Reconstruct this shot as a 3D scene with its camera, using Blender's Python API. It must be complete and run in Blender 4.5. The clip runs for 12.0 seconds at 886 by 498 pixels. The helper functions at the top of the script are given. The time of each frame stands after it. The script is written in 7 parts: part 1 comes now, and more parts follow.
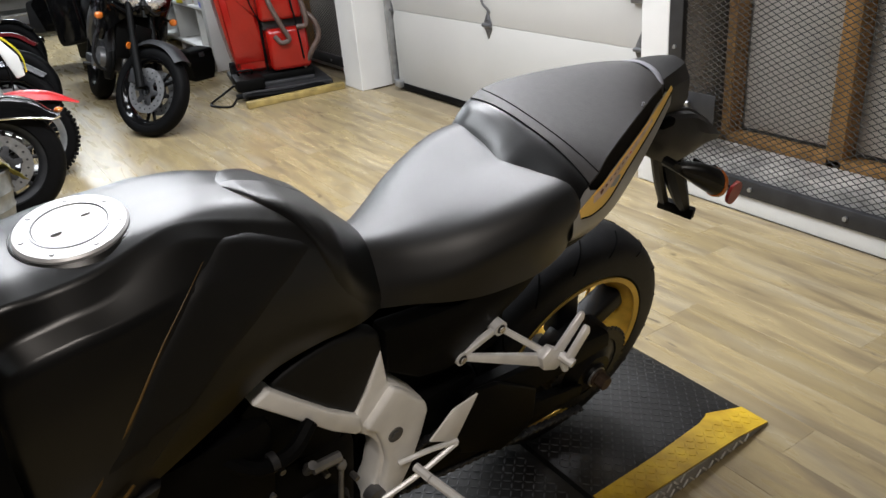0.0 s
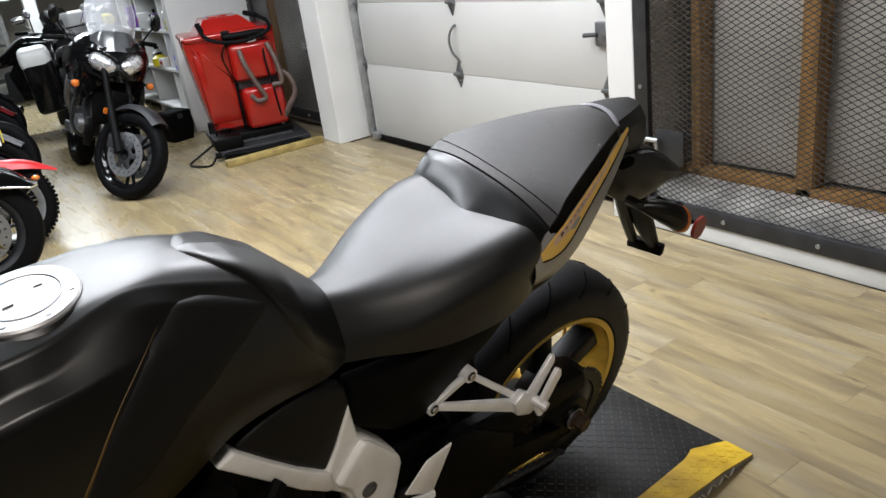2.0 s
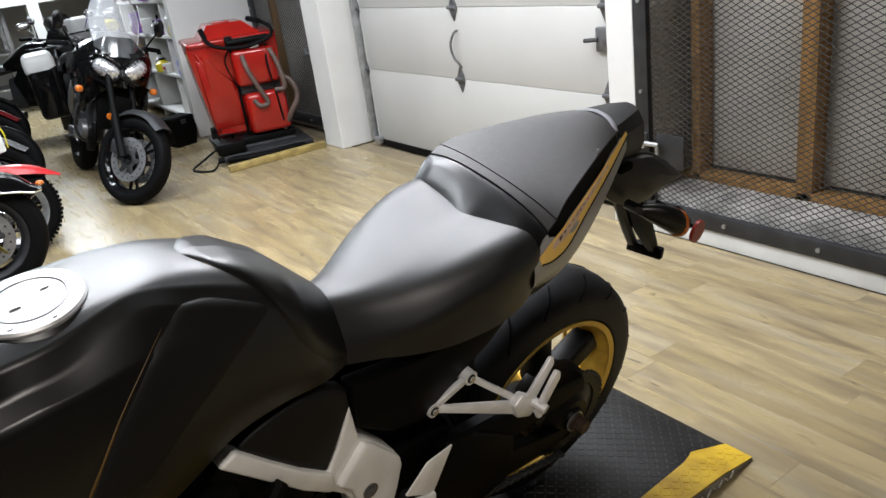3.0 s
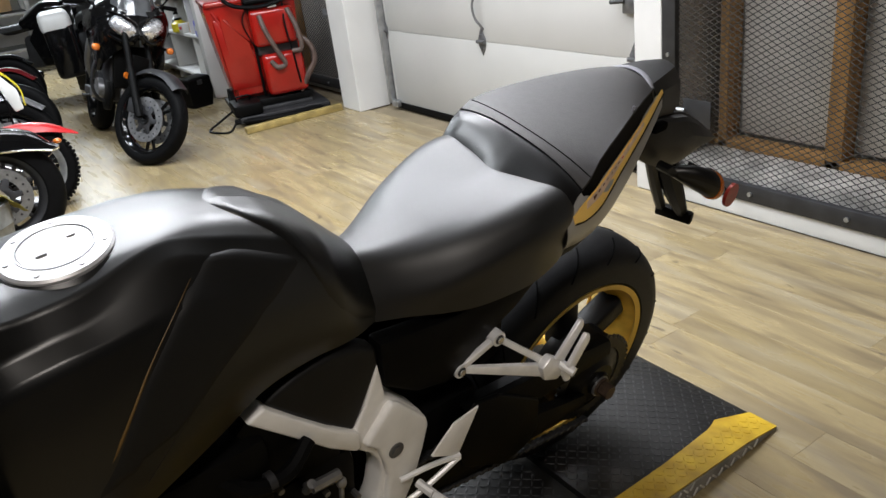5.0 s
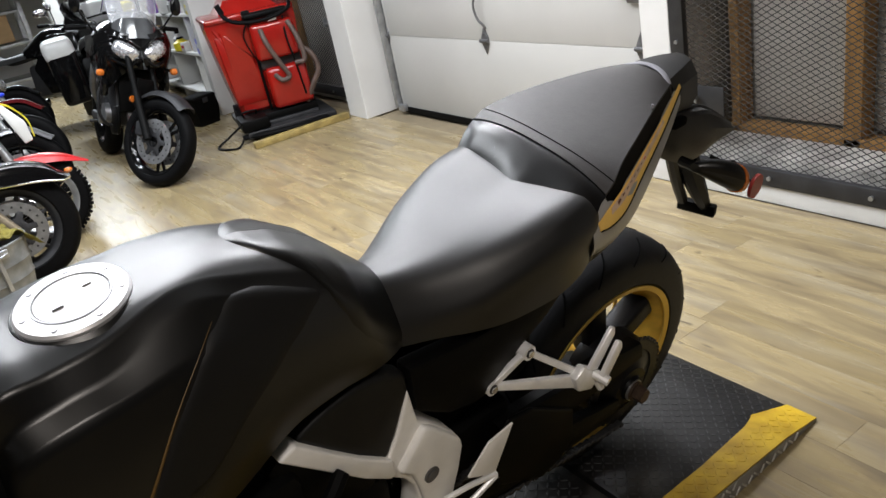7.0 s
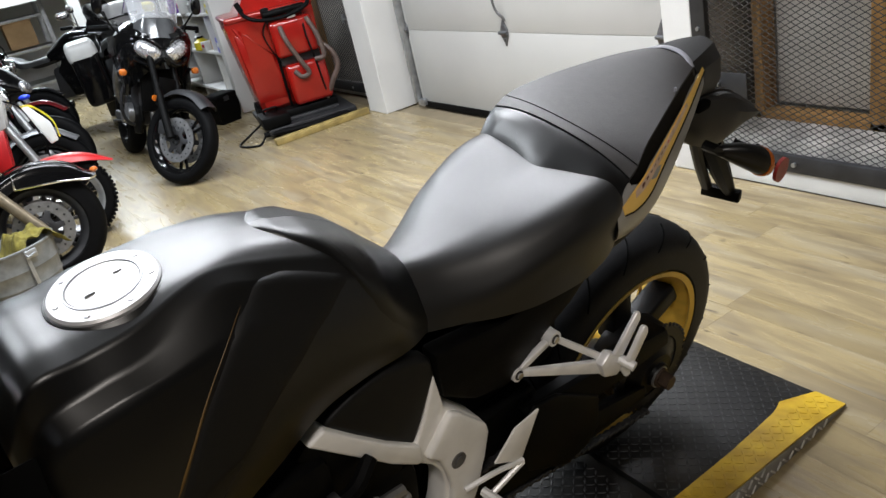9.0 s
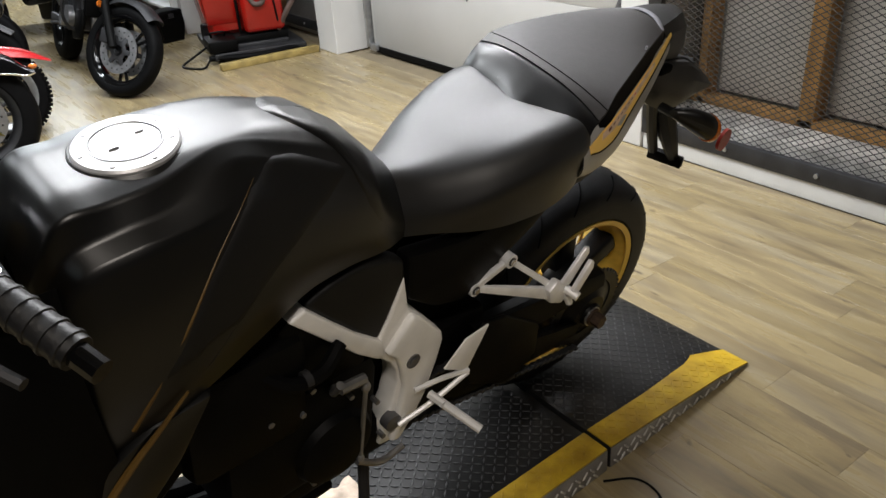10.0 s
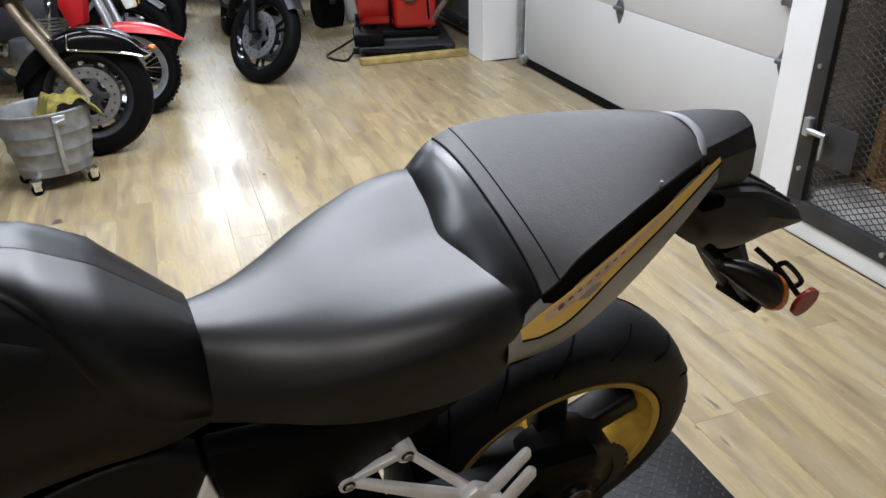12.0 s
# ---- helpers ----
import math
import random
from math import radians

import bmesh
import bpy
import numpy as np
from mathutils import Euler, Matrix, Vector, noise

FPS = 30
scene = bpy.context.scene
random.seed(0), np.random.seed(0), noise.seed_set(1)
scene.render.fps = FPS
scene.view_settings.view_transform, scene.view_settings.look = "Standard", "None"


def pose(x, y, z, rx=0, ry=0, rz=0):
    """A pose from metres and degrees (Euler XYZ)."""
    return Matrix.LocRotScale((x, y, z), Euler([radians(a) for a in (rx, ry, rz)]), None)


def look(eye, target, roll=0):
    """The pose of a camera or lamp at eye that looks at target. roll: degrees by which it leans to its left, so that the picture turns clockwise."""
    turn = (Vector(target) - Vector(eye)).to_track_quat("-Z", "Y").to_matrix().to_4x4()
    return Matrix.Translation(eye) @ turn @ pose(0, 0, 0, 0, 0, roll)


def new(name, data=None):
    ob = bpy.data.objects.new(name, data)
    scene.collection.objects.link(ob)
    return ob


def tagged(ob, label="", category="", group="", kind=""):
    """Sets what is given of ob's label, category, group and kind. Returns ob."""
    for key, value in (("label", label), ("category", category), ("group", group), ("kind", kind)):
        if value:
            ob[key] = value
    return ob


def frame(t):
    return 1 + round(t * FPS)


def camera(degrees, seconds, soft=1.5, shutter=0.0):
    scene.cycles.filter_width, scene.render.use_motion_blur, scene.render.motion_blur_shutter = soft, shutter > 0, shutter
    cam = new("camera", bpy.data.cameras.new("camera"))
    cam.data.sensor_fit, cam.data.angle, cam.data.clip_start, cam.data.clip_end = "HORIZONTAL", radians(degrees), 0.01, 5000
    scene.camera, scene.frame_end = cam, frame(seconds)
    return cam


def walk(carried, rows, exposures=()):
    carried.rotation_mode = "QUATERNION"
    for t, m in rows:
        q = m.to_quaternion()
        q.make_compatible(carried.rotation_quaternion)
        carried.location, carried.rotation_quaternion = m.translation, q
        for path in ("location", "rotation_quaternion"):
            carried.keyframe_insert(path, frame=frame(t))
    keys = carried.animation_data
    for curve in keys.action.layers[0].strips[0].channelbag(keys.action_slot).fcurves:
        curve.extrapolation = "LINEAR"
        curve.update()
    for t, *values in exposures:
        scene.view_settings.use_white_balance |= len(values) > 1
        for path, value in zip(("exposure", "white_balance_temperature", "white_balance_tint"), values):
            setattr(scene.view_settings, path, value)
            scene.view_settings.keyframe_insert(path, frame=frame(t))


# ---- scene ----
cam = camera(59.4, 12.0)
PATH = [
    (0, (0.132, -0.025, 1.455), (-1.412, 0.909, 0.593), -5.4),
    (0.5, (0.135, -0.003, 1.452), (-1.376, 1.018, 0.632), -6.0),
    (1, (0.148, -0.004, 1.456), (-1.382, 0.996, 0.645), -6.6),
    (1.5, (0.159, 0.014, 1.461), (-1.391, 1.021, 0.697), -8.5),
    (2, (0.163, 0.011, 1.459), (-1.4, 1.003, 0.702), -7.9),
    (2.5, (0.173, 0.007, 1.463), (-1.39, 1.004, 0.712), -7.9),
    (3, (0.179, 0.006, 1.463), (-1.39, 0.996, 0.718), -8.0),
    (3.5, (0.165, -0.003, 1.447), (-1.391, 0.966, 0.647), -6.8),
    (5.5, (0.11, -0.008, 1.436), (-1.471, 0.902, 0.617), -8.6),
    (6, (0.07, -0.004, 1.447), (-1.586, 0.803, 0.668), -12.7),
    (6.5, (0.074, -0.013, 1.452), (-1.604, 0.779, 0.706), -10.9),
    (7, (0.094, 0.008, 1.452), (-1.492, 0.915, 0.638), -11.8),
    (9, (0.097, -0.003, 1.44), (-1.516, 0.856, 0.627), -13.3),
    (9.5, (0.105, -0.076, 1.439), (-1.501, 0.778, 0.607), -11.3),
    (10, (0.145, -0.155, 1.424), (-1.321, 0.836, 0.494), -4.1),
    (10.5, (0.151, -0.151, 1.419), (-1.303, 0.873, 0.503), -3.2),
    (11, (0.105, 0.014, 1.44), (-1.441, 0.985, 0.623), -3.2),
    (11.5, (0.06, 0.265, 1.487), (-1.589, 1.018, 0.644), -0.9),
    (12, (-0.081, 0.468, 1.451), (-1.746, 1.06, 0.514), -1.2),
]
walk(cam, [(t, look(eye, target, roll)) for t, eye, target, roll in PATH],
     [(0, -0.72, 6400, 13), (1.5, -0.70, 6320, 12), (3.5, -0.65, 6300, 12), (7, -0.70, 6400, 13), (9, -0.70, 6300, 12), (9.8, -0.76, 6500, 12), (10.6, -0.78, 6500, 12), (11.2, -0.75, 6200, 12), (12, -0.83, 6050, 14)])

# ---- light ----
world = bpy.data.worlds.new("world")
world.use_nodes = True
scene.world = world
world.node_tree.nodes["Background"].inputs[0].default_value = (0.5, 0.55, 0.6, 1)
world.node_tree.nodes["Background"].inputs[1].default_value = 0.0
CEIL = 3.1
STRIPS = [  # x, y, width, length along y, watts, colour of each tube fixture on the ceiling
    (-2.35, 2.0, 0.5, 1.2, 122, (0.96, 0.98, 1.0)), (-2.35, 0.6, 0.5, 1.2, 100, (0.95, 0.98, 1.0)),
    (-3.05, 2.0, 0.5, 1.2, 42, (0.96, 0.98, 1.0)), (-3.05, 0.6, 0.5, 1.2, 70, (0.94, 0.98, 1.0)),
    (-2.5, -0.9, 0.5, 1.2, 78, (0.93, 0.98, 1.0)),
    (-4.3, 1.3, 0.3, 1.2, 66, (0.92, 0.97, 1.0)),
    (-5.4, 0.2, 0.14, 1.2, 98, (0.88, 0.96, 1.0)),
    (-5.4, -1.6, 0.14, 1.2, 75, (0.88, 0.96, 1.0)),
    (-10.4, 1.3, 0.3, 1.2, 300, (0.86, 0.95, 1.0)),
    # unseen fixture, added behind the camera to brighten the bike's silver parts
    (1.0, -0.7, 0.3, 1.2, 84, (1.0, 0.92, 0.82)),
]


# ---- materials ----
def mat(name, color, rough=0.5, metal=0.0, var=0.15, scale=8.0, bump=0.05, fine=150.0, coat=0.0, rvar=0.1, tint=None, stretch=(1, 1, 1), spec=0.5, ior=1.5):
    """Two scales of noise on colour, roughness and relief."""
    m = bpy.data.materials.new(name)
    m.use_nodes = True
    nt = m.node_tree
    n, l = nt.nodes, nt.links
    bsdf = n["Principled BSDF"]
    tc, mp = n.new("ShaderNodeTexCoord"), n.new("ShaderNodeMapping")
    mp.inputs["Scale"].default_value = stretch
    l.new(tc.outputs["Object"], mp.inputs[0])
    big, small = n.new("ShaderNodeTexNoise"), n.new("ShaderNodeTexNoise")
    big.inputs["Scale"].default_value, small.inputs["Scale"].default_value = scale, fine
    big.inputs["Detail"].default_value, small.inputs["Detail"].default_value = 5, 3
    l.new(mp.outputs[0], big.inputs[0]), l.new(mp.outputs[0], small.inputs[0])
    ramp = n.new("ShaderNodeMapRange")
    ramp.inputs[1].default_value, ramp.inputs[2].default_value = 0.3, 0.7
    l.new(big.outputs[0], ramp.inputs[0])
    mix = n.new("ShaderNodeMix")
    mix.data_type = "RGBA"
    lo = [c * (1 - var) for c in color]
    hi = tint or [min(1, c * (1 + var)) for c in color]
    mix.inputs[6].default_value, mix.inputs[7].default_value = (*lo, 1), (*hi, 1)
    l.new(ramp.outputs[0], mix.inputs[0])
    l.new(mix.outputs[2], bsdf.inputs["Base Color"])
    rr = n.new("ShaderNodeMapRange")
    rr.inputs[3].default_value, rr.inputs[4].default_value = max(0, rough - rvar), min(1, rough + rvar)
    l.new(small.outputs[0], rr.inputs[0])
    l.new(rr.outputs[0], bsdf.inputs["Roughness"])
    bsdf.inputs["Metallic"].default_value = metal
    bsdf.inputs["Coat Weight"].default_value = coat
    bsdf.inputs["Specular IOR Level"].default_value = spec
    bsdf.inputs["IOR"].default_value = ior
    if bump:
        b = n.new("ShaderNodeBump")
        b.inputs["Strength"].default_value, b.inputs["Distance"].default_value = bump, 0.004
        l.new(small.outputs[0], b.inputs["Height"])
        l.new(b.outputs[0], bsdf.inputs["Normal"])
    return m


def glass_mat(name, color, rough=0.03):
    m = bpy.data.materials.new(name)
    m.use_nodes = True
    b = m.node_tree.nodes["Principled BSDF"]
    b.inputs["Base Color"].default_value = (*color, 1)
    b.inputs["Roughness"].default_value = rough
    b.inputs["Transmission Weight"].default_value = 1.0
    return m


def plank_mat(name, island):
    """Vinyl oak: each plank its own tone, long grain, knots."""
    m = mat(name, (0.4, 0.32, 0.2), 0.42, bump=0.0)
    n, l = m.node_tree.nodes, m.node_tree.links
    bsdf = n["Principled BSDF"]
    if island:
        rnd = n.new("ShaderNodeNewGeometry").outputs["Random Per Island"]
    else:
        rnd = n.new("ShaderNodeObjectInfo").outputs["Random"]
    geo = n.new("ShaderNodeNewGeometry")
    off = n.new("ShaderNodeMath")
    off.operation = "MULTIPLY"
    off.inputs[1].default_value = 37.0
    l.new(rnd, off.inputs[0])
    comb = n.new("ShaderNodeCombineXYZ")
    l.new(off.outputs[0], comb.inputs[0]), l.new(off.outputs[0], comb.inputs[2])
    add = n.new("ShaderNodeVectorMath")
    l.new(geo.outputs["Position"], add.inputs[0]), l.new(comb.outputs[0], add.inputs[1])

    def streak(sx, sy, detail, lo, hi):
        mp = n.new("ShaderNodeMapping")
        mp.inputs["Scale"].default_value = (sx, sy, 1)
        t = n.new("ShaderNodeTexNoise")
        t.inputs["Scale"].default_value, t.inputs["Detail"].default_value, t.inputs["Distortion"].default_value = 1.0, detail, 0.6
        r = n.new("ShaderNodeMapRange")
        r.inputs[1].default_value, r.inputs[2].default_value = lo, hi
        l.new(add.outputs[0], mp.inputs[0]), l.new(mp.outputs[0], t.inputs[0]), l.new(t.outputs[0], r.inputs[0])
        return r.outputs[0]

    def mixc(fac, a, b):
        x = n.new("ShaderNodeMix")
        x.data_type = "RGBA"
        for sock, v in ((x.inputs[0], fac), (x.inputs[6], a), (x.inputs[7], b)):
            if isinstance(v, tuple):
                sock.default_value = (*v, 1)
            elif isinstance(v, float):
                sock.default_value = v
            else:
                l.new(v, sock)
        return x.outputs[2]

    base = mixc(rnd, (0.268, 0.208, 0.106), (0.338, 0.267, 0.145))
    smudge = streak(2.6, 17.0, 7, 0.42, 0.70)
    sm = n.new("ShaderNodeMath")
    sm.operation = "MULTIPLY"
    sm.inputs[1].default_value = 0.9
    l.new(smudge, sm.inputs[0])
    c = mixc(sm.outputs[0], base, (0.146, 0.110, 0.066))
    pale = streak(1.3, 9.0, 3, 0.52, 0.8)
    pm = n.new("ShaderNodeMath")
    pm.operation = "MULTIPLY"
    pm.inputs[1].default_value = 0.6
    l.new(pale, pm.inputs[0])
    c = mixc(pm.outputs[0], c, (0.336, 0.3, 0.224))
    fine = streak(6.0, 90.0, 4, 0.42, 0.8)
    fm = n.new("ShaderNodeMath")
    fm.operation = "MULTIPLY"
    fm.inputs[1].default_value = 0.3
    l.new(fine, fm.inputs[0])
    c = mixc(fm.outputs[0], c, (0.16, 0.128, 0.08))
    knot = streak(7.0, 15.0, 2, 0.70, 0.78)
    c = mixc(knot, c, (0.068, 0.0496, 0.032))
    l.new(c, bsdf.inputs["Base Color"])
    rr = n.new("ShaderNodeMapRange")
    rr.inputs[3].default_value, rr.inputs[4].default_value = 0.27, 0.42
    l.new(smudge, rr.inputs[0]), l.new(rr.outputs[0], bsdf.inputs["Roughness"])
    b = n.new("ShaderNodeBump")
    b.inputs["Strength"].default_value, b.inputs["Distance"].default_value = 0.12, 0.002
    l.new(fine, b.inputs["Height"]), l.new(b.outputs[0], bsdf.inputs["Normal"])
    return m


M_PLANK, M_PLANK_FAR = plank_mat("vinyl plank", False), plank_mat("vinyl plank far", True)
M_JOINT = mat("floor joint", (0.2, 0.16, 0.1), 0.8)
M_WALL = mat("white wall paint", (0.576, 0.568, 0.548), 0.6, var=0.06, scale=2.5, bump=0.08, fine=90)
# south and east walls are unseen; their dark colour cuts bounced light
M_DARKWALL = mat("dark unseen wall", (0.05, 0.05, 0.055), 0.7, var=0.1)
# unseen ceiling, darkened so that less light bounces onto the black bike
M_CEIL = mat("dark unseen ceiling", (0.22, 0.22, 0.22), 0.8, var=0.05)
M_DOORPAINT = mat("door enamel", (0.416, 0.4096, 0.392), 0.38, var=0.05, scale=1.6, bump=0.12, fine=60)
M_STEEL = mat("galvanised steel", (0.4, 0.408, 0.416), 0.42, 0.85, var=0.25, scale=14, bump=0.06, fine=60)
M_HINGE = mat("weathered zinc", (0.136, 0.136, 0.14), 0.42, 0.6, var=0.4, scale=20, bump=0.06, fine=80)
M_DARKSTEEL = mat("dark steel", (0.028, 0.028, 0.03), 0.5, 0.4, var=0.3, scale=12)
M_MESH = mat("expanded steel", (0.06, 0.06, 0.062), 0.5, 0.4, var=0.25, scale=20)
M_STUD = mat("pine stud", (0.288, 0.152, 0.044), 0.6, var=0.3, scale=5, stretch=(6, 6, 0.6), bump=0.1)
M_PANEL = mat("grey board", (0.40, 0.378, 0.345), 0.65, var=0.2, scale=2.2, bump=0.05, fine=40)
M_DUST = mat("dusty ledge", (0.48, 0.468, 0.44), 0.85, var=0.4, scale=7)
M_RUBBER = mat("black rubber", (0.0025, 0.0025, 0.0027), 0.6, spec=0.07, var=0.25, scale=30, bump=0.12, fine=220)
M_MATTE = mat("matte black paint", (0.0010, 0.0010, 0.0010), 0.34, 0.0, var=0.12, scale=18, bump=0.01, fine=500, rvar=0.04, ior=1.5, spec=0.52)
M_VINYL = mat("black seat vinyl", (0.0015, 0.0015, 0.0015), 0.45, var=0.12, scale=22, bump=0.05, fine=480, rvar=0.04, ior=1.5, spec=0.68)
M_PLASTIC = mat("black plastic", (0.002, 0.002, 0.002), 0.5, spec=0.08, var=0.2, scale=30, bump=0.05, fine=350)
M_GLOSSBLACK = mat("gloss black paint", (0.003, 0.003, 0.0032), 0.11, spec=0.26, coat=0.06, var=0.2, bump=0.0, rvar=0.04)
M_SILVER = mat("silver paint", (0.92, 0.91, 0.88), 0.38, 0.0, var=0.06, scale=20, bump=0.02, fine=500)
M_ALU = mat("cast aluminium", (0.93, 0.93, 0.935), 0.36, 0.25, var=0.12, scale=30, bump=0.05)
M_CHROME = mat("chrome", (0.75, 0.75, 0.76), 0.1, 1.0, var=0.05, bump=0.0, rvar=0.05)
M_CAP = mat("brushed cap", (0.52, 0.52, 0.53), 0.42, 0.4, var=0.05, bump=0.03, fine=300)
M_SPOKE = mat("satin black spoke", (0.004, 0.004, 0.0044), 0.42, var=0.2, scale=20, bump=0.02, spec=0.18)
M_GOLD = mat("gold rim paint", (0.72, 0.46, 0.07), 0.34, 0.25, var=0.15, scale=25, bump=0.02)
M_GREY = mat("grey tail paint", (0.36, 0.355, 0.345), 0.42, 0.2, var=0.06, bump=0.02)
M_STRIPE = mat("amber strip", (0.98, 0.62, 0.14), 0.4, var=0.08, bump=0.01)
M_DECAL = mat("dark decal", (0.16, 0.07, 0.05), 0.5)
M_REDDECAL = mat("red decal", (0.6, 0.04, 0.02), 0.45)
M_PIPE = mat("pale piping", (0.24, 0.24, 0.265), 0.45, var=0.05)
M_REDLENS = mat("red lens", (0.26, 0.018, 0.010), 0.40, coat=0.0, var=0.2, scale=80)
M_AMBER = mat("amber lens", (0.46, 0.115, 0.012), 0.18, coat=0.5, var=0.15, scale=80)
# a lighter grey than the tread plate
M_LUG = mat("pale tread lug", (0.045, 0.045, 0.047), 0.42, 0.3, spec=0.5, var=0.5, scale=5, bump=0.05)
M_PLATE = mat("tread plate", (0.020, 0.0198, 0.0195), 0.40, 0.4, spec=0.4, var=0.35, scale=6, bump=0.06)
M_SAFETY = mat("yellow safety paint", (0.496, 0.296, 0.0096), 0.5, var=0.35, scale=14, bump=0.08, tint=(0.61, 0.40, 0.02))
M_RED = mat("red polyethylene", (0.252, 0.0072, 0.0042), 0.22, var=0.12, scale=6, bump=0.03, coat=0.2)
M_REDPAINT = mat("red plastic", (0.4, 0.0096, 0.012), 0.35, var=0.1, bump=0.02)
M_WHITEP = mat("white plastic", (0.6, 0.6, 0.584), 0.4, var=0.06, bump=0.02)
M_BLUE = mat("blue anodised", (0.02, 0.05, 0.6), 0.3, 0.3, var=0.2)
M_HOSE = mat("ribbed hose", (0.07, 0.045, 0.036), 0.55, var=0.3, scale=20)
M_CLOTH = mat("yellow cloth", (0.16, 0.136, 0.024), 0.95, var=0.35, scale=30, bump=0.4, fine=120)
M_SMOKE = mat("smoked screen base", (0.05, 0.052, 0.055), 0.16, var=0.25, scale=9, bump=0.0, coat=0.3)
M_LENS = mat("headlamp reflector", (0.62, 0.62, 0.64), 0.26, 0.8, var=0.4, scale=40, bump=0.25, fine=60)
M_SCREEN = glass_mat("smoked screen", (0.25, 0.25, 0.26))
M_CARD = mat("cardboard", (0.42, 0.28, 0.15), 0.85, var=0.15)
M_YELLOW = mat("yellow plastic", (0.6, 0.496, 0.024), 0.4, var=0.1)
M_PURPLE = mat("purple plastic", (0.2, 0.08, 0.4), 0.5)
M_TAN = mat("pale rag", (0.6, 0.48, 0.38), 0.9, var=0.3, scale=30, bump=0.3)
M_GUN = mat("gunmetal paint", (0.12, 0.12, 0.125), 0.3, 0.4, var=0.1, bump=0.0)
M_KNEE = mat("satin black panel", (0.0035, 0.0035, 0.0034), 0.55, var=0.15, scale=20, bump=0.02, fine=500, spec=0.3)
M_RUST = mat("dull brown steel", (0.075, 0.048, 0.032), 0.55, 0.4, var=0.35, scale=60, bump=0.1)
M_PINSTRIPE = mat("gold pinstripe", (0.12, 0.066, 0.012), 0.45)
M_BAND = mat("worn pale band", (0.70, 0.50, 0.36), 0.5, var=0.2, scale=40)
M_DISC = mat("brake steel", (0.272, 0.272, 0.276), 0.35, 0.8, var=0.2, scale=30)
M_GALV = mat("dull galvanised sheet", (0.216, 0.224, 0.224), 0.45, 0.5, var=0.3, scale=16, bump=0.05, fine=60)
# far brighter than the bare skirt plate
M_BARELUG = mat("bright bare lug", (0.62, 0.60, 0.56), 0.4, 0.4, var=0.3, scale=30)
M_SKIRT = mat("bare tread plate", (0.24, 0.228, 0.208), 0.5, 0.3, var=0.35, scale=12)
M_FORK = mat("warm fork alloy", (0.24, 0.20, 0.14), 0.35, 0.6, var=0.2, scale=20)
M_GRIP = mat("worn grip rubber", (0.009, 0.009, 0.0095), 0.42, var=0.3, scale=40, bump=0.15, fine=160)
M_PAD = mat("grained seat vinyl", (0.013, 0.0105, 0.0095), 0.52, var=0.2, scale=60, bump=0.12, fine=380, rvar=0.06, ior=1.5, spec=0.55)
M_CARRIER = mat("weathered black plastic", (0.008, 0.0078, 0.0078), 0.5, var=0.3, scale=25, bump=0.06, fine=300, spec=0.45)
M_SMOOTH = mat("smooth black vinyl", (0.004, 0.004, 0.0045), 0.3, var=0.2, scale=30, bump=0.03, fine=200, rvar=0.05, spec=0.5)
M_TYRE = mat("road tyre rubber", (0.008, 0.008, 0.0084), 0.55, var=0.25, scale=30, bump=0.1, fine=220, spec=0.2)
M_GROOVE = mat("tread groove", (0.0015, 0.0015, 0.0015), 0.9, spec=0.05)
M_LIP = mat("gold rim lip", (0.62, 0.43, 0.10), 0.35, 0.4, var=0.1)
M_KERB = mat("white kerb paint", (0.64, 0.64, 0.624), 0.6, var=0.08, scale=4, bump=0.05)
# pale see-through colour stands in for the screen's milky reflection
M_CLEAR = mat("milky clear screen", (0.55, 0.56, 0.58), 0.12, var=0.1, bump=0.0)
M_CLEAR.node_tree.nodes["Principled BSDF"].inputs["Alpha"].default_value = 0.28
M_MAROON = mat("dark red paint", (0.10, 0.008, 0.010), 0.2, var=0.15, bump=0.0, coat=0.5)
M_BOARD = mat("worn yellow board", (0.272, 0.2, 0.064), 0.6, var=0.4, scale=14, bump=0.1)
M_LAMP = mat("lamp housing", (0.8, 0.8, 0.8), 0.5)


# ---- shape helpers ----
def part(name, bm, material, parent=None, label="", angle=35, smooth=True):
    me = bpy.data.meshes.new(name)
    bm.to_mesh(me)
    bm.free()
    me.materials.append(material)
    if smooth:
        me.shade_smooth()
        me.set_sharp_from_angle(angle=radians(angle))
    ob = new(name, me)
    if parent:
        ob.parent = parent
    if label:
        ob["label"] = label
    return ob


def thing(name, m, label, category, group="", kind=""):
    e = new(name)
    e.empty_display_size = 0.1
    e.matrix_world = m
    return tagged(e, label, category, group, kind)


def join(*bms):
    out = bms[0]
    for b in bms[1:]:
        tmp = bpy.data.meshes.new("tmp")
        b.to_mesh(tmp)
        out.from_mesh(tmp)
        bpy.data.meshes.remove(tmp)
        b.free()
    return out


def turn(bm, m):
    bmesh.ops.transform(bm, matrix=m, verts=bm.verts)
    return bm


def box(c, s, bevel=0.004, seg=2):
    bm = bmesh.new()
    bmesh.ops.create_cube(bm, size=1, matrix=Matrix.Translation(c) @ Matrix.Diagonal((*s, 1)))
    if bevel:
        bmesh.ops.bevel(bm, geom=bm.edges[:], offset=min(bevel, min(s) * 0.45), segments=seg, affect="EDGES", profile=0.5)
    return bm


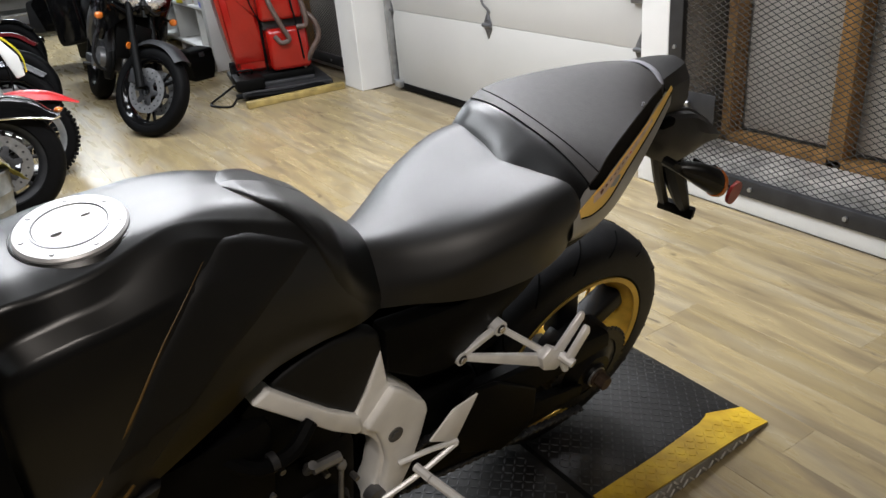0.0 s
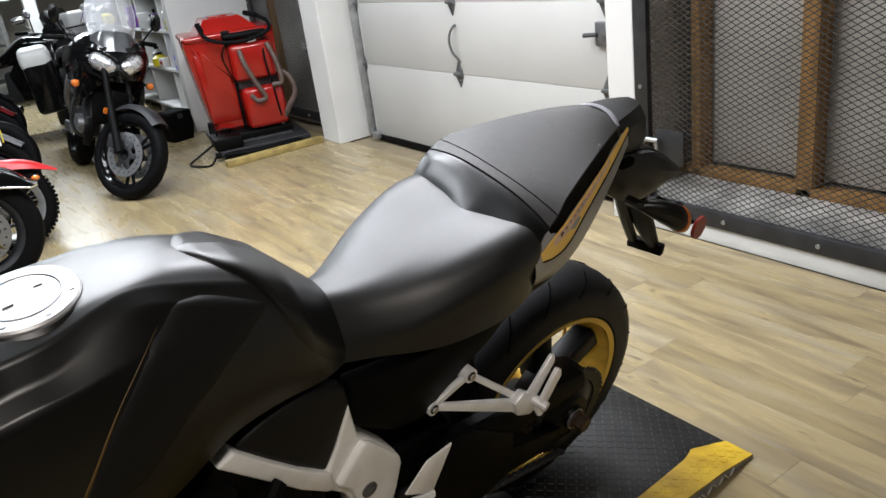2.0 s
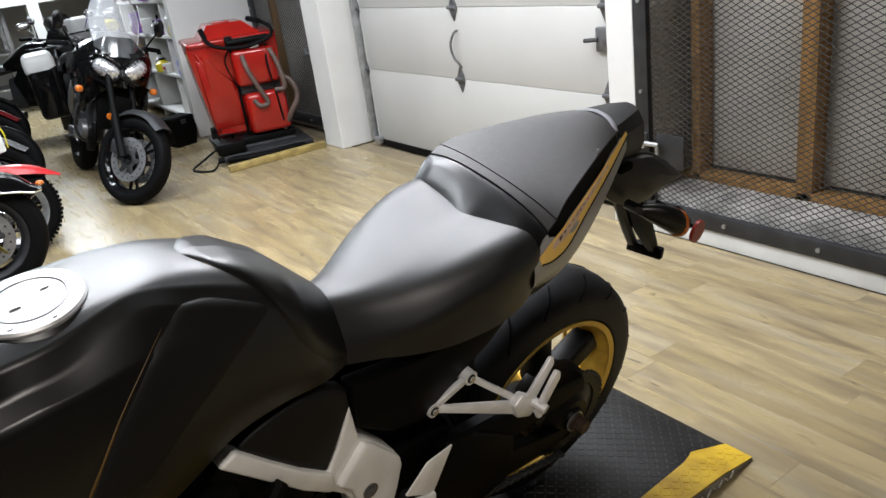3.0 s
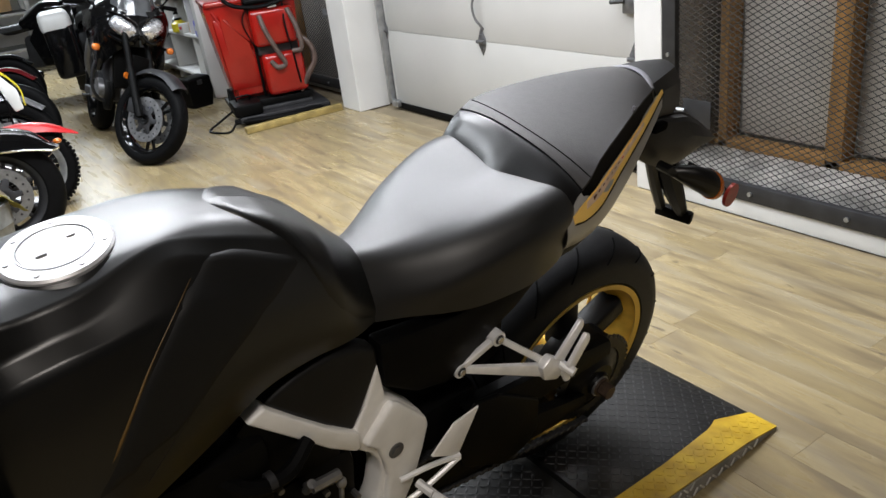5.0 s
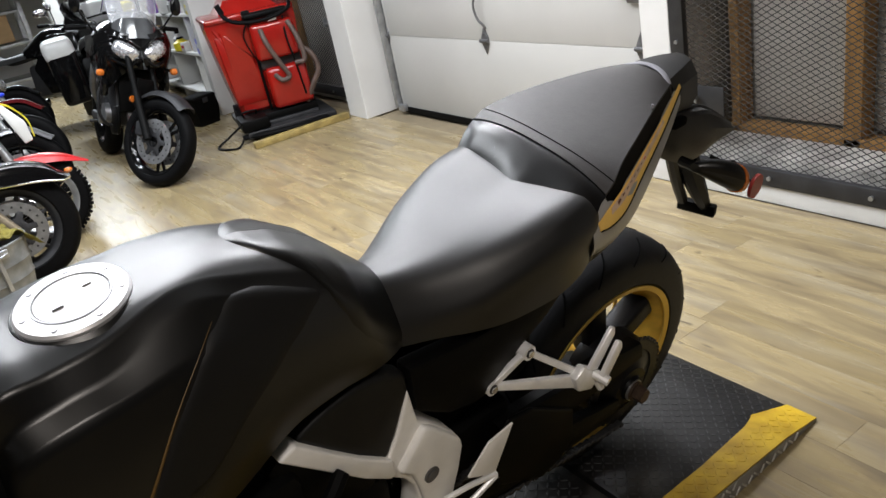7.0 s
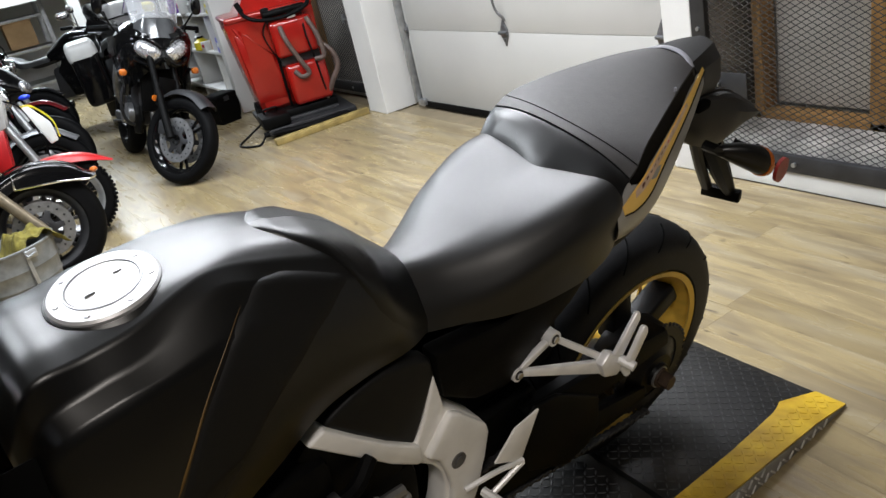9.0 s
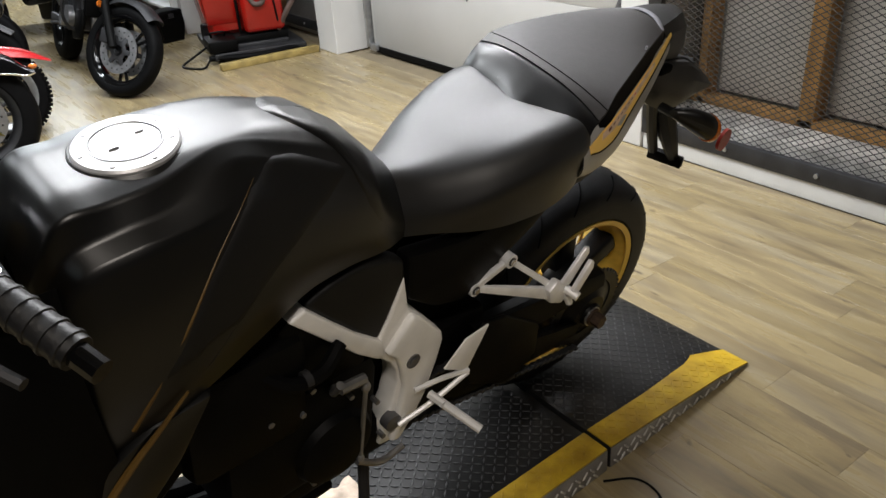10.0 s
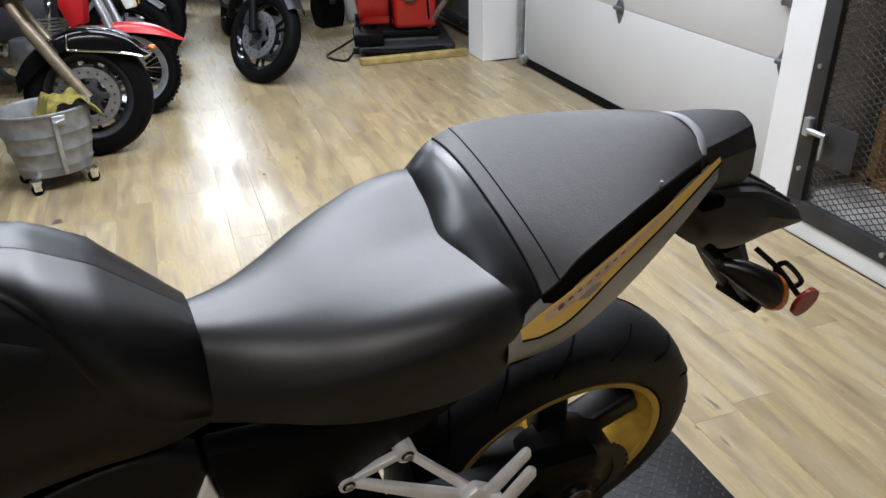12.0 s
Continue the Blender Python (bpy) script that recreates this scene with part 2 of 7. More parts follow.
def slab(poly, a0, a1, axis="x", bevel=0.004, seg=2):
    """A polygon in the plane across the axis, drawn out from a0 to a1. x: (y, z); y: (x, z); z: (x, y)."""
    bm = bmesh.new()
    put = {"x": lambda p, a: (a, p[0], p[1]), "y": lambda p, a: (p[0], a, p[1]), "z": lambda p, a: (p[0], p[1], a)}[axis]
    f = bm.faces.new([bm.verts.new(put(p, a0)) for p in poly])
    g = bmesh.ops.extrude_face_region(bm, geom=[f])
    d = Vector(put((0, 0), a1 - a0))
    bmesh.ops.translate(bm, vec=d, verts=[v for v in g["geom"] if isinstance(v, bmesh.types.BMVert)])
    bmesh.ops.recalc_face_normals(bm, faces=bm.faces)
    if bevel:
        bmesh.ops.bevel(bm, geom=bm.edges[:], offset=bevel, segments=seg, affect="EDGES", profile=0.5, clamp_overlap=True)
    return bm


def spline(pts, k=6):
    """Catmull-Rom through the points."""
    p = [Vector(q) for q in pts]
    if len(p) < 3 or k < 2:
        return p
    e = [2 * p[0] - p[1]] + p + [2 * p[-1] - p[-2]]
    out = []
    for i in range(1, len(e) - 2):
        a, b, c, d = e[i - 1:i + 3]
        for j in range(k):
            t = j / k
            out.append(0.5 * (2 * b + (c - a) * t + (2 * a - 5 * b + 4 * c - d) * t * t + (3 * b - a - 3 * c + d) * t ** 3))
    return out + [p[-1]]


def tube(pts, r, n=10, k=6, radii=None):
    path = spline(pts, k)
    bm = bmesh.new()
    rings = []
    prev = None
    for i, p in enumerate(path):
        d = (path[min(i + 1, len(path) - 1)] - path[max(i - 1, 0)]).normalized()
        side = prev if prev is not None else d.orthogonal()
        side = (side - d * side.dot(d)).normalized()
        prev = side
        up = d.cross(side)
        rad = r if radii is None else float(np.interp(i / max(1, len(path) - 1), np.linspace(0, 1, len(radii)), radii))
        rings.append([bm.verts.new(p + rad * (math.cos(a) * side + math.sin(a) * up)) for a in np.linspace(0, 2 * math.pi, n, endpoint=False)])
    for a, b in zip(rings, rings[1:]):
        for j in range(n):
            bm.faces.new((a[j], a[(j + 1) % n], b[(j + 1) % n], b[j]))
    bm.faces.new(rings[0][::-1]), bm.faces.new(rings[-1])
    bmesh.ops.recalc_face_normals(bm, faces=bm.faces)
    return bm


def lathe(profile, center=(0, 0, 0), axis="x", n=48, closed=True):
    """Turns (radius, along the axis) round the axis; closed: the profile is a ring."""
    bm = bmesh.new()
    rings = []
    for i in range(n):
        a = 2 * math.pi * i / n
        ring = []
        for r, h in profile:
            c, s = r * math.cos(a), r * math.sin(a)
            v = {"x": (h, c, s), "y": (c, h, s), "z": (c, s, h)}[axis]
            ring.append(bm.verts.new(Vector(center) + Vector(v)))
        rings.append(ring)
    m = len(profile)
    for i in range(n):
        a, b = rings[i], rings[(i + 1) % n]
        for j in range(m if closed else m - 1):
            bm.faces.new((a[j], a[(j + 1) % m], b[(j + 1) % m], b[j]))
    bmesh.ops.remove_doubles(bm, verts=bm.verts, dist=1e-5)
    bmesh.ops.recalc_face_normals(bm, faces=bm.faces)
    return bm


def disc(r, h0, h1, center=(0, 0, 0), axis="x", n=32, hole=0.0):
    return lathe([(hole, h0), (r, h0), (r, h1), (hole, h1)], center, axis, n)


def loft(sections, ku=4, kv=4, mirror=True, close=True):
    """A skin through cross-sections (x, y, z); mirrored in x. Each section runs from the middle line outwards and down."""
    secs = [spline(s, kv) for s in sections]
    rows = [spline([s[j] for s in secs], ku) for j in range(len(secs[0]))]
    bm = bmesh.new()
    for sign in ((1, -1) if mirror else (1,)):
        g = [[bm.verts.new((p.x * sign, p.y, p.z)) for p in row] for row in rows]
        for a, b in zip(g, g[1:]):
            for j in range(len(a) - 1):
                bm.faces.new((a[j], a[j + 1], b[j + 1], b[j]))
        if close:
            for j in (0, -1):
                bm.faces.new([row[j] for row in g])
    if mirror:
        bmesh.ops.remove_doubles(bm, verts=bm.verts, dist=1e-4)
    bmesh.ops.recalc_face_normals(bm, faces=bm.faces)
    return bm


def thicken(bm, t):
    """Gives a skin its thickness, inwards."""
    bmesh.ops.solidify(bm, geom=bm.faces[:], thickness=t)
    return bm


def ball(c, s, n=20, e=1.0):
    """A rounded body; e under 1 squares it off."""
    bm = bmesh.new()
    bmesh.ops.create_uvsphere(bm, u_segments=n, v_segments=max(8, n // 2), radius=1)
    for v in bm.verts:
        v.co = Vector([math.copysign(abs(q) ** e, q) * w / 2 for q, w in zip(v.co, s)]) + Vector(c)
    return bm


# ---- the room ----
def structure(name, bm, material, label, smooth=True):
    return tagged(part(name, bm, material, None, "", 35, smooth), label, name.split("_")[0], "", "structure")


WEST, EAST, SOUTH, NORTH = -11.0, 3.2, -4.2, 2.9   # faces of the room's walls
DOOR_L, DOOR_R = -5.10, -2.49                        # overhead door's opening
structure("wall_north", join(
    box(((WEST - 7.15) / 2, NORTH + 0.08, CEIL / 2), (-7.15 - WEST, 0.16, CEIL), 0),
    box((-6.45, NORTH + 0.08, (2.3 + CEIL) / 2), (1.4, 0.16, CEIL - 2.3), 0),
    box((-6.45, NORTH + 0.08, 0.03), (1.4, 0.16, 0.06), 0.004),
    box((-5.43, 2.80, CEIL / 2), (0.29, 0.28, CEIL), 0.006),
    box((-5.19, NORTH + 0.10, CEIL / 2), (0.19, 0.08, CEIL), 0.004),
    box(((DOOR_L + DOOR_R) / 2, NORTH + 0.06, (2.3 + CEIL) / 2), (DOOR_R - DOOR_L + 0.1, 0.12, CEIL - 2.3), 0),
    box((-2.395, 2.84, CEIL / 2), (0.165, 0.2, CEIL), 0.006),
    box(((EAST - 2.31) / 2, 2.85, (2.4 + CEIL) / 2), (EAST + 2.31, 0.2, CEIL - 2.4), 0),
    box(((EAST + 0.35) / 2, 2.85, 1.2), (EAST - 0.35, 0.2, 2.4), 0),
), M_WALL, "white painted wall with gate and door openings", False)
structure("wall_south", box(((WEST + EAST) / 2, SOUTH - 0.08, CEIL / 2), (EAST - WEST, 0.16, CEIL), 0), M_DARKWALL, "plain unseen workshop wall, kept dark to cut bounced light", False)
structure("wall_east", box((EAST + 0.08, (SOUTH + NORTH) / 2, CEIL / 2), (0.16, NORTH - SOUTH + 0.4, CEIL), 0), M_DARKWALL, "plain unseen workshop wall, kept dark to cut bounced light", False)
structure("wall_west", join(
    box((WEST - 0.08, (SOUTH + NORTH) / 2, (1.33 + CEIL) / 2), (0.16, NORTH - SOUTH + 0.4, CEIL - 1.33), 0),
    box((WEST - 0.08, 1.6, 0.665), (0.16, 0.14, 1.33), 0.006),
    box((WEST - 0.08, -3.6, 0.665), (0.16, 1.0, 1.33), 0),
    box((WEST - 2.4, (SOUTH + NORTH) / 2, CEIL / 2), (0.16, NORTH - SOUTH + 0.4, CEIL), 0),
), M_WALL, "white wall with a low opening to a dark store", False)
structure("ceiling", box(((WEST + EAST) / 2 - 1.2, (SOUTH + NORTH) / 2, CEIL + 0.06), (EAST - WEST + 2.9, NORTH - SOUTH + 1.6, 0.12), 0), M_CEIL, "unseen ceiling, coloured dark to cut bounced light", False)
structure("partition", box((-7.15, 2.5, CEIL / 2), (0.1, 0.8, CEIL), 0.005), M_WALL, "white partition beside the floor scrubber")
floor = structure("floor", box((-4.5, -0.6, -0.06), (19, 10, 0.1), 0), M_JOINT, "worn oak-look vinyl plank floor", False)

# the sectional overhead door, closed
door = thing("overhead_door", pose(0, 0, 0), "closed white sectional overhead garage door with steel hinges", "garage door")
JOINTS = (0.05, 0.595, 1.04, 1.485, 1.93, 2.30)
DC, HX = (DOOR_L + DOOR_R) / 2, -3.905
for z0, z1 in zip(JOINTS, JOINTS[1:]):
    part("door_section", box((DC, NORTH + 0.025, (z0 + z1) / 2), (DOOR_R - DOOR_L - 0.02, 0.045, z1 - z0 - 0.002), 0.003), M_DOORPAINT, door)
part("bottom_seal", box((DC, NORTH + 0.02, 0.03), (DOOR_R - DOOR_L - 0.02, 0.05, 0.05), 0.008), M_RUBBER, door, "black rubber seal along the floor")


def hinge(x, z, s=1.0):
    """A leaf hinge with pointed ends across a section joint."""
    poly = [(x, z + 0.085 * s), (x + 0.035 * s, z + 0.02), (x + 0.035 * s, z - 0.02), (x, z - 0.085 * s), (x - 0.035 * s, z - 0.02), (x - 0.035 * s, z + 0.02)]
    h = part("hinge", join(slab(poly, NORTH - 0.006, NORTH + 0.003, "y", 0.002), tube([(x - 0.04, NORTH - 0.012, z), (x + 0.04, NORTH - 0.012, z)], 0.012, 10)), M_HINGE, door)
    for dz in (0.04, -0.04):
        part("bolt", disc(0.007, -0.014, -0.004, (x, NORTH, z + dz), "y", 8), M_HINGE, h)


for z in JOINTS[1:-1]:
    hinge(HX, z), hinge(DOOR_L - 0.03, z, 1.1), hinge(DOOR_R - 0.13, z, 1.1)
part("grab_handle", tube([(HX + 0.012, NORTH, 0.90), (HX + 0.010, NORTH - 0.030, 0.885), (HX - 0.012, NORTH - 0.045, 0.815), (HX - 0.002, NORTH - 0.035, 0.735), (HX + 0.02, NORTH - 0.02, 0.70), (HX + 0.02, NORTH, 0.67)], 0.008, 8), M_HINGE, door)
lockset = part("slide_lock", join(box((DOOR_R - 0.14, NORTH - 0.012, 0.88), (0.1, 0.03, 0.12), 0.006), box((DOOR_R - 0.07, NORTH - 0.012, 0.88), (0.09, 0.012, 0.03), 0.004)), M_HINGE, door)
part("lock_lever", tube([(DOOR_R - 0.17, NORTH - 0.03, 0.88), (DOOR_R - 0.25, NORTH - 0.045, 0.875)], 0.011, 8), M_DARKSTEEL, lockset)
for x, s in ((DOOR_L - 0.02, -1), (DOOR_R + 0.02, 1)):
    part("track", join(box((x, NORTH - 0.02, 1.15), (0.012, 0.05, 2.2), 0.002), box((x + s * 0.012, NORTH - 0.045, 1.15), (0.03, 0.006, 2.2), 0.002)), M_STEEL, door)
    for z in (0.12, 0.75, 1.4, 2.0):
        part("track_bracket", join(box((x + s * 0.03, NORTH - 0.03, z), (0.05, 0.006, 0.11), 0.002), box((x + s * 0.05, NORTH - 0.005, z), (0.006, 0.05, 0.11), 0.002)), M_STEEL, door)
    part("corner_bracket", join(slab([(0, 0.05), (0.08, 0.05), (0.08, 0.09), (0.02, 0.2), (0, 0.2)], NORTH - 0.012, NORTH - 0.004, "y", 0.002) if s < 0 else bmesh.new(), box((x - s * 0.04, NORTH - 0.02, 0.05), (0.08, 0.04, 0.05), 0.004)), M_STEEL, door)
part("floor_stop", join(box((-3.20, NORTH - 0.02, 0.055), (0.06, 0.04, 0.04), 0.003), box((-3.20, NORTH - 0.008, 0.085), (0.05, 0.006, 0.05), 0.002)), M_STEEL, door)


# ---- steel mesh gates ----
def mesh_sheet(x0, x1, z0, z1, y, w=0.046, h=0.0125):
    """Expanded metal: rows of zigzag strands that meet at the knuckles."""
    bm = bmesh.new()
    cols, rows = int((x1 - x0) / w), int((z1 - z0) / h)
    t, d = 0.0019, 0.003
    for r in range(rows + 1):
        s = 1 if r % 2 else -1
        lo, up = [], []
        for c in range(2 * cols + 1):
            x, z = x0 + c * w / 2, z0 + r * h + s * (1 if c % 2 else -1) * h * 0.44
            dy = d * (1 if c % 2 else -1) * s
            lo.append((bm.verts.new((x, y + dy - 0.0015, z - t)), bm.verts.new((x, y + dy + 0.002, z - t))))
            up.append((bm.verts.new((x, y + dy - 0.0025, z + t)), bm.verts.new((x, y + dy + 0.001, z + t))))
        for i in range(2 * cols):
            bm.faces.new((lo[i][0], lo[i + 1][0], up[i + 1][0], up[i][0]))
            bm.faces.new((up[i][0], up[i + 1][0], up[i + 1][1], up[i][1]))
            bm.faces.new((lo[i][1], up[i][1], up[i + 1][1], lo[i + 1][1]))
    return bm


def mesh_gate(x0, x1, y, z0, z1, label, lock_x, lock_z):
    g = thing("mesh_gate", pose(0, 0, 0), label, "gate")
    part("mesh_sheet", mesh_sheet(x0 + 0.03, x1 - 0.03, z0 + 0.03, z1 - 0.03, y), M_MESH, g, "expanded steel mesh")["kind"] = "stuff"
    f = 0.075
    part("rail", box(((x0 + x1) / 2, y - 0.012, z0 + f / 2), (x1 - x0, 0.03, f), 0.004), M_DARKSTEEL, g)
    part("rail", box(((x0 + x1) / 2, y - 0.012, z1 - f / 2), (x1 - x0, 0.03, f), 0.004), M_DARKSTEEL, g)
    for x in (x0 + f / 2, x1 - f / 2):
        part("stile", box((x, y - 0.012, (z0 + z1) / 2), (f, 0.032, z1 - z0 - 2 * f), 0.004), M_DARKSTEEL, g)
        for z in np.arange(z0 + 0.2, z1, 0.4):
            part("bolt", disc(0.009, -0.036, -0.026, (x, y, z), "y", 10), M_STEEL, g)
    n = int((x1 - x0) / 0.43)
    for i in range(n):
        part("bolt", disc(0.010, -0.036, -0.026, (x0 + 0.05 + i * 0.435, y, z0 + f * 0.5), "y", 10), M_STEEL, g)
    k = part("lock_plate", box((lock_x, y - 0.03, lock_z), (0.15, 0.006, 0.16), 0.003), M_DARKSTEEL, g, "perforated lock plate")
    part("latch", join(tube([(lock_x - 0.14, y - 0.05, lock_z + 0.03), (lock_x - 0.05, y - 0.05, lock_z + 0.03)], 0.011, 10), tube([(lock_x - 0.06, y - 0.05, lock_z + 0.03), (lock_x - 0.055, y - 0.055, lock_z - 0.06)], 0.008, 8), box((lock_x - 0.15, y - 0.04, lock_z + 0.04), (0.03, 0.03, 0.07), 0.004)), M_STEEL, k, "bright slide latch")
    return g


GATE_Y = 2.755
mesh_gate(-2.3, 0.35, GATE_Y, 0.085, 2.4, "dark steel gate of expanded metal mesh over a stud bay", -2.1, 0.42)
structure("threshold", box((-0.97, 2.80, 0.04), (2.66, 0.11, 0.08), 0.006), M_KERB, "white painted kerb under the mesh gate")
bay = thing("stud_bay", pose(0, 0, 0), "open pine stud bay with grey boards behind the mesh", "stud wall")
for x, wide in ((-2.176, 0.046), (-1.62, 0.075), (-0.985, 0.07), (-0.36, 0.07), (0.25, 0.07)):
    part("stud", box((x, 3.05, 1.25), (wide, 0.10, 2.1), 0.004), M_STUD, bay)
part("bottom_plate", box((-0.97, 3.05, 0.2175), (2.6, 0.10, 0.035), 0.004), M_STUD, bay)
for a, b in ((-2.272, -2.202), (-2.15, -1.66), (-1.58, -1.025), (-0.945, -0.40), (-0.32, 0.21)):
    part("board", box(((a + b) / 2, 3.11, 1.25), (b - a - 0.01, 0.02, 2.0), 0.004), M_PANEL, bay, "scuffed grey board")
part("ledge", box((-0.97, 2.95, 0.14), (2.6, 0.34, 0.12), 0.004), M_DUST, bay, "dusty ledge behind the mesh")
part("jamb_board", box((-2.285, 2.97, 1.25), (0.02, 0.36, 2.2), 0.002), M_PANEL, bay, "grey side board")
part("back_board", box((-0.97, 3.16, 1.2), (2.66, 0.03, 2.4), 0.0), M_PANEL, bay)

mesh_gate(-7.08, -5.6, 2.86, 0.06, 2.3, "dark steel mesh gate behind the floor scrubber", -5.82, 0.66)
bay2 = thing("stud_bay", pose(0, 0, 0), "stud bay with grey boards behind the dark gate", "stud wall")
for x in (-7.0, -6.12):
    part("stud", box((x, 3.035, 1.2), (0.05, 0.06, 2.3), 0.004), M_STUD, bay2)
part("back_board", box((-6.35, 3.09, 1.2), (1.5, 0.04, 2.4), 0), M_PANEL, bay2)

# ---- ceiling lamps ----
for x, y, wide, length, watts, tone in STRIPS:
    lamp = thing("ceiling_light", pose(x, y, CEIL), "white tube light fixture on the unseen ceiling", "ceiling light", "ceiling lights")
    part("housing", box((0, 0, -0.03), (wide + 0.02, length + 0.06, 0.05), 0.008), M_LAMP, lamp)
    d = bpy.data.lights.new("tube", "AREA")
    d.shape, d.size, d.size_y, d.energy, d.color = "RECTANGLE", wide, length, watts, tone
    o = new("tube", d)
    o.matrix_world = pose(x, y, CEIL - 0.06)


# ---- the lift ----
LX0, LX1 = -1.43, -0.868
lift = thing("motorcycle_lift", pose(0, 0, 0), "low black tread-plate lift with yellow edges and a rear ramp", "lift")
PZ, GAP = 0.068, 0.965
SKEW = Matrix(((1, -0.06, 0, 0.072), (0, 1, 0, 0), (0, 0, 1, 0), (0, 0, 0, 1)))  # the lift stands a little askew


def lift_part(name, bm, material, parent, label=""):
    return part(name, turn(bm, SKEW), material, parent, label)


def lugs(x0, x1, y0, y1, zf):
    """Raised lozenges, turned by quarters from one to the next."""
    bm = bmesh.new()
    p = 0.020
    i = 0
    for iy in range(int((y1 - y0) / p)):
        for ix in range(int((x1 - x0) / p)):
            x, y = x0 + (ix + 0.5) * p, y0 + (iy + 0.5) * p
            a = math.pi / 4 if (ix + iy) % 2 else -math.pi / 4
            c, s = math.cos(a), math.sin(a)
            top = [(-0.0085, 0), (0, 0.0016), (0.0085, 0), (0, -0.0016)]
            bot = [(-0.0105, 0), (0, 0.0031), (0.0105, 0), (0, -0.0031)]
            f = lambda q, h: bm.verts.new((x + q[0] * c - q[1] * s, y + q[0] * s + q[1] * c, zf(y + q[0] * s + q[1] * c) + h))
            t, b = [f(q, 0.0018) for q in top], [f(q, 0) for q in bot]
            bm.faces.new(t)
            for j in range(4):
                bm.faces.new((b[j], b[(j + 1) % 4], t[(j + 1) % 4], t[j]))
    return bm


RAMP_END, BEND = 1.597, 1.46
ramp_z = lambda y: float(np.interp(y, [GAP + 0.012, BEND, RAMP_END], [PZ, 0.030, 0.006]))
lift_part("deck", box(((LX0 + LX1) / 2, (GAP - 1.15) / 2, PZ / 2 - 0.001), (LX1 - LX0, GAP + 1.15, PZ - 0.002), 0.003), M_PLATE, lift)
ramp = lift_part("ramp", slab([(GAP + 0.012, 0.002), (GAP + 0.012, PZ), (BEND, 0.030), (RAMP_END, 0.006), (RAMP_END, 0.002)], LX0, LX1, "x", 0.0015), M_PLATE, lift, "sloping tread-plate ramp")
lift_part("lug_pattern", lugs(LX0 + 0.01, LX1 - 0.08, -0.7, GAP - 0.01, lambda y: PZ - 0.001), M_LUG, lift)["kind"] = "stuff"
lift_part("lug_pattern", lugs(LX0 + 0.01, LX1 - 0.01, GAP + 0.02, RAMP_END - 0.01, lambda y: ramp_z(y)), M_LUG, ramp)["kind"] = "stuff"
# bare plate along the open side
def skirt_lugs(y0, y1, top):
    bits = []
    n = int((y1 - y0) / 0.026)
    for k in range(n):
        y = y0 + (k + 0.5) * 0.026
        for r in range(2):
            z = 0.014 + 0.024 * r
            if z + 0.01 < top(y):
                bits.append(turn(box((0, 0, 0), (0.004, 0.024, 0.0055), 0.0015, 1), Matrix.Translation((LX1 + 0.0045, y + 0.013 * r, z)) @ Matrix.Rotation(radians(45 if (k + r) % 2 else -45), 4, "X")))
    return join(*bits)


deck_skirt = lift_part("side_skirt", box((LX1 + 0.0016, (GAP - 1.15) / 2, PZ / 2), (0.003, GAP + 1.15, PZ - 0.004), 0.0008), M_SKIRT, lift, "bare tread-plate side skirt")
lift_part("lug_pattern", skirt_lugs(-0.6, GAP - 0.01, lambda y: PZ), M_BARELUG, deck_skirt)["kind"] = "stuff"
lift_part("side_skirt", slab([(GAP + 0.014, 0.003), (GAP + 0.014, PZ - 0.003), (BEND, 0.028), (RAMP_END, 0.005), (RAMP_END, 0.003)], LX1 + 0.0002, LX1 + 0.0032, "x", 0.0006), M_SKIRT, ramp, "bare tread-plate ramp side")
lift_part("lug_pattern", skirt_lugs(GAP + 0.02, RAMP_END - 0.05, ramp_z), M_BARELUG, ramp)["kind"] = "stuff"
# yellow edges
YW = 0.08
lift_part("yellow_edge", box((LX1 - YW / 2 + 0.001, (GAP - 0.9) / 2, PZ + 0.0005), (YW, GAP + 0.9, 0.005), 0.001), M_SAFETY, lift, "yellow painted edge")
def yellow_strip(inner):
    """A painted strip that follows the ramp, from the gap to its end."""
    rows = [[(LX1 - w, y, ramp_z(y) + 0.0035), (LX1 + 0.001, y, ramp_z(y) + 0.0035)] for y, w in inner]
    return thicken(loft(rows, 1, 1, False, False), 0.004)


bm = yellow_strip([(GAP + 0.014, YW), (1.22, 0.087), (1.42, 0.102), (BEND, 0.112), (1.475, 0.120), (RAMP_END, 0.086)])
lift_part("lug_pattern", lugs(LX1 - YW + 0.004, LX1 - 0.002, -0.5, GAP - 0.01, lambda y: PZ + 0.0028), M_SAFETY, lift)["kind"] = "stuff"
lift_part("yellow_edge", bm, M_SAFETY, ramp, "yellow painted ramp edge")
lift_part("lug_pattern", lugs(LX1 - YW + 0.004, LX1 - 0.002, GAP + 0.02, RAMP_END - 0.01, lambda y: ramp_z(y) + 0.0032), M_SAFETY, ramp)["kind"] = "stuff"


# ---- the black street bike on the lift ----
# local axes: x to the bike's left, y to its rear, z up; the origin under the rear axle
bike = thing("motorcycle", pose(-1.21, 1.065, 0.05, 0, 13, 7), "matte black naked motorcycle with gold wheels, on the lift", "motorcycle")


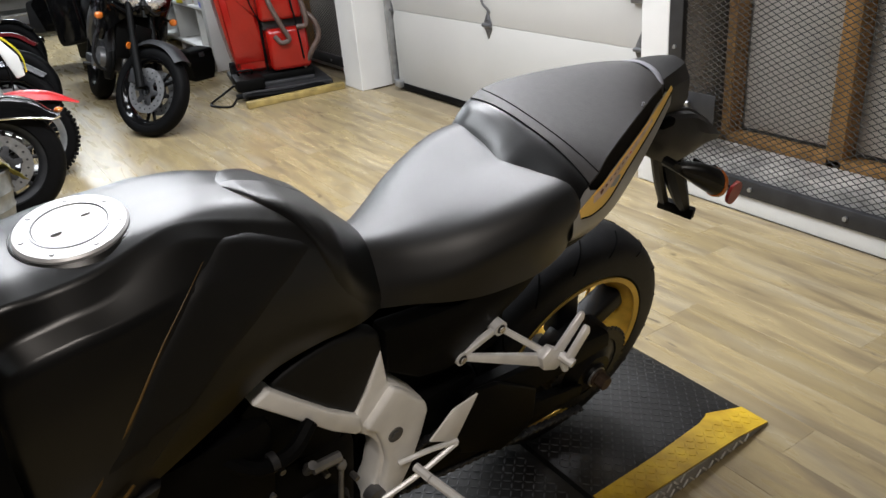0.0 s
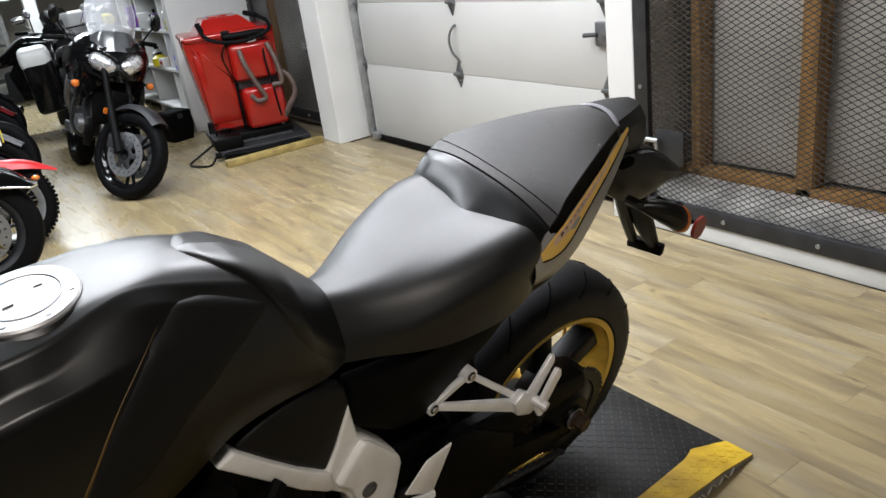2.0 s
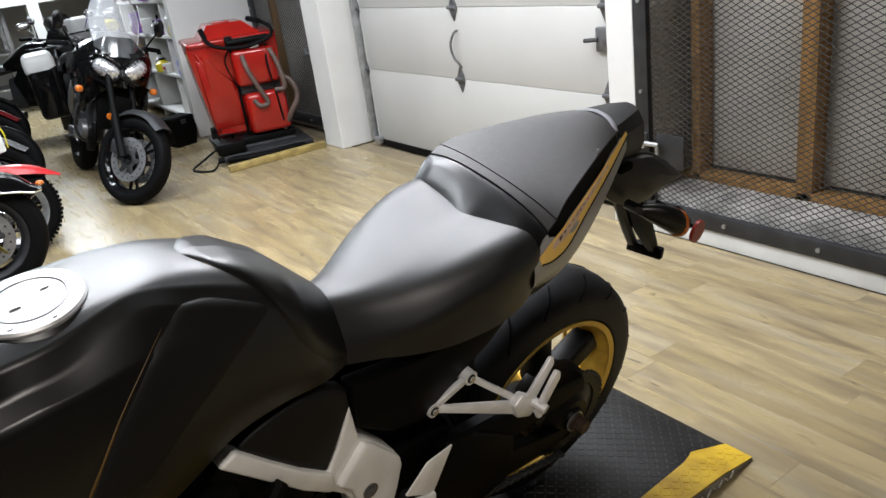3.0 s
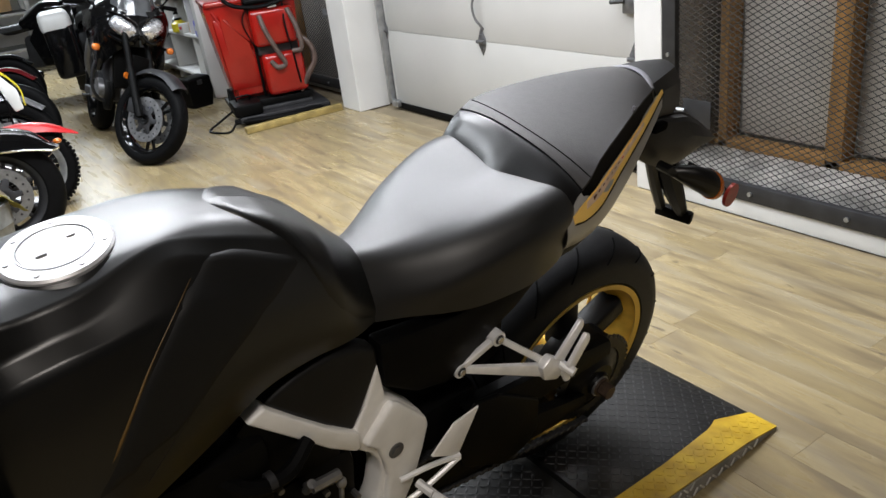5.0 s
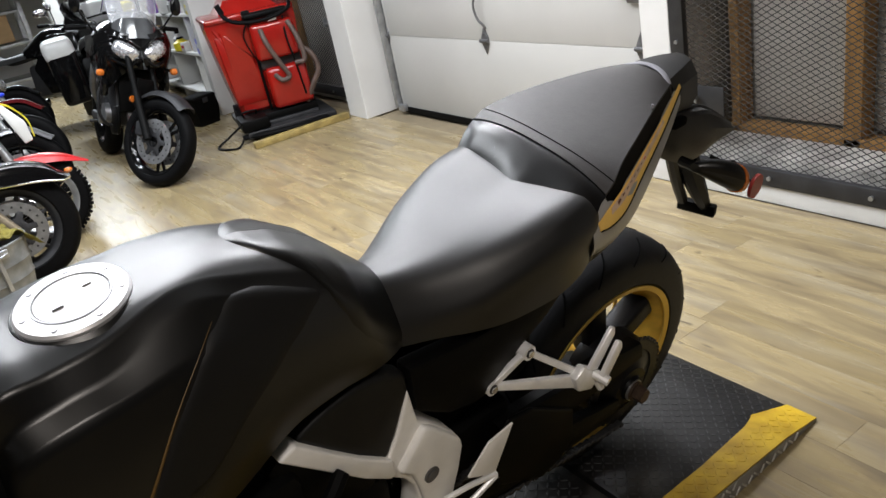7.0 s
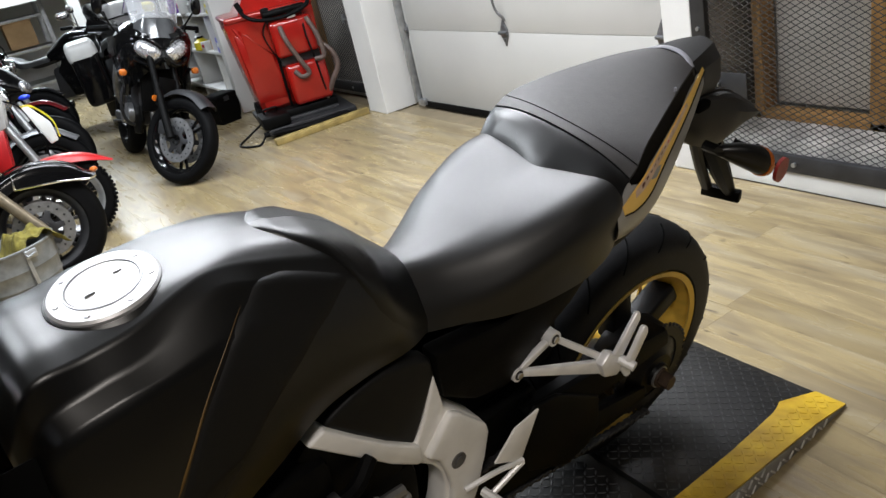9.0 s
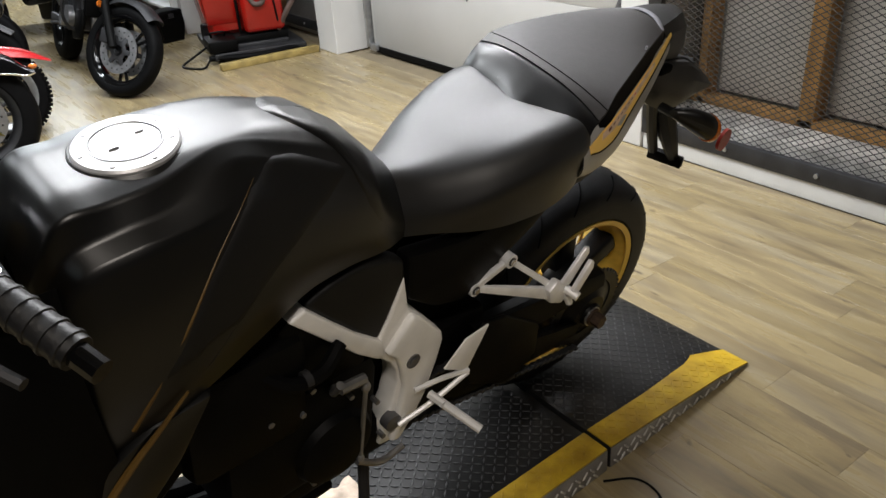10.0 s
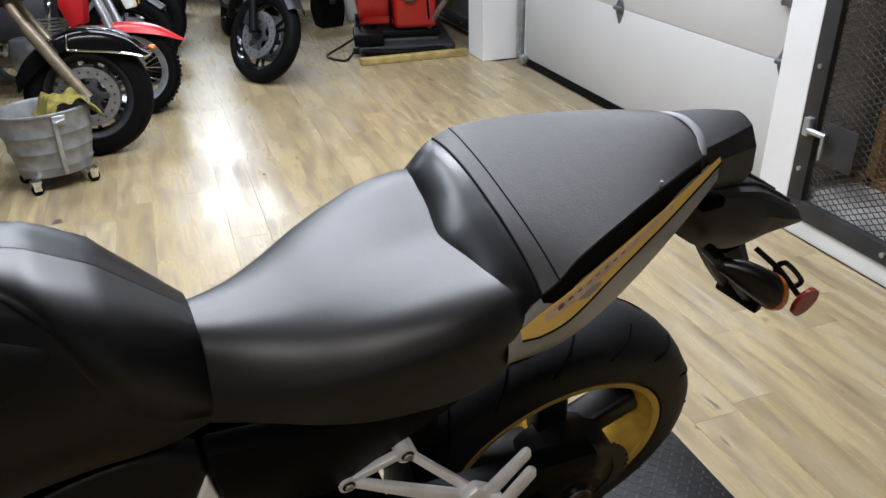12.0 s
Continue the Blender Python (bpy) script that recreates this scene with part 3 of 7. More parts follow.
def wheel(parent, y, z, r, w, rim_r, rim_mat, spokes=5, knobby=False, label="", disc_side=1, wire=False, disc_r=0.0, m=None, spoke_mat=None, tyre_mat=None, bar=0.0, phase=0.3, spoke_x=0.0):
    tyre_prof = []
    for a in np.linspace(-0.5 * math.pi, 0.5 * math.pi, 13):
        tyre_prof.append((rim_r + 0.006 + (r - rim_r - 0.006) * max(0.0, math.cos(a)) ** 0.62, w / 2 * math.sin(a) * (1 - 0.10 * math.sin(a) ** 8)))
    tyre_prof += [(rim_r - 0.004, w * 0.40), (rim_r - 0.004, -w * 0.40)]
    wh = part("wheel", lathe([(rim_r + 0.009, -w * 0.40), (rim_r + 0.009, -w * 0.36), (rim_r - 0.012, -w * 0.33), (rim_r - 0.03, -w * 0.12), (rim_r - 0.03, w * 0.12), (rim_r - 0.012, w * 0.33), (rim_r + 0.009, w * 0.36), (rim_r + 0.009, w * 0.40), (rim_r - 0.002, w * 0.41), (rim_r - 0.022, w * 0.33), (rim_r - 0.04, w * 0.12), (rim_r - 0.04, -w * 0.12), (rim_r - 0.022, -w * 0.33), (rim_r - 0.002, -w * 0.41)], (0, y, z), "x", 64), rim_mat, parent, label)
    part("tyre", lathe(tyre_prof, (0, y, z), "x", 72), tyre_mat or M_RUBBER, wh, "black rubber tyre")
    if knobby:
        bm = bmesh.new()
        for i in range(64):
            a = 2 * math.pi * i / 64
            for off in ((-0.3, 0.3) if i % 2 else (-0.42, 0.0, 0.42)):
                rr = r + 0.004 - 0.10 * abs(off) ** 2 * 0.6
                b = box((0, 0, 0), (w * 0.2, 0.018, 0.016), 0)
                bm = join(bm, turn(b, Matrix.Translation((off * w, y + rr * math.cos(a), z + rr * math.sin(a))) @ Matrix.Rotation(a - math.pi / 2, 4, "X")))
        part("tread_pattern", bm, M_RUBBER, wh, smooth=False)["kind"] = "stuff"
    part("hub", lathe([(0.0, -w * 0.55), (0.035, -w * 0.55), (0.05, -w * 0.3), (0.042, 0), (0.05, w * 0.3), (0.035, w * 0.55), (0.0, w * 0.55)], (0, y, z), "x", 24, False), rim_mat, wh)
    if wire:
        for i in range(28):
            a, s = 2 * math.pi * i / 28, 1 if i % 2 else -1
            b = a + (0.35 if i % 4 < 2 else -0.35)
            part("spoke", tube([(s * 0.03, y + 0.04 * math.cos(b), z + 0.04 * math.sin(b)), (0, y + (rim_r - 0.03) * math.cos(a), z + (rim_r - 0.03) * math.sin(a))], 0.0022, 5), M_CHROME, wh)
    else:
        for i in range(spokes):
            a = 2 * math.pi * i / spokes + phase
            for d in ((0.0,) if bar else (-0.16, 0.16)):
                p0 = Vector((0, 0.04 * math.cos(a), 0.04 * math.sin(a)))
                p1 = Vector((0, (rim_r - 0.03) * math.cos(a + d), (rim_r - 0.03) * math.sin(a + d)))
                mid = (p0 + p1) / 2
                sp = box((0, 0, 0), (w * (0.34 if bar else 0.17), bar or 0.02, (p1 - p0).length), 0.012 if bar else 0.006, 3)
                ang = math.atan2(p1.z - p0.z, p1.y - p0.y)
                part("spoke", turn(sp, Matrix.Translation((spoke_x, y + mid.y, z + mid.z)) @ Matrix.Rotation(ang - math.pi / 2, 4, "X")), spoke_mat or rim_mat, wh)
    if disc_r:
        for s in ((1, -1) if disc_side == 0 else (disc_side,)):
            x = s * w * 0.48
            part("brake_disc", disc(disc_r, x - 0.0025, x + 0.0025, (0, y, z), "x", 40, disc_r * 0.62), M_DISC, wh)
            star = [(y + disc_r * q * math.cos(a + d), z + disc_r * q * math.sin(a + d)) for a in np.linspace(0, 2 * math.pi, 6, endpoint=False) for q, d in ((0.42, -0.30), (0.68, -0.13), (0.68, 0.13), (0.42, 0.30))]
            part("disc_carrier", slab(star, x - 0.004, x + 0.004, "x", 0.001), M_DARKSTEEL, wh)
            holes = [disc(0.006, x - 0.004, x + 0.004, (0, y + disc_r * 0.82 * math.cos(q), z + disc_r * 0.82 * math.sin(q)), "x", 8) for q in np.linspace(0, 2 * math.pi, 18, endpoint=False)]
            part("drilling", join(*holes), M_DARKSTEEL, wh)["kind"] = "stuff"
    if m is not None:
        wh.matrix_local = m
    return wh


RA, RY, RT = 0.33, -0.045, 0.315
rear_wheel = wheel(bike, RY, RA, RT, 0.18, 0.2225, M_GOLD, 5, label="gold painted cast wheel", spoke_mat=M_SPOKE, tyre_mat=M_TYRE, bar=0.060, phase=0.5, spoke_x=0.030)
# the wheel sits a little across the frame's line
rear_wheel.matrix_local = pose(0.050, -0.029, 0.342) @ Matrix.Rotation(radians(-3.6), 4, "Z") @ Matrix.Rotation(radians(2.8), 4, "Y") @ Matrix.Scale(1.025, 4) @ pose(-0.081, -RY, -RA)
for s in (1, -1):
    part("rim_lip", lathe([(0.209, s * 0.074), (0.2215, s * 0.076), (0.2225, s * 0.081), (0.209, s * 0.078)], (0, RY, RA), "x", 72), M_LIP, rear_wheel, "bright gold rim lip")
for i in range(16):  # tread grooves
    a = 2 * math.pi * i / 16
    for s in (1, -1):
        pts = []
        for q in np.linspace(0.04, 0.97, 8):
            th = 0.5 * math.pi * q
            r = 0.2285 + (RT - 0.2285) * math.cos(th) ** 0.62 + 0.0006
            pts.append((s * 0.09 * math.sin(th) * (1 - 0.10 * math.sin(th) ** 8), RY + r * math.cos(a + 0.42 * q ** 1.5 + (0 if s > 0 else 0.157)), RA + r * math.sin(a + 0.42 * q ** 1.5 + (0 if s > 0 else 0.157))))
        part("groove", tube(pts[1:6], 0.0017, 5, 2), M_GROOVE, rear_wheel)
part("carrier_drum", lathe([(0.0, 0.03), (0.088, 0.03), (0.094, 0.05), (0.090, 0.068), (0.085, 0.085), (0.0, 0.085)], (0, RY, RA), "x", 48, False), M_SPOKE, rear_wheel, "satin black sprocket drum")
part("sprocket", join(disc(0.114, 0.128, 0.134, (0, RY, RA), "x", 44, 0.09), *[turn(box((0.131, 0, 0.115), (0.006, 0.009, 0.012), 0), Matrix.Translation((0, RY, RA)) @ Matrix.Rotation(2 * math.pi * i / 42, 4, "X")) for i in range(42)]), M_DARKSTEEL, rear_wheel)
part("carrier", lathe([(0.0, 0.06), (0.105, 0.06), (0.105, 0.122), (0.092, 0.130), (0.060, 0.140), (0.050, 0.150), (0.032, 0.152), (0.030, 0.160), (0, 0.160)], (0, RY, RA), "x", 40, False), M_SPOKE, rear_wheel, "satin black hub dish")
part("brake_disc", disc(0.12, -0.092, -0.087, (0, RY, RA), "x", 36, 0.07), M_ALU, rear_wheel)
part("caliper", box((-0.09, RY - 0.09, RA + 0.10), (0.05, 0.09, 0.06), 0.012), M_GOLD, bike, "gold rear brake caliper")

# swingarm, chain, axle
part("swingarm", join(
    loft([[(0.105, RY - 0.03, 0.325), (0.122, RY - 0.03, 0.325), (0.124, RY - 0.03, 0.29), (0.105, RY - 0.03, 0.265)], [(0.105, -0.24, 0.385), (0.132, -0.24, 0.385), (0.136, -0.24, 0.325), (0.105, -0.24, 0.305)], [(0.085, -0.46, 0.44), (0.12, -0.46, 0.44), (0.124, -0.46, 0.34), (0.085, -0.46, 0.32)], [(0.07, -0.64, 0.45), (0.10, -0.64, 0.45), (0.105, -0.64, 0.37), (0.07, -0.64, 0.35)]], 4, 3),
    box((0, -0.45, 0.37), (0.18, 0.08, 0.1), 0.015)), M_PLASTIC, bike, "black box swingarm")
axle = part("axle", tube([(-0.13, -0.042, 0.345), (0.150, -0.036, 0.338)], 0.012, 12), M_DARKSTEEL, bike)
part("washer", disc(0.0275, 0.129, 0.134, (0, -0.036, 0.338), "x", 28), M_STEEL, axle, "bright axle washer")
part("axle_nut", join(disc(0.024, 0.134, 0.140, (0, -0.036, 0.338), "x", 24), disc(0.019, 0.140, 0.164, (0, -0.036, 0.338), "x", 6)), M_RUST, axle, "dull brown axle nut")
for y0, z0, y1, z1 in ((RY, RA + 0.107, -0.62, 0.47), (RY, RA - 0.107, -0.62, 0.36)):
    bm = bmesh.new()
    n = 48
    for i in range(n):
        y, z = y0 + (y1 - y0) * (i + 0.5) / n, z0 + (z1 - z0) * (i + 0.5) / n
        bm = join(bm, turn(box((0, 0, 0), (0.014 if i % 2 else 0.019, 0.0135, 0.010), 0.002, 1), Matrix.Translation((0.115, y, z)) @ Matrix.Rotation(math.atan2(z1 - z0, -(y1 - y0)) * -1, 4, "X")))
    part("chain_run", bm, M_DARKSTEEL, bike)
part("chain_cover", slab([(-0.517, 0.50), (-0.464, 0.562), (-0.40, 0.545), (-0.27, 0.45), (-0.262, 0.36), (-0.30, 0.325), (-0.365, 0.317), (-0.485, 0.396)], 0.128, 0.140, "x", 0.006, 3), M_PLASTIC, bike, "black chain cover")
part("chain_guard", thicken(loft([[(0.09, -0.02, RA + 0.135), (0.125, -0.02, RA + 0.135), (0.132, -0.02, RA + 0.10)], [(0.09, -0.2, RA + 0.17), (0.128, -0.2, RA + 0.17), (0.135, -0.2, RA + 0.11)], [(0.085, -0.47, RA + 0.20), (0.12, -0.47, RA + 0.20), (0.128, -0.47, RA + 0.12)]], 4, 3, False, False), 0.003), M_PLASTIC, bike)

# tank: sections from the middle line outwards
T = [
    (-1.222, [(0, 1.000), (0.0413, 0.995), (0.0643, 0.985), (0.078, 0.965), (0.101, 0.945), (0.1331, 0.89), (0.1515, 0.82), (0.1515, 0.75)]),
    (-1.180, [(0, 1.080), (0.048, 1.078), (0.0845, 1.069), (0.096, 1.032), (0.123, 1.012), (0.1519, 0.935), (0.1675, 0.85), (0.1638, 0.765)]),
    (-1.119, [(0, 1.086), (0.0472, 1.086), (0.0878, 1.078), (0.108, 1.050), (0.1351, 1.036), (0.1653, 0.95), (0.1795, 0.87), (0.17, 0.785)]),
    (-1.059, [(0, 1.092), (0.0532, 1.092), (0.088, 1.084), (0.110, 1.058), (0.1383, 1.040), (0.1644, 0.965), (0.1779, 0.885), (0.1624, 0.8)]),
    (-0.959, [(0, 1.1), (0.0503, 1.098), (0.066, 1.096), (0.090, 1.084), (0.1327, 1.042), (0.1548, 0.985), (0.1628, 0.91), (0.1437, 0.825)]),
    (-0.879, [(0, 1.094), (0.0469, 1.09), (0.0781, 1.078), (0.1021, 1.056), (0.1229, 1.02), (0.1406, 0.97), (0.1468, 0.91), (0.1291, 0.85)]),
    (-0.799, [(0, 1.066), (0.0485, 1.06), (0.0808, 1.044), (0.1024, 1.02), (0.1164, 0.988), (0.1282, 0.95), (0.1336, 0.9), (0.1229, 0.855)]),
    (-0.739, [(0, 1.026), (0.043, 1.02), (0.075, 1.006), (0.096, 0.982), (0.109, 0.955), (0.117, 0.92), (0.12, 0.88), (0.115, 0.845)]),
    (-0.70, [(0, 0.985), (0.035, 0.981), (0.060, 0.968), (0.078, 0.946), (0.091, 0.917), (0.101, 0.89), (0.106, 0.865), (0.108, 0.84)]),
    (-0.648, [(0, 0.93), (0.025, 0.926), (0.040, 0.913), (0.052, 0.894), (0.063, 0.872), (0.073, 0.853), (0.080, 0.84), (0.085, 0.83)]),
]


def crisp(pts):
    """The tank's cross-section: rounded pieces between hard edges."""
    p = [Vector(q) for q in pts]
    mid = [a.lerp(b, i / 6) for a, b in ((p[2], p[3]), (p[3], p[4])) for i in range(6)]
    return spline(p[:3], 6)[:-1] + mid + spline(p[4:], 6)


TANK = [crisp([(u, v, w) for u, w in s]) for v, s in T]
tank = part("fuel_tank", loft(TANK, 6, 1), M_MATTE, bike, "matte black sculpted fuel tank", 70)


def on_tank(v, q, lift=0.0):
    """A point on the tank's skin at v along the bike, q from the middle line (0) to the lower edge (1), raised by lift."""
    j = min(len(T) - 2, max(0, sum(1 for t in T if t[0] <= v) - 1))
    f = (v - T[j][0]) / (T[j + 1][0] - T[j][0])

    def at(q):
        x = max(0, min(1, q)) * (len(TANK[0]) - 1)
        i = min(int(x), len(TANK[0]) - 2)
        return TANK[j][i].lerp(TANK[j][i + 1], x - i).lerp(TANK[j + 1][i].lerp(TANK[j + 1][i + 1], x - i), f)
    d = at(q + 0.02) - at(q - 0.02)
    nrm = Vector((-d.z, 0, d.x)).normalized()
    return at(q) - nrm * lift if nrm.z < 0 else at(q) + nrm * lift


CAPC = (0, -1.056, 1.0905)
cap = part("filler_cap", lathe([(0, 0.008), (0.042, 0.008), (0.044, 0.006), (0.046, 0.008), (0.064, 0.007), (0.067, 0.004), (0.067, -0.004), (0, -0.004)], CAPC, "z", 48, False), M_CAP, tank, "brushed silver filler cap")
cap_ring = part("cap_ring", lathe([(0.067, 0.0), (0.070, 0.002), (0.082, -0.008), (0.067, -0.010)], CAPC, "z", 48), M_MATTE, tank)
tip = Matrix.Translation(CAPC) @ Matrix.Rotation(radians(4.5), 4, "X") @ Matrix.Translation(-Vector(CAPC))
cap.matrix_local = tip
cap_ring.matrix_local = tip
for i in range(7):
    a = 2 * math.pi * i / 7 + 0.2
    part("cap_screw", disc(0.0034, 0.0068, 0.0086, (CAPC[0] + 0.056 * math.cos(a), CAPC[1] + 0.056 * math.sin(a), CAPC[2]), "z", 10), M_DISC, cap)
part("cap_groove", lathe([(0.0435, 0.0078), (0.0445, 0.0092), (0.0460, 0.0092), (0.0468, 0.0078)], CAPC, "z", 48), M_STEEL, cap)
part("key_flap", box((0.010, -1.075, CAPC[2] + 0.009), (0.0022, 0.013, 0.003), 0.0008), M_DISC, cap)
part("cap_mark", box((-0.008, -1.034, CAPC[2] + 0.009), (0.0016, 0.011, 0.002), 0.0005), M_DISC, cap)
# the pointed rear cover of the tank
bm = bmesh.new()
vs = [-0.866 + 0.216 * (i / 22) for i in range(23)]
ends = [float(np.interp(v, [-0.866, -0.849, -0.829, -0.809, -0.791, -0.760, -0.719, -0.65], [0.03, 0.12, 0.19, 0.25, 0.33, 0.66, 0.80, 0.93])) for v in vs]
for s in (1, -1):
    g = []
    for v, e in zip(vs, ends):
        row = [on_tank(v, e * i / 10, 0.0075 * min(1, (v + 0.869) / 0.02) * (1 - (i / 10) ** 6)) for i in range(11)]
        g.append([bm.verts.new((p.x * s, p.y, p.z)) for p in row])
    for a, b in zip(g, g[1:]):
        for i in range(10):
            bm.faces.new((a[i], a[i + 1], b[i + 1], b[i]))
bmesh.ops.remove_doubles(bm, verts=bm.verts, dist=2e-4)
bmesh.ops.recalc_face_normals(bm, faces=bm.faces)
part("rear_cover", bm, M_MATTE, tank, "pointed satin black cover behind the cap", 70)
GOLD = [(-0.912, 0.385), (-0.941, 0.479), (-0.980, 0.571), (-1.029, 0.664), (-1.082, 0.765), (-1.136, 0.874), (-1.172, 0.955)]
BACK = [(-0.781, 0.412), (-0.825, 0.58), (-0.862, 0.66), (-0.903, 0.739), (-0.975, 0.824), (-1.024, 0.862), (-1.085, 0.94)]
for s in (1, -1):
    # raised knee panel between the gold line and the rear seam
    fore, aft = spline([(v, q, 0) for v, q in GOLD], 5), spline([(v, q, 0) for v, q in BACK], 5)
    bm = bmesh.new()
    g = []
    for i, (a, b) in enumerate(zip(fore, aft)):
        row = []
        for j in range(17):
            p = a.lerp(b, j / 16)
            q = p.y - 0.055 * math.sin(math.pi * j / 16) * max(0, 1 - i / 8)
            edge = min(j, 16 - j, i * 1.5) / 2.0
            o = on_tank(p.x, q, 0.0045 * min(1.0, edge) ** 0.7 - 0.001)
            row.append(bm.verts.new((s * o.x, o.y, o.z)))
        g.append(row)
    for a, b in zip(g, g[1:]):
        for j in range(16):
            bm.faces.new((a[j], a[j + 1], b[j + 1], b[j]))
    bmesh.ops.recalc_face_normals(bm, faces=bm.faces)
    part("knee_panel", bm, M_KNEE, tank, "satin black knee panel", 70)
    pts = [on_tank(v, q, 0.001) for v, q in GOLD]
    part("gold_line", tube([(s * p.x, p.y, p.z) for p in pts[1:]], 0.0024, 6, 6, [0.0003, 0.0008, 0.0024, 0.0042]), M_PINSTRIPE, tank, "thin gold pinstripe")

# seats
S = [
    (-0.665, [(0, 0.927), (0.02, 0.925), (0.037, 0.914), (0.051, 0.894), (0.069, 0.866), (0.086, 0.83)]),
    (-0.60, [(0, 0.921), (0.035, 0.919), (0.062, 0.906), (0.084, 0.883), (0.101, 0.856), (0.109, 0.824)]),
    (-0.54, [(0, 0.926), (0.05, 0.924), (0.087, 0.912), (0.114, 0.888), (0.131, 0.86), (0.13, 0.814)]),
    (-0.48, [(0, 0.938), (0.065, 0.937), (0.108, 0.930), (0.138, 0.908), (0.154, 0.876), (0.145, 0.807)]),
    (-0.42, [(0, 0.948), (0.075, 0.949), (0.122, 0.947), (0.152, 0.929), (0.169, 0.893), (0.154, 0.806)]),
    (-0.36, [(0, 0.955), (0.08, 0.960), (0.13, 0.961), (0.161, 0.946), (0.178, 0.908), (0.16, 0.81)]),
    (-0.30, [(0, 0.957), (0.08, 0.964), (0.13, 0.967), (0.160, 0.953), (0.176, 0.918), (0.16, 0.83)]),
    (-0.26, [(0, 0.955), (0.08, 0.958), (0.12, 0.956), (0.146, 0.943), (0.156, 0.915), (0.145, 0.85)]),
]
part("rider_seat", loft([[(u, v, w) for u, w in s] for v, s in S], 5, 5), M_VINYL, bike, "smooth black vinyl rider seat", 70)
LEAN = 0.13  # the pad's top falls towards the left side
P = [  # v, half width, middle height, height of the left edge, height of the lower lip
    (-0.255, 0.157, 1.005, 0.960, 0.938),
    (-0.232, 0.155, 1.008, 0.974, 0.950),
    (-0.19, 0.140, 1.014, 0.992, 0.965),
    (-0.11, 0.115, 1.025, 1.009, 0.982),
    (-0.01, 0.082, 1.039, 1.024, 0.998),
    (0.065, 0.057, 1.045, 1.029, 1.006),
    (0.088, 0.047, 1.044, 1.028, 1.008),
]


def pad_height(k, q):
    """Height of the pad's top at q from its right (-1) to its left edge (1) on section k."""
    v, half, mid, edge, lip = P[k]
    crown = mid - edge - LEAN * half
    return mid - LEAN * half * q - max(0.0, crown) * abs(q) ** 2.6


def pad_row(k):
    """A cross-section of the pad from lip to lip: a nearly flat top and hard edges at the sides."""
    v, half, mid, edge, lip = P[k]
    top = [(half * q, v, pad_height(k, q)) for q in np.linspace(-1, 1, 25)]
    far = top[0][2] - (edge - lip)
    return [Vector((-half - 0.004, v, far))] + [Vector(p) for p in top] + [Vector((half + 0.004, v, lip))]


def seat_height(v, u):
    """Height of the rider seat at v along the bike and u across it."""
    k = max(i for i in range(len(S) - 1) if S[i][0] <= v)
    f = (v - S[k][0]) / (S[k + 1][0] - S[k][0])
    at = lambda row: float(np.interp(abs(u), [p[0] for p in row[1][:5]], [p[1] for p in row[1][:5]]))
    return at(S[k]) * (1 - f) + at(S[k + 1]) * f


pillion = part("pillion_seat", loft([pad_row(k) for k in range(len(P))], 5, 1, False), M_PAD, bike, "black grained vinyl pillion pad", 32)
# the smooth face before the pad: it meets the rider seat in a shallow point
face = []
for q in np.linspace(-1, 1, 33):
    u0 = 0.176 * q
    v0 = -0.311 - 0.016 * math.exp(-((u0 - 0.005) / 0.055) ** 2)
    low = Vector((u0, v0, min(seat_height(v0, u0), 0.965) - 0.006 - 0.012 * abs(q) ** 6))
    high = Vector((0.158 * q, P[0][0] + 0.001, pad_height(0, q) - 0.001))
    face.append([low, low.lerp(high, 0.35) + Vector((0, -0.006, 0.003)), low.lerp(high, 0.75) + Vector((0, -0.007, 0.005)), high, high + Vector((0, 0.01, -0.012))])
part("pad_front", loft(face, 1, 4, False, False), M_SMOOTH, pillion, "smooth black front face of the pad", 60)
for k, r in ((0, 0.0016), (1, 0.0012)):
    v, half, mid, edge, lip = P[k]
    part("seam", tube([(half * q, v + (0.001 if k else -0.001), pad_height(k, q) + 0.0003) for q in np.linspace(-1, 1, 17)], r, 6, 2), M_PLASTIC, pillion)
for s in (1, -1):
    rows = []
    for k in range(0, 6):
        v, half, mid, edge, lip = P[k]
        drop = pad_height(k, s) - edge
        rows.append([(s * (half + 0.001), v, edge + drop - 0.004), (s * (half + 0.010), v + 0.004, lip + drop - 0.006)])
    part("pad_base", thicken(loft(rows, 4, 2, False, False), 0.003), M_PLASTIC, pillion, "black lower edge of the pad")
band = [Vector((0.053 * q, 0.090 - 0.018 * q * q, 1.0465 - LEAN * 0.053 * q - 0.013 * abs(q) ** 2.4)) for q in np.linspace(-1, 1, 13)]
bm = loft([[p + Vector((0, -0.007, 0.0005)), p + Vector((0, -0.003, 0.0030)), p + Vector((0, 0.004, 0.0030)), p + Vector((0, 0.008, 0.0005))] for p in band], 2, 3, False, False)
part("trim_band", thicken(bm, 0.003), M_PIPE, pillion, "pale grey trim band")
part("tag", box((0.085, -0.03, 1.022), (0.004, 0.005, 0.016), 0.001), M_PIPE, pillion, "small pale seat tag")
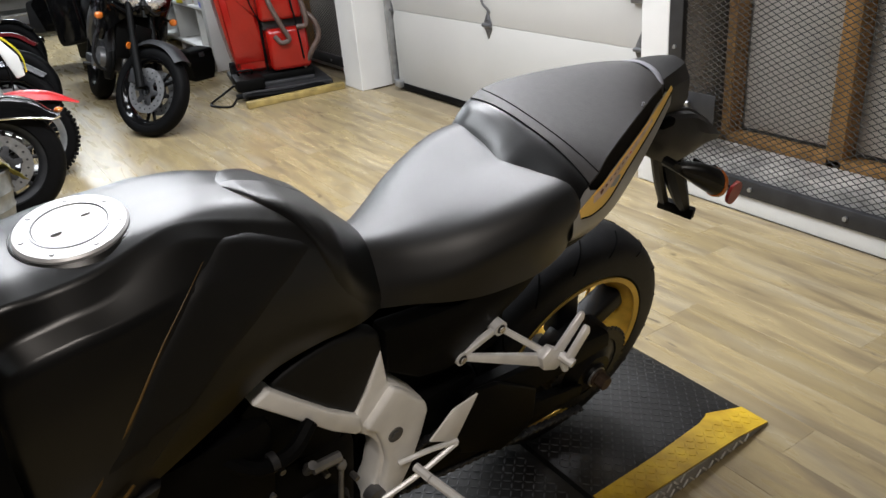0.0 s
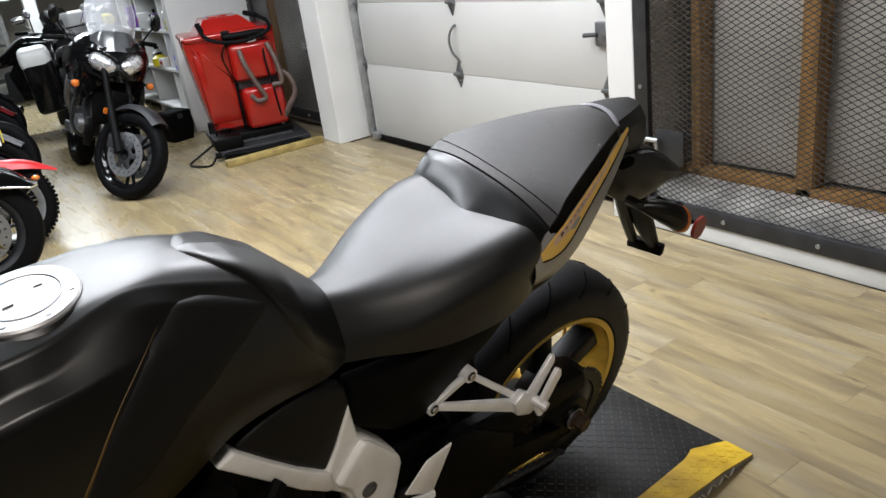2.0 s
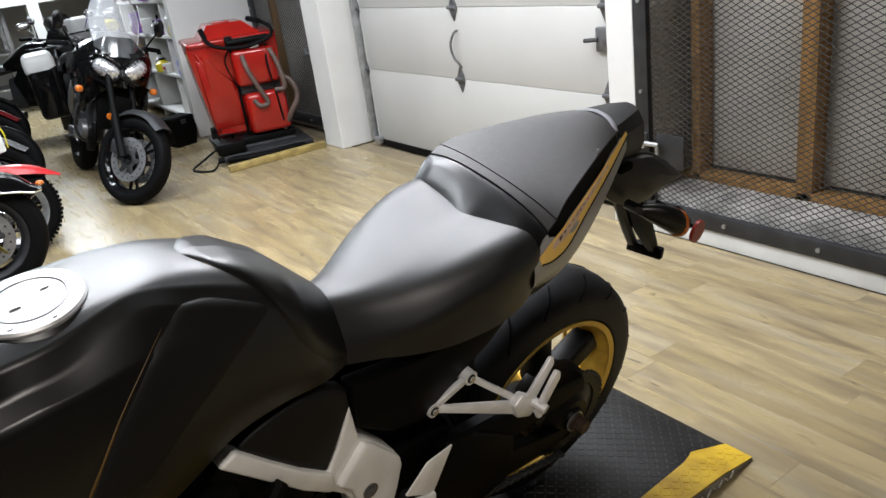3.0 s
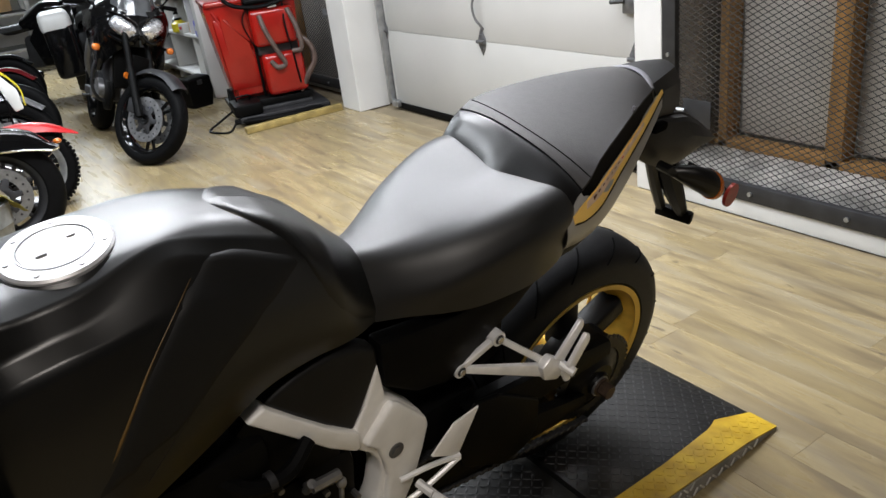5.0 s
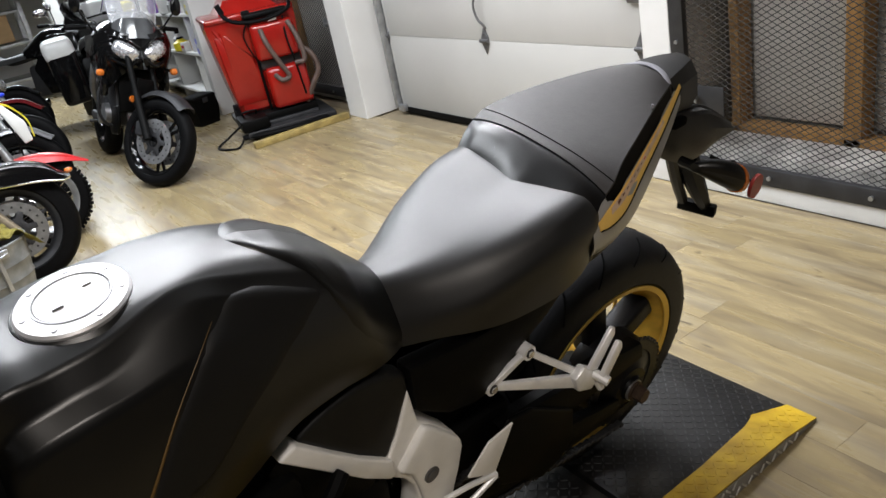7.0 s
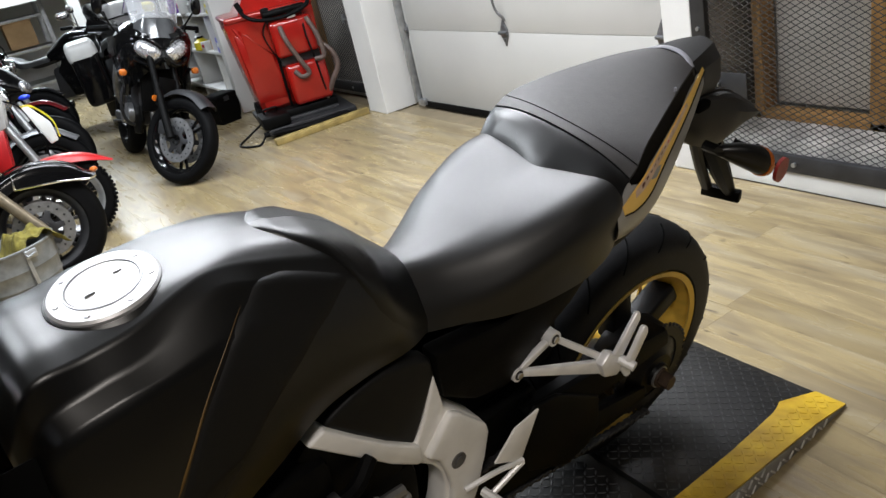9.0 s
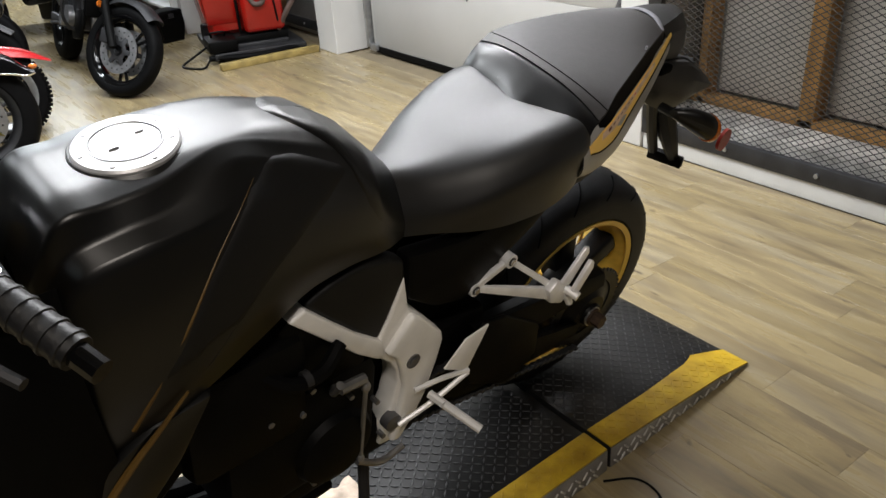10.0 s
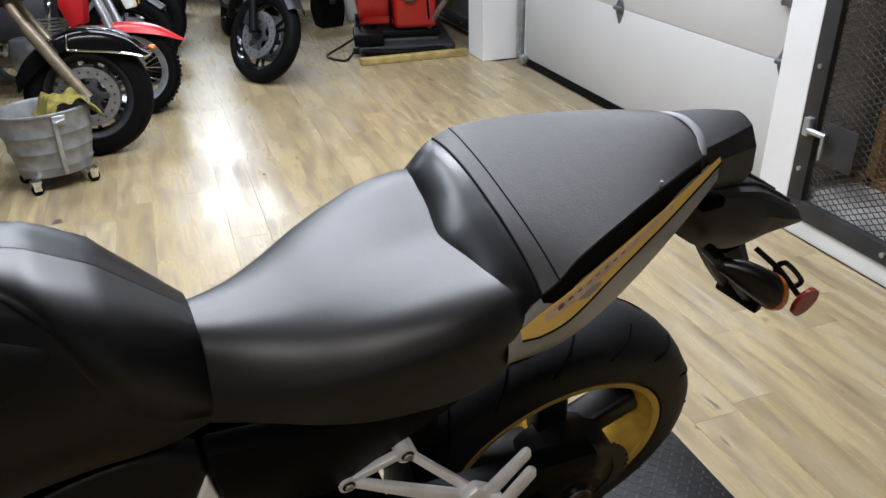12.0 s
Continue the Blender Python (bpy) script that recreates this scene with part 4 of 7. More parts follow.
for s in (1, -1):
    tail = part("tail_panel", loft([
        [(s * 0.162, -0.305, 0.93), (s * 0.177, -0.307, 0.91), (s * 0.177, -0.303, 0.875), (s * 0.155, -0.29, 0.845)],
        [(s * 0.156, -0.25, 0.955), (s * 0.171, -0.247, 0.93), (s * 0.169, -0.235, 0.875), (s * 0.148, -0.22, 0.835)],
        [(s * 0.146, -0.19, 0.966), (s * 0.160, -0.182, 0.94), (s * 0.157, -0.165, 0.88), (s * 0.132, -0.15, 0.835)],
        [(s * 0.113, -0.085, 0.984), (s * 0.124, -0.078, 0.956), (s * 0.121, -0.06, 0.90), (s * 0.098, -0.04, 0.865)],
        [(s * 0.080, 0.02, 1.003), (s * 0.089, 0.026, 0.985), (s * 0.087, 0.04, 0.945), (s * 0.065, 0.06, 0.915)],
        [(s * 0.048, 0.108, 1.014), (s * 0.054, 0.112, 1.003), (s * 0.054, 0.12, 0.975), (s * 0.04, 0.13, 0.955)]], 5, 4, False, False), M_GREY, bike, "satin grey tail panel", 70)
    A = [((0.174, -0.290, 0.925), (0.180, -0.288, 0.909)), ((0.171, -0.255, 0.944), (0.179, -0.255, 0.899)), ((0.163, -0.213, 0.957), (0.173, -0.205, 0.903)), ((0.136, -0.125, 0.975), (0.147, -0.128, 0.932)), ((0.098, -0.01, 0.998), (0.106, -0.008, 0.976)), ((0.053, 0.110, 1.018), (0.057, 0.112, 1.010))]
    flip = lambda p: (s * p[0], p[1], p[2])
    at = lambda k, f, o=0.0: flip(Vector(A[k][0]).lerp(Vector(A[k][1]), f) + Vector((o, 0, 0)))
    wide = (0.85, 0.80, 0.74, 0.74, 0.80, 0.9)
    part("amber_strip", thicken(loft([[at(k, 0.0), at(k, wide[k] / 2), at(k, wide[k])] for k in range(6)], 5, 2, False, False), 0.002), M_STRIPE, tail, "amber side strip")
    part("strip_edge", tube([at(k, wide[k] + 0.02) for k in range(6)], 0.0016, 6, 5), M_PLASTIC, tail)
    part("letter_band", thicken(loft([[at(k, 0.06, 0.0012), at(k, 0.34, 0.0012)] for k in range(1, 5)], 5, 2, False, False), 0.0015), M_BAND, tail, "worn pale band under the lettering")
    for i in range(8):
        q = i / 7
        c = Vector((s * (0.1705 - 0.036 * q), -0.232 + 0.116 * q, 0.9425 + 0.024 * q))
        part("letter_bar", turn(box((0, 0, 0), (0.003, 0.008, 0.009), 0.0006), Matrix.Translation(c) @ Matrix.Rotation(radians(17 * s), 4, "Z") @ Matrix.Rotation(radians(12), 4, "X") @ Matrix.Rotation(radians(s * 14), 4, "Y")), M_REDDECAL if i > 6 else M_DECAL, tail)
part("tail_cap", loft([[(-0.050, 0.098, 0.965), (-0.056, 0.085, 1.018), (-0.044, 0.085, 1.046), (0, 0.085, 1.043), (0.044, 0.085, 1.033), (0.056, 0.088, 1.012), (0.052, 0.10, 0.962), (0.035, 0.11, 0.945)],
                       [(-0.040, 0.150, 0.965), (-0.046, 0.145, 1.022), (-0.032, 0.145, 1.046), (0, 0.145, 1.046), (0.034, 0.145, 1.038), (0.049, 0.145, 1.012), (0.046, 0.145, 0.965), (0.032, 0.145, 0.938)],
                       [(-0.022, 0.215, 0.955), (-0.028, 0.205, 1.020), (-0.016, 0.200, 1.042), (0, 0.200, 1.042), (0.018, 0.200, 1.036), (0.034, 0.207, 1.006), (0.034, 0.220, 0.958), (0.025, 0.218, 0.925)]], 3, 1, False), M_CARRIER, bike, "black tail end", 24)
part("tail_lamp", box((0, 0.205, 0.975), (0.07, 0.02, 0.035), 0.008), M_REDLENS, bike)
part("under_tail", loft([[(0, -0.30, 0.80), (0.08, -0.30, 0.80), (0.14, -0.30, 0.81), (0.15, -0.30, 0.85)], [(0, -0.15, 0.81), (0.07, -0.15, 0.81), (0.12, -0.15, 0.82), (0.13, -0.15, 0.86)], [(0, 0.11, 0.92), (0.03, 0.11, 0.92), (0.045, 0.11, 0.93), (0.05, 0.11, 0.965)]], 4, 3), M_PLASTIC, bike)
# plate carrier and indicators
CARRIER = [  # v, half width, top, shoulder, belly
    (0.085, 0.030, 0.942, 0.915, 0.872), (0.15, 0.044, 0.934, 0.890, 0.822), (0.215, 0.052, 0.922, 0.880, 0.796),
    (0.262, 0.056, 0.912, 0.872, 0.790), (0.325, 0.055, 0.878, 0.848, 0.798), (0.383, 0.050, 0.842, 0.828, 0.810), (0.392, 0.046, 0.832, 0.824, 0.814)]
fender = part("plate_carrier", loft([[(0, v, t), (h * 0.72, v, t - 0.002), (h * 0.86, v, t - 0.010), (h, v, m), (h * 0.94, v, (m + b) / 2), (h * 0.6, v, b), (0, v, b)] for v, h, t, m, b in CARRIER], 2, 1), M_CARRIER, bike, "black plate carrier without a plate", 22)
for u in (-0.018, 0.018):
    part("moulded_rib", tube([(u, 0.17, 0.931), (u, 0.26, 0.913), (u, 0.32, 0.882), (u, 0.372, 0.850)], 0.004, 6, 4), M_CARRIER, fender)
# near-black block standing in for the shade of a recess
part("recess_shade", box((0.047, 0.135, 0.925), (0.020, 0.045, 0.020), 0.006), M_GROOVE, fender)
part("slotted_bracket", tube([(0.085, 0.322, 0.772), (0.085, 0.345, 0.764), (0.088, 0.402, 0.712), (0.088, 0.398, 0.698), (0.086, 0.375, 0.704), (0.084, 0.322, 0.752), (0.085, 0.322, 0.772)], 0.005, 6, 5), M_PLASTIC, fender, "black slotted reflector bracket")
part("stay", join(tube([(0.02, 0.17, 0.83), (-0.025, 0.29, 0.70), (-0.072, 0.42, 0.57)], 0.014, 8), tube([(0.0, 0.27, 0.78), (-0.01, 0.37, 0.65), (-0.022, 0.448, 0.56)], 0.012, 8, 6, [0.030, 0.024, 0.016])), M_PLASTIC, fender, "black plate hanger arms")
part("plate_bracket", turn(box((0, 0, 0), (0.10, 0.025, 0.032), 0.005), Matrix.Translation((-0.04, 0.442, 0.552)) @ Matrix.Rotation(radians(14), 4, "Z")), M_PLASTIC, fender)
for s in (1, -1):
    ring = lambda v, u, w, ru, rw: [(s * (u + ru * math.cos(a)), v, w + rw * math.sin(a)) for a in np.linspace(0, 2 * math.pi, 11)]
    sig = part("indicator", join(tube([(s * 0.05, 0.165, 0.825), (s * 0.10, 0.16, 0.826)], 0.012, 10, 2), loft([ring(0.146, 0.096, 0.832, 0.012, 0.010), ring(0.160, 0.107, 0.829, 0.021, 0.018), ring(0.180, 0.124, 0.822, 0.029, 0.027), ring(0.200, 0.141, 0.812, 0.031, 0.032), ring(0.215, 0.152, 0.804, 0.028, 0.034)], 4, 3, False, True)), M_MATTE, fender, "black stalk indicator")
    part("lens", loft([ring(0.213, 0.152, 0.804, 0.0295, 0.0355), ring(0.224, 0.156, 0.799, 0.027, 0.033), ring(0.230, 0.158, 0.796, 0.012, 0.015)], 4, 3, False, True), M_AMBER, sig, "amber lens")
    part("reflector_stay", tube([(s * 0.05, 0.29, 0.79), (s * 0.10, 0.31, 0.77), (s * 0.14, 0.322, 0.745)], 0.005, 6), M_PLASTIC, fender)
    part("reflector", turn(disc(0.029, -0.004, 0.004, (0, 0, 0), "y", 20), Matrix.Translation((s * 0.147, 0.338, 0.730)) @ Matrix.Rotation(radians(-88 * s), 4, "Z")), M_REDLENS, fender, "red reflector")
# side covers and frame
for s in (1, -1):
    part("side_cover", slab([(-0.675, 0.815), (-0.52, 0.79), (-0.32, 0.80), (-0.25, 0.81), (-0.35, 0.735), (-0.44, 0.69), (-0.52, 0.64), (-0.596, 0.662), (-0.665, 0.715)], s * 0.085, s * 0.125, "x", 0.01), M_PLASTIC, bike, "black side cover under the seat")
    fr = part("frame_casting", slab([(-0.676, 0.774), (-0.660, 0.690), (-0.637, 0.67), (-0.580, 0.602), (-0.574, 0.578), (-0.585, 0.524), (-0.607, 0.45), (-0.626, 0.413), (-0.672, 0.344), (-0.711, 0.352), (-0.704, 0.404), (-0.682, 0.454), (-0.673, 0.51), (-0.678, 0.544), (-0.696, 0.577), (-0.731, 0.612), (-0.729, 0.65), (-0.704, 0.693)], s * 0.07, s * 0.120, "x", 0.006, 3), M_SILVER, bike, "silver cast frame plate")
    part("raised_edge", slab([(-0.658, 0.684), (-0.637, 0.668), (-0.580, 0.600), (-0.575, 0.578), (-0.586, 0.524), (-0.608, 0.45), (-0.627, 0.413), (-0.668, 0.352), (-0.692, 0.36), (-0.676, 0.43), (-0.666, 0.50), (-0.676, 0.55), (-0.690, 0.592), (-0.716, 0.618)], s * 0.116, s * 0.134, "x", 0.008, 3), M_SILVER, fr)
    part("pivot_bolt", disc(0.010, s * 0.130, s * 0.1385, (0, -0.652, 0.567), "x", 6), M_HINGE, part("pivot_washer", disc(0.016, s * 0.124, s * 0.136, (0, -0.652, 0.567), "x", 24), M_HINGE, fr))
    part("pivot_bolt", disc(0.019, s * 0.115, s * 0.136, (0, -0.690, 0.420), "x", 24), M_HINGE, fr)
    part("frame_spar", slab([(-0.912, 0.800), (-0.882, 0.812), (-0.827, 0.752), (-0.78, 0.702), (-0.722, 0.652), (-0.718, 0.616), (-0.73, 0.612), (-0.779, 0.654), (-0.848, 0.730)], s * 0.095, s * 0.127, "x", 0.005, 3), M_SILVER, bike, "silver frame spar")
    part("frame_cover", slab([(-0.879, 0.808), (-0.855, 0.820), (-0.824, 0.830), (-0.790, 0.836), (-0.759, 0.836), (-0.712, 0.826), (-0.676, 0.806), (-0.671, 0.77), (-0.706, 0.690), (-0.727, 0.650), (-0.78, 0.699), (-0.827, 0.749)], s * 0.08, s * 0.118, "x", 0.010, 3), M_KNEE, bike, "black frame cover")
    part("lower_cover", slab([(-0.928, 0.779), (-0.908, 0.797), (-0.876, 0.762), (-0.823, 0.706), (-0.75, 0.626), (-0.773, 0.58), (-0.889, 0.65)], s * 0.08, s * 0.118, "x", 0.008), M_PLASTIC, bike, "black lower frame cover")
    bar = lambda p, q, a, b: turn(slab([(-0.5, -a), (-0.5, a), (0.5, b), (0.5, -b)], -0.006, 0.006, "x", 0.0), Matrix.Translation((Vector(p) + Vector(q)) / 2) @ Matrix(((1, (q[0] - p[0]), 0, 0), (0, q[1] - p[1], -(q[2] - p[2]) / (Vector(q) - Vector(p)).length, 0), (0, q[2] - p[2], (q[1] - p[1]) / (Vector(q) - Vector(p)).length, 0), (0, 0, 0, 1))))
    boss_a, boss_b, knee = (s * 0.131, -0.414, 0.694), (s * 0.120, -0.496, 0.655), (s * 0.190, -0.312, 0.606)
    bm = join(bar(boss_a, knee, 0.0065, 0.008), bar(boss_b, (s * 0.186, -0.33, 0.604), 0.0065, 0.015), bar(boss_b, boss_a, 0.007, 0.007))
    bmesh.ops.recalc_face_normals(bm, faces=bm.faces)
    bmesh.ops.bevel(bm, geom=bm.edges[:], offset=0.002, segments=2, affect="EDGES", profile=0.5, clamp_overlap=True)
    br = part("peg_bracket", join(bm,
        slab([(-0.350, 0.622), (-0.325, 0.640), (-0.298, 0.618), (-0.282, 0.575), (-0.300, 0.566), (-0.338, 0.586)], s * 0.178, s * 0.198, "x", 0.005),
        disc(0.015, s * 0.118, s * 0.140, (0, -0.414, 0.694), "x", 24), disc(0.014, s * 0.108, s * 0.129, (0, -0.496, 0.655), "x", 24)), M_ALU, bike, "cast aluminium passenger peg bracket")
    for u, y, z in ((0.140, -0.414, 0.694), (0.129, -0.496, 0.655)):
        part("bracket_bolt", disc(0.0065, s * (u - 0.002), s * (u + 0.005), (0, y, z), "x", 14), M_CHROME, part("bolt_recess", disc(0.0095, s * (u - 0.002), s * (u + 0.001), (0, y, z), "x", 18), M_DARKSTEEL, br))
    part("passenger_peg", join(slab([(-0.318, 0.630), (-0.292, 0.612), (-0.244, 0.676), (-0.248, 0.694), (-0.258, 0.697)], s * 0.192, s * 0.202, "x", 0.004), slab([(-0.298, 0.612), (-0.280, 0.594), (-0.241, 0.650), (-0.244, 0.666), (-0.256, 0.674)], s * 0.208, s * 0.219, "x", 0.004), tube([(s * 0.184, -0.295, 0.605), (s * 0.226, -0.287, 0.598)], 0.010, 10), tube([(s * 0.196, -0.286, 0.585), (s * 0.202, -0.276, 0.560)], 0.008, 10)), M_ALU, br, "folded aluminium passenger peg")
    part("heel_guard", slab([(-0.474, 0.577), (-0.536, 0.572), (-0.588, 0.522), (-0.522, 0.477)], s * 0.153, s * 0.158, "x", 0.0015), M_SILVER, bike, "brushed heel guard plate")
    part("peg_carrier", join(tube([(s * 0.138, -0.645, 0.485), (s * 0.152, -0.585, 0.492), (s * 0.16, -0.52, 0.48)], 0.0055, 8), tube([(s * 0.138, -0.680, 0.41), (s * 0.152, -0.602, 0.44), (s * 0.16, -0.52, 0.476)], 0.006, 8)), M_ALU, bike, "bright peg carrier")
    part("rider_peg", join(tube([(s * 0.148, -0.612, 0.462), (s * 0.185, -0.606, 0.46)], 0.009, 8), tube([(s * 0.185, -0.606, 0.46), (s * 0.262, -0.579, 0.438)], 0.0105, 10, 3, [0.009, 0.011, 0.011, 0.009])), M_ALU, bike, "ribbed rider foot peg")
# engine and dark lower parts
part("crankcase", box((0, -0.88, 0.50), (0.26, 0.32, 0.26), 0.04), M_PLASTIC, bike, "black crankcase")
part("cylinder_block", box((0, -0.99, 0.66), (0.28, 0.22, 0.22), 0.03), M_PLASTIC, bike, "black cylinder block")
part("oil_sump", box((0, -0.77, 0.36), (0.22, 0.40, 0.12), 0.04), M_PLASTIC, bike)
for u in (-0.09, -0.03, 0.03, 0.09):
    part("exhaust_header", tube([(u, -1.08, 0.62), (u, -1.17, 0.52), (u, -1.16, 0.38), (u * 0.9, -1.06, 0.29), (u * 0.7, -0.80, 0.26)], 0.022, 10, 5), M_PLASTIC, bike, "dark exhaust header")
for s in (1, -1):
    part("engine_cover", lathe([(0, s * 0.155), (0.05, s * 0.155), (0.075, s * 0.145), (0.085, s * 0.125), (0, s * 0.125)], (0, -0.83, 0.46), "x", 28, False), M_PLASTIC, bike, "round black engine cover")
for y, z in ((-0.90, 0.60), (-0.83, 0.61), (-0.96, 0.62), (-0.88, 0.645), (-0.80, 0.575), (-0.74, 0.52), (-0.88, 0.40), (-0.72, 0.41), (-0.93, 0.70)):
    part("engine_bolt", disc(0.006, 0.125, 0.142, (0, y, z), "x", 6), M_DISC, bike)
part("coolant_hose", tube([(0.12, -0.98, 0.74), (0.15, -0.93, 0.70), (0.15, -0.87, 0.69), (0.13, -0.82, 0.71)], 0.013, 8), M_RUBBER, bike)
part("hose_clamp", disc(0.016, -0.006, 0.006, (0.15, -0.90, 0.694), "y", 14), M_DARKSTEEL, bike)
# first block is added to keep the gap over the swingarm black
part("rear_frame", join(box((0, -0.50, 0.47), (0.2, 0.17, 0.18), 0.02), box((0, -0.48, 0.66), (0.13, 0.34, 0.24), 0.03), box((0, -0.62, 0.50), (0.12, 0.14, 0.30), 0.03), box((0, -0.25, 0.80), (0.14, 0.3, 0.06), 0.02)), M_PLASTIC, bike)
part("shift_arm", join(tube([(0.15, -0.833, 0.625), (0.152, -0.782, 0.622)], 0.010, 8), tube([(0.13, -0.832, 0.60), (0.15, -0.832, 0.635)], 0.008, 8)), M_DISC, bike)
part("shift_rod", join(tube([(0.153, -0.78, 0.60), (0.153, -0.785, 0.403)], 0.0045, 8), ball((0.153, -0.78, 0.60), (0.018, 0.018, 0.024), 10), ball((0.153, -0.785, 0.41), (0.016, 0.016, 0.02), 10)), M_DISC, bike, "steel shift rod")
part("shift_pedal", tube([(0.15, -0.79, 0.40), (0.155, -0.735, 0.36), (0.155, -0.68, 0.365)], 0.007, 8), M_DISC, bike)
for s in (1, -1):
    part("radiator_shroud", slab([(-1.225, 0.75), (-1.15, 0.79), (-1.06, 0.80), (-1.12, 0.70), (-1.19, 0.62), (-1.27, 0.62)], s * 0.14, s * 0.178, "x", 0.012), M_MATTE, bike, "black radiator shroud")
    part("shroud_trim", tube([(s * 0.180, -1.10, 0.83), (s * 0.182, -1.15, 0.785), (s * 0.180, -1.20, 0.735), (s * 0.178, -1.25, 0.67)], 0.007, 8, 6, [0.002, 0.004, 0.006, 0.007]), M_PINSTRIPE, bike, "amber shroud trim")
part("radiator", box((0, -1.24, 0.66), (0.28, 0.05, 0.30), 0.012), M_PLASTIC, bike)
for s in (1, -1):
    part("front_duct", thicken(loft([
        [(s * 0.10, -1.20, 1.0), (s * 0.155, -1.21, 0.90), (s * 0.172, -1.20, 0.76), (s * 0.14, -1.18, 0.58)],
        [(s * 0.10, -1.30, 1.0), (s * 0.165, -1.31, 0.90), (s * 0.19, -1.30, 0.76), (s * 0.15, -1.27, 0.54)],
        [(s * 0.08, -1.42, 0.96), (s * 0.14, -1.42, 0.88), (s * 0.16, -1.40, 0.76), (s * 0.12, -1.36, 0.56)]], 4, 4, False, False), 0.004), M_PLASTIC, bike, "black front side duct")
# handlebar, head and front wheel
BAR = {1: ((0.235, -1.295, 1.155), (0.345, -1.255, 1.125), (0.37, -1.246, 1.118)), -1: ((-0.245, -1.15, 1.165), (-0.35, -1.08, 1.158), (-0.375, -1.065, 1.156))}
clamp = part("top_clamp", slab([(-0.15, -1.26), (-0.12, -1.242), (0.12, -1.242), (0.15, -1.26), (0.14, -1.33), (-0.14, -1.33)], 1.03, 1.05, "z", 0.006), M_PLASTIC, bike, "black upper fork clamp")
for s in (1, -1):
    for u, v in ((0.045, -1.255), (0.085, -1.262), (0.113, -1.258)):
        part("clamp_bolt", disc(0.009, 1.048, 1.062, (s * u, v, 0), "z", 12), M_CHROME, clamp, "chrome clamp bolt")
    part("clamp_rod", tube([(s * 0.0, -1.236, 1.066), (s * 0.03, -1.236, 1.064), (s * 0.045, -1.24, 1.05)], 0.005, 8), M_CHROME, clamp)
part("handlebar", join(tube([BAR[-1][1], BAR[-1][0], (-0.10, -1.27, 1.12), (0.08, -1.31, 1.11), BAR[1][0], BAR[1][1]], 0.011, 10), box((0, -1.30, 1.08), (0.2, 0.09, 0.05), 0.015)), M_DARKSTEEL, bike, "black handlebar")
for s in (1, -1):
    a, b, c = [Vector(p) for p in BAR[s]]
    gr = part("grip", tube([a, b], 0.017, 12, 1, [0.018, 0.017]), M_GRIP, bike, "worn rubber grip")
    for k in range(7):
        part("grip_rib", lathe([(0.016, -0.003), (0.0188, -0.002), (0.0188, 0.002), (0.016, 0.003)], (0, 0, 0), "z", 14), M_GRIP, gr).matrix_local = Matrix.Translation(a.lerp(b, 0.08 + 0.14 * k)) @ (b - a).to_track_quat("Z", "Y").to_matrix().to_4x4()
    part("bar_end", tube([b, c], 0.012, 10), M_GLOSSBLACK, gr, "gloss black bar end")
    f = Vector((0, -0.055, -0.01))
    part("lever", tube([a.lerp(b, -0.3) + f, a.lerp(b, 0.2) + f * 1.05, a.lerp(b, 1.0) + f * 0.8], 0.006, 8), M_DARKSTEEL, bike, "dark hand lever")
    part("switch_box", box(a.lerp(b, -0.25), (0.045, 0.045, 0.05), 0.01), M_PLASTIC, bike)
    part("perch_bolt", disc(0.007, 0.02, 0.032, a.lerp(b, -0.35) + Vector((0, 0.02, 0)), "z", 10), M_CHROME, bike)
    part("fork_leg", join(tube([(s * 0.095, -1.32, 1.02), (s * 0.095, -1.405, 0.62)], 0.026, 14, 1), tube([(s * 0.095, -1.405, 0.62), (s * 0.095, -1.48, RA)], 0.03, 14, 1)), M_GOLD, bike)
part("headlamp_cowl", loft([[(0, -1.32, 1.08), (0.06, -1.32, 1.07), (0.10, -1.32, 1.0), (0.07, -1.32, 0.88)], [(0, -1.42, 1.06), (0.06, -1.42, 1.05), (0.10, -1.42, 0.98), (0.07, -1.42, 0.86)], [(0, -1.52, 0.96), (0.04, -1.52, 0.95), (0.07, -1.52, 0.91), (0.05, -1.52, 0.86)]], 4, 4), M_MATTE, bike)
wheel(bike, -1.49, RA - 0.012, 0.308, 0.12, 0.2225, M_GOLD, 5, label="gold painted cast wheel", disc_side=0, disc_r=0.155)
part("side_stand", join(tube([(0.08, -0.72, 0.33), (0.15, -0.76, 0.17), (0.235, -0.78, -0.045)], 0.012, 10, 4), disc(0.03, -0.012, 0.0, (0.235, -0.78, -0.04), "z", 16)), M_DARKSTEEL, bike, "black side stand")


# ---- things round the lift ----
def lamp_pair(parent, pts, r, axis="y"):
    for p in pts:
        h = part("headlamp", ball(p, (r * 2.0, r * 1.3, r * 1.8), 20, 0.85), M_LENS, parent, "clear headlamp")


def steer(angle, y, z):
    """Turns the front end to its left about the raked steering head at y, z."""
    return Matrix.Translation((0, y, z)) @ Matrix.Rotation(radians(angle), 4, Vector((0, 0.36, 0.93))) @ Matrix.Translation((0, -y, -z))


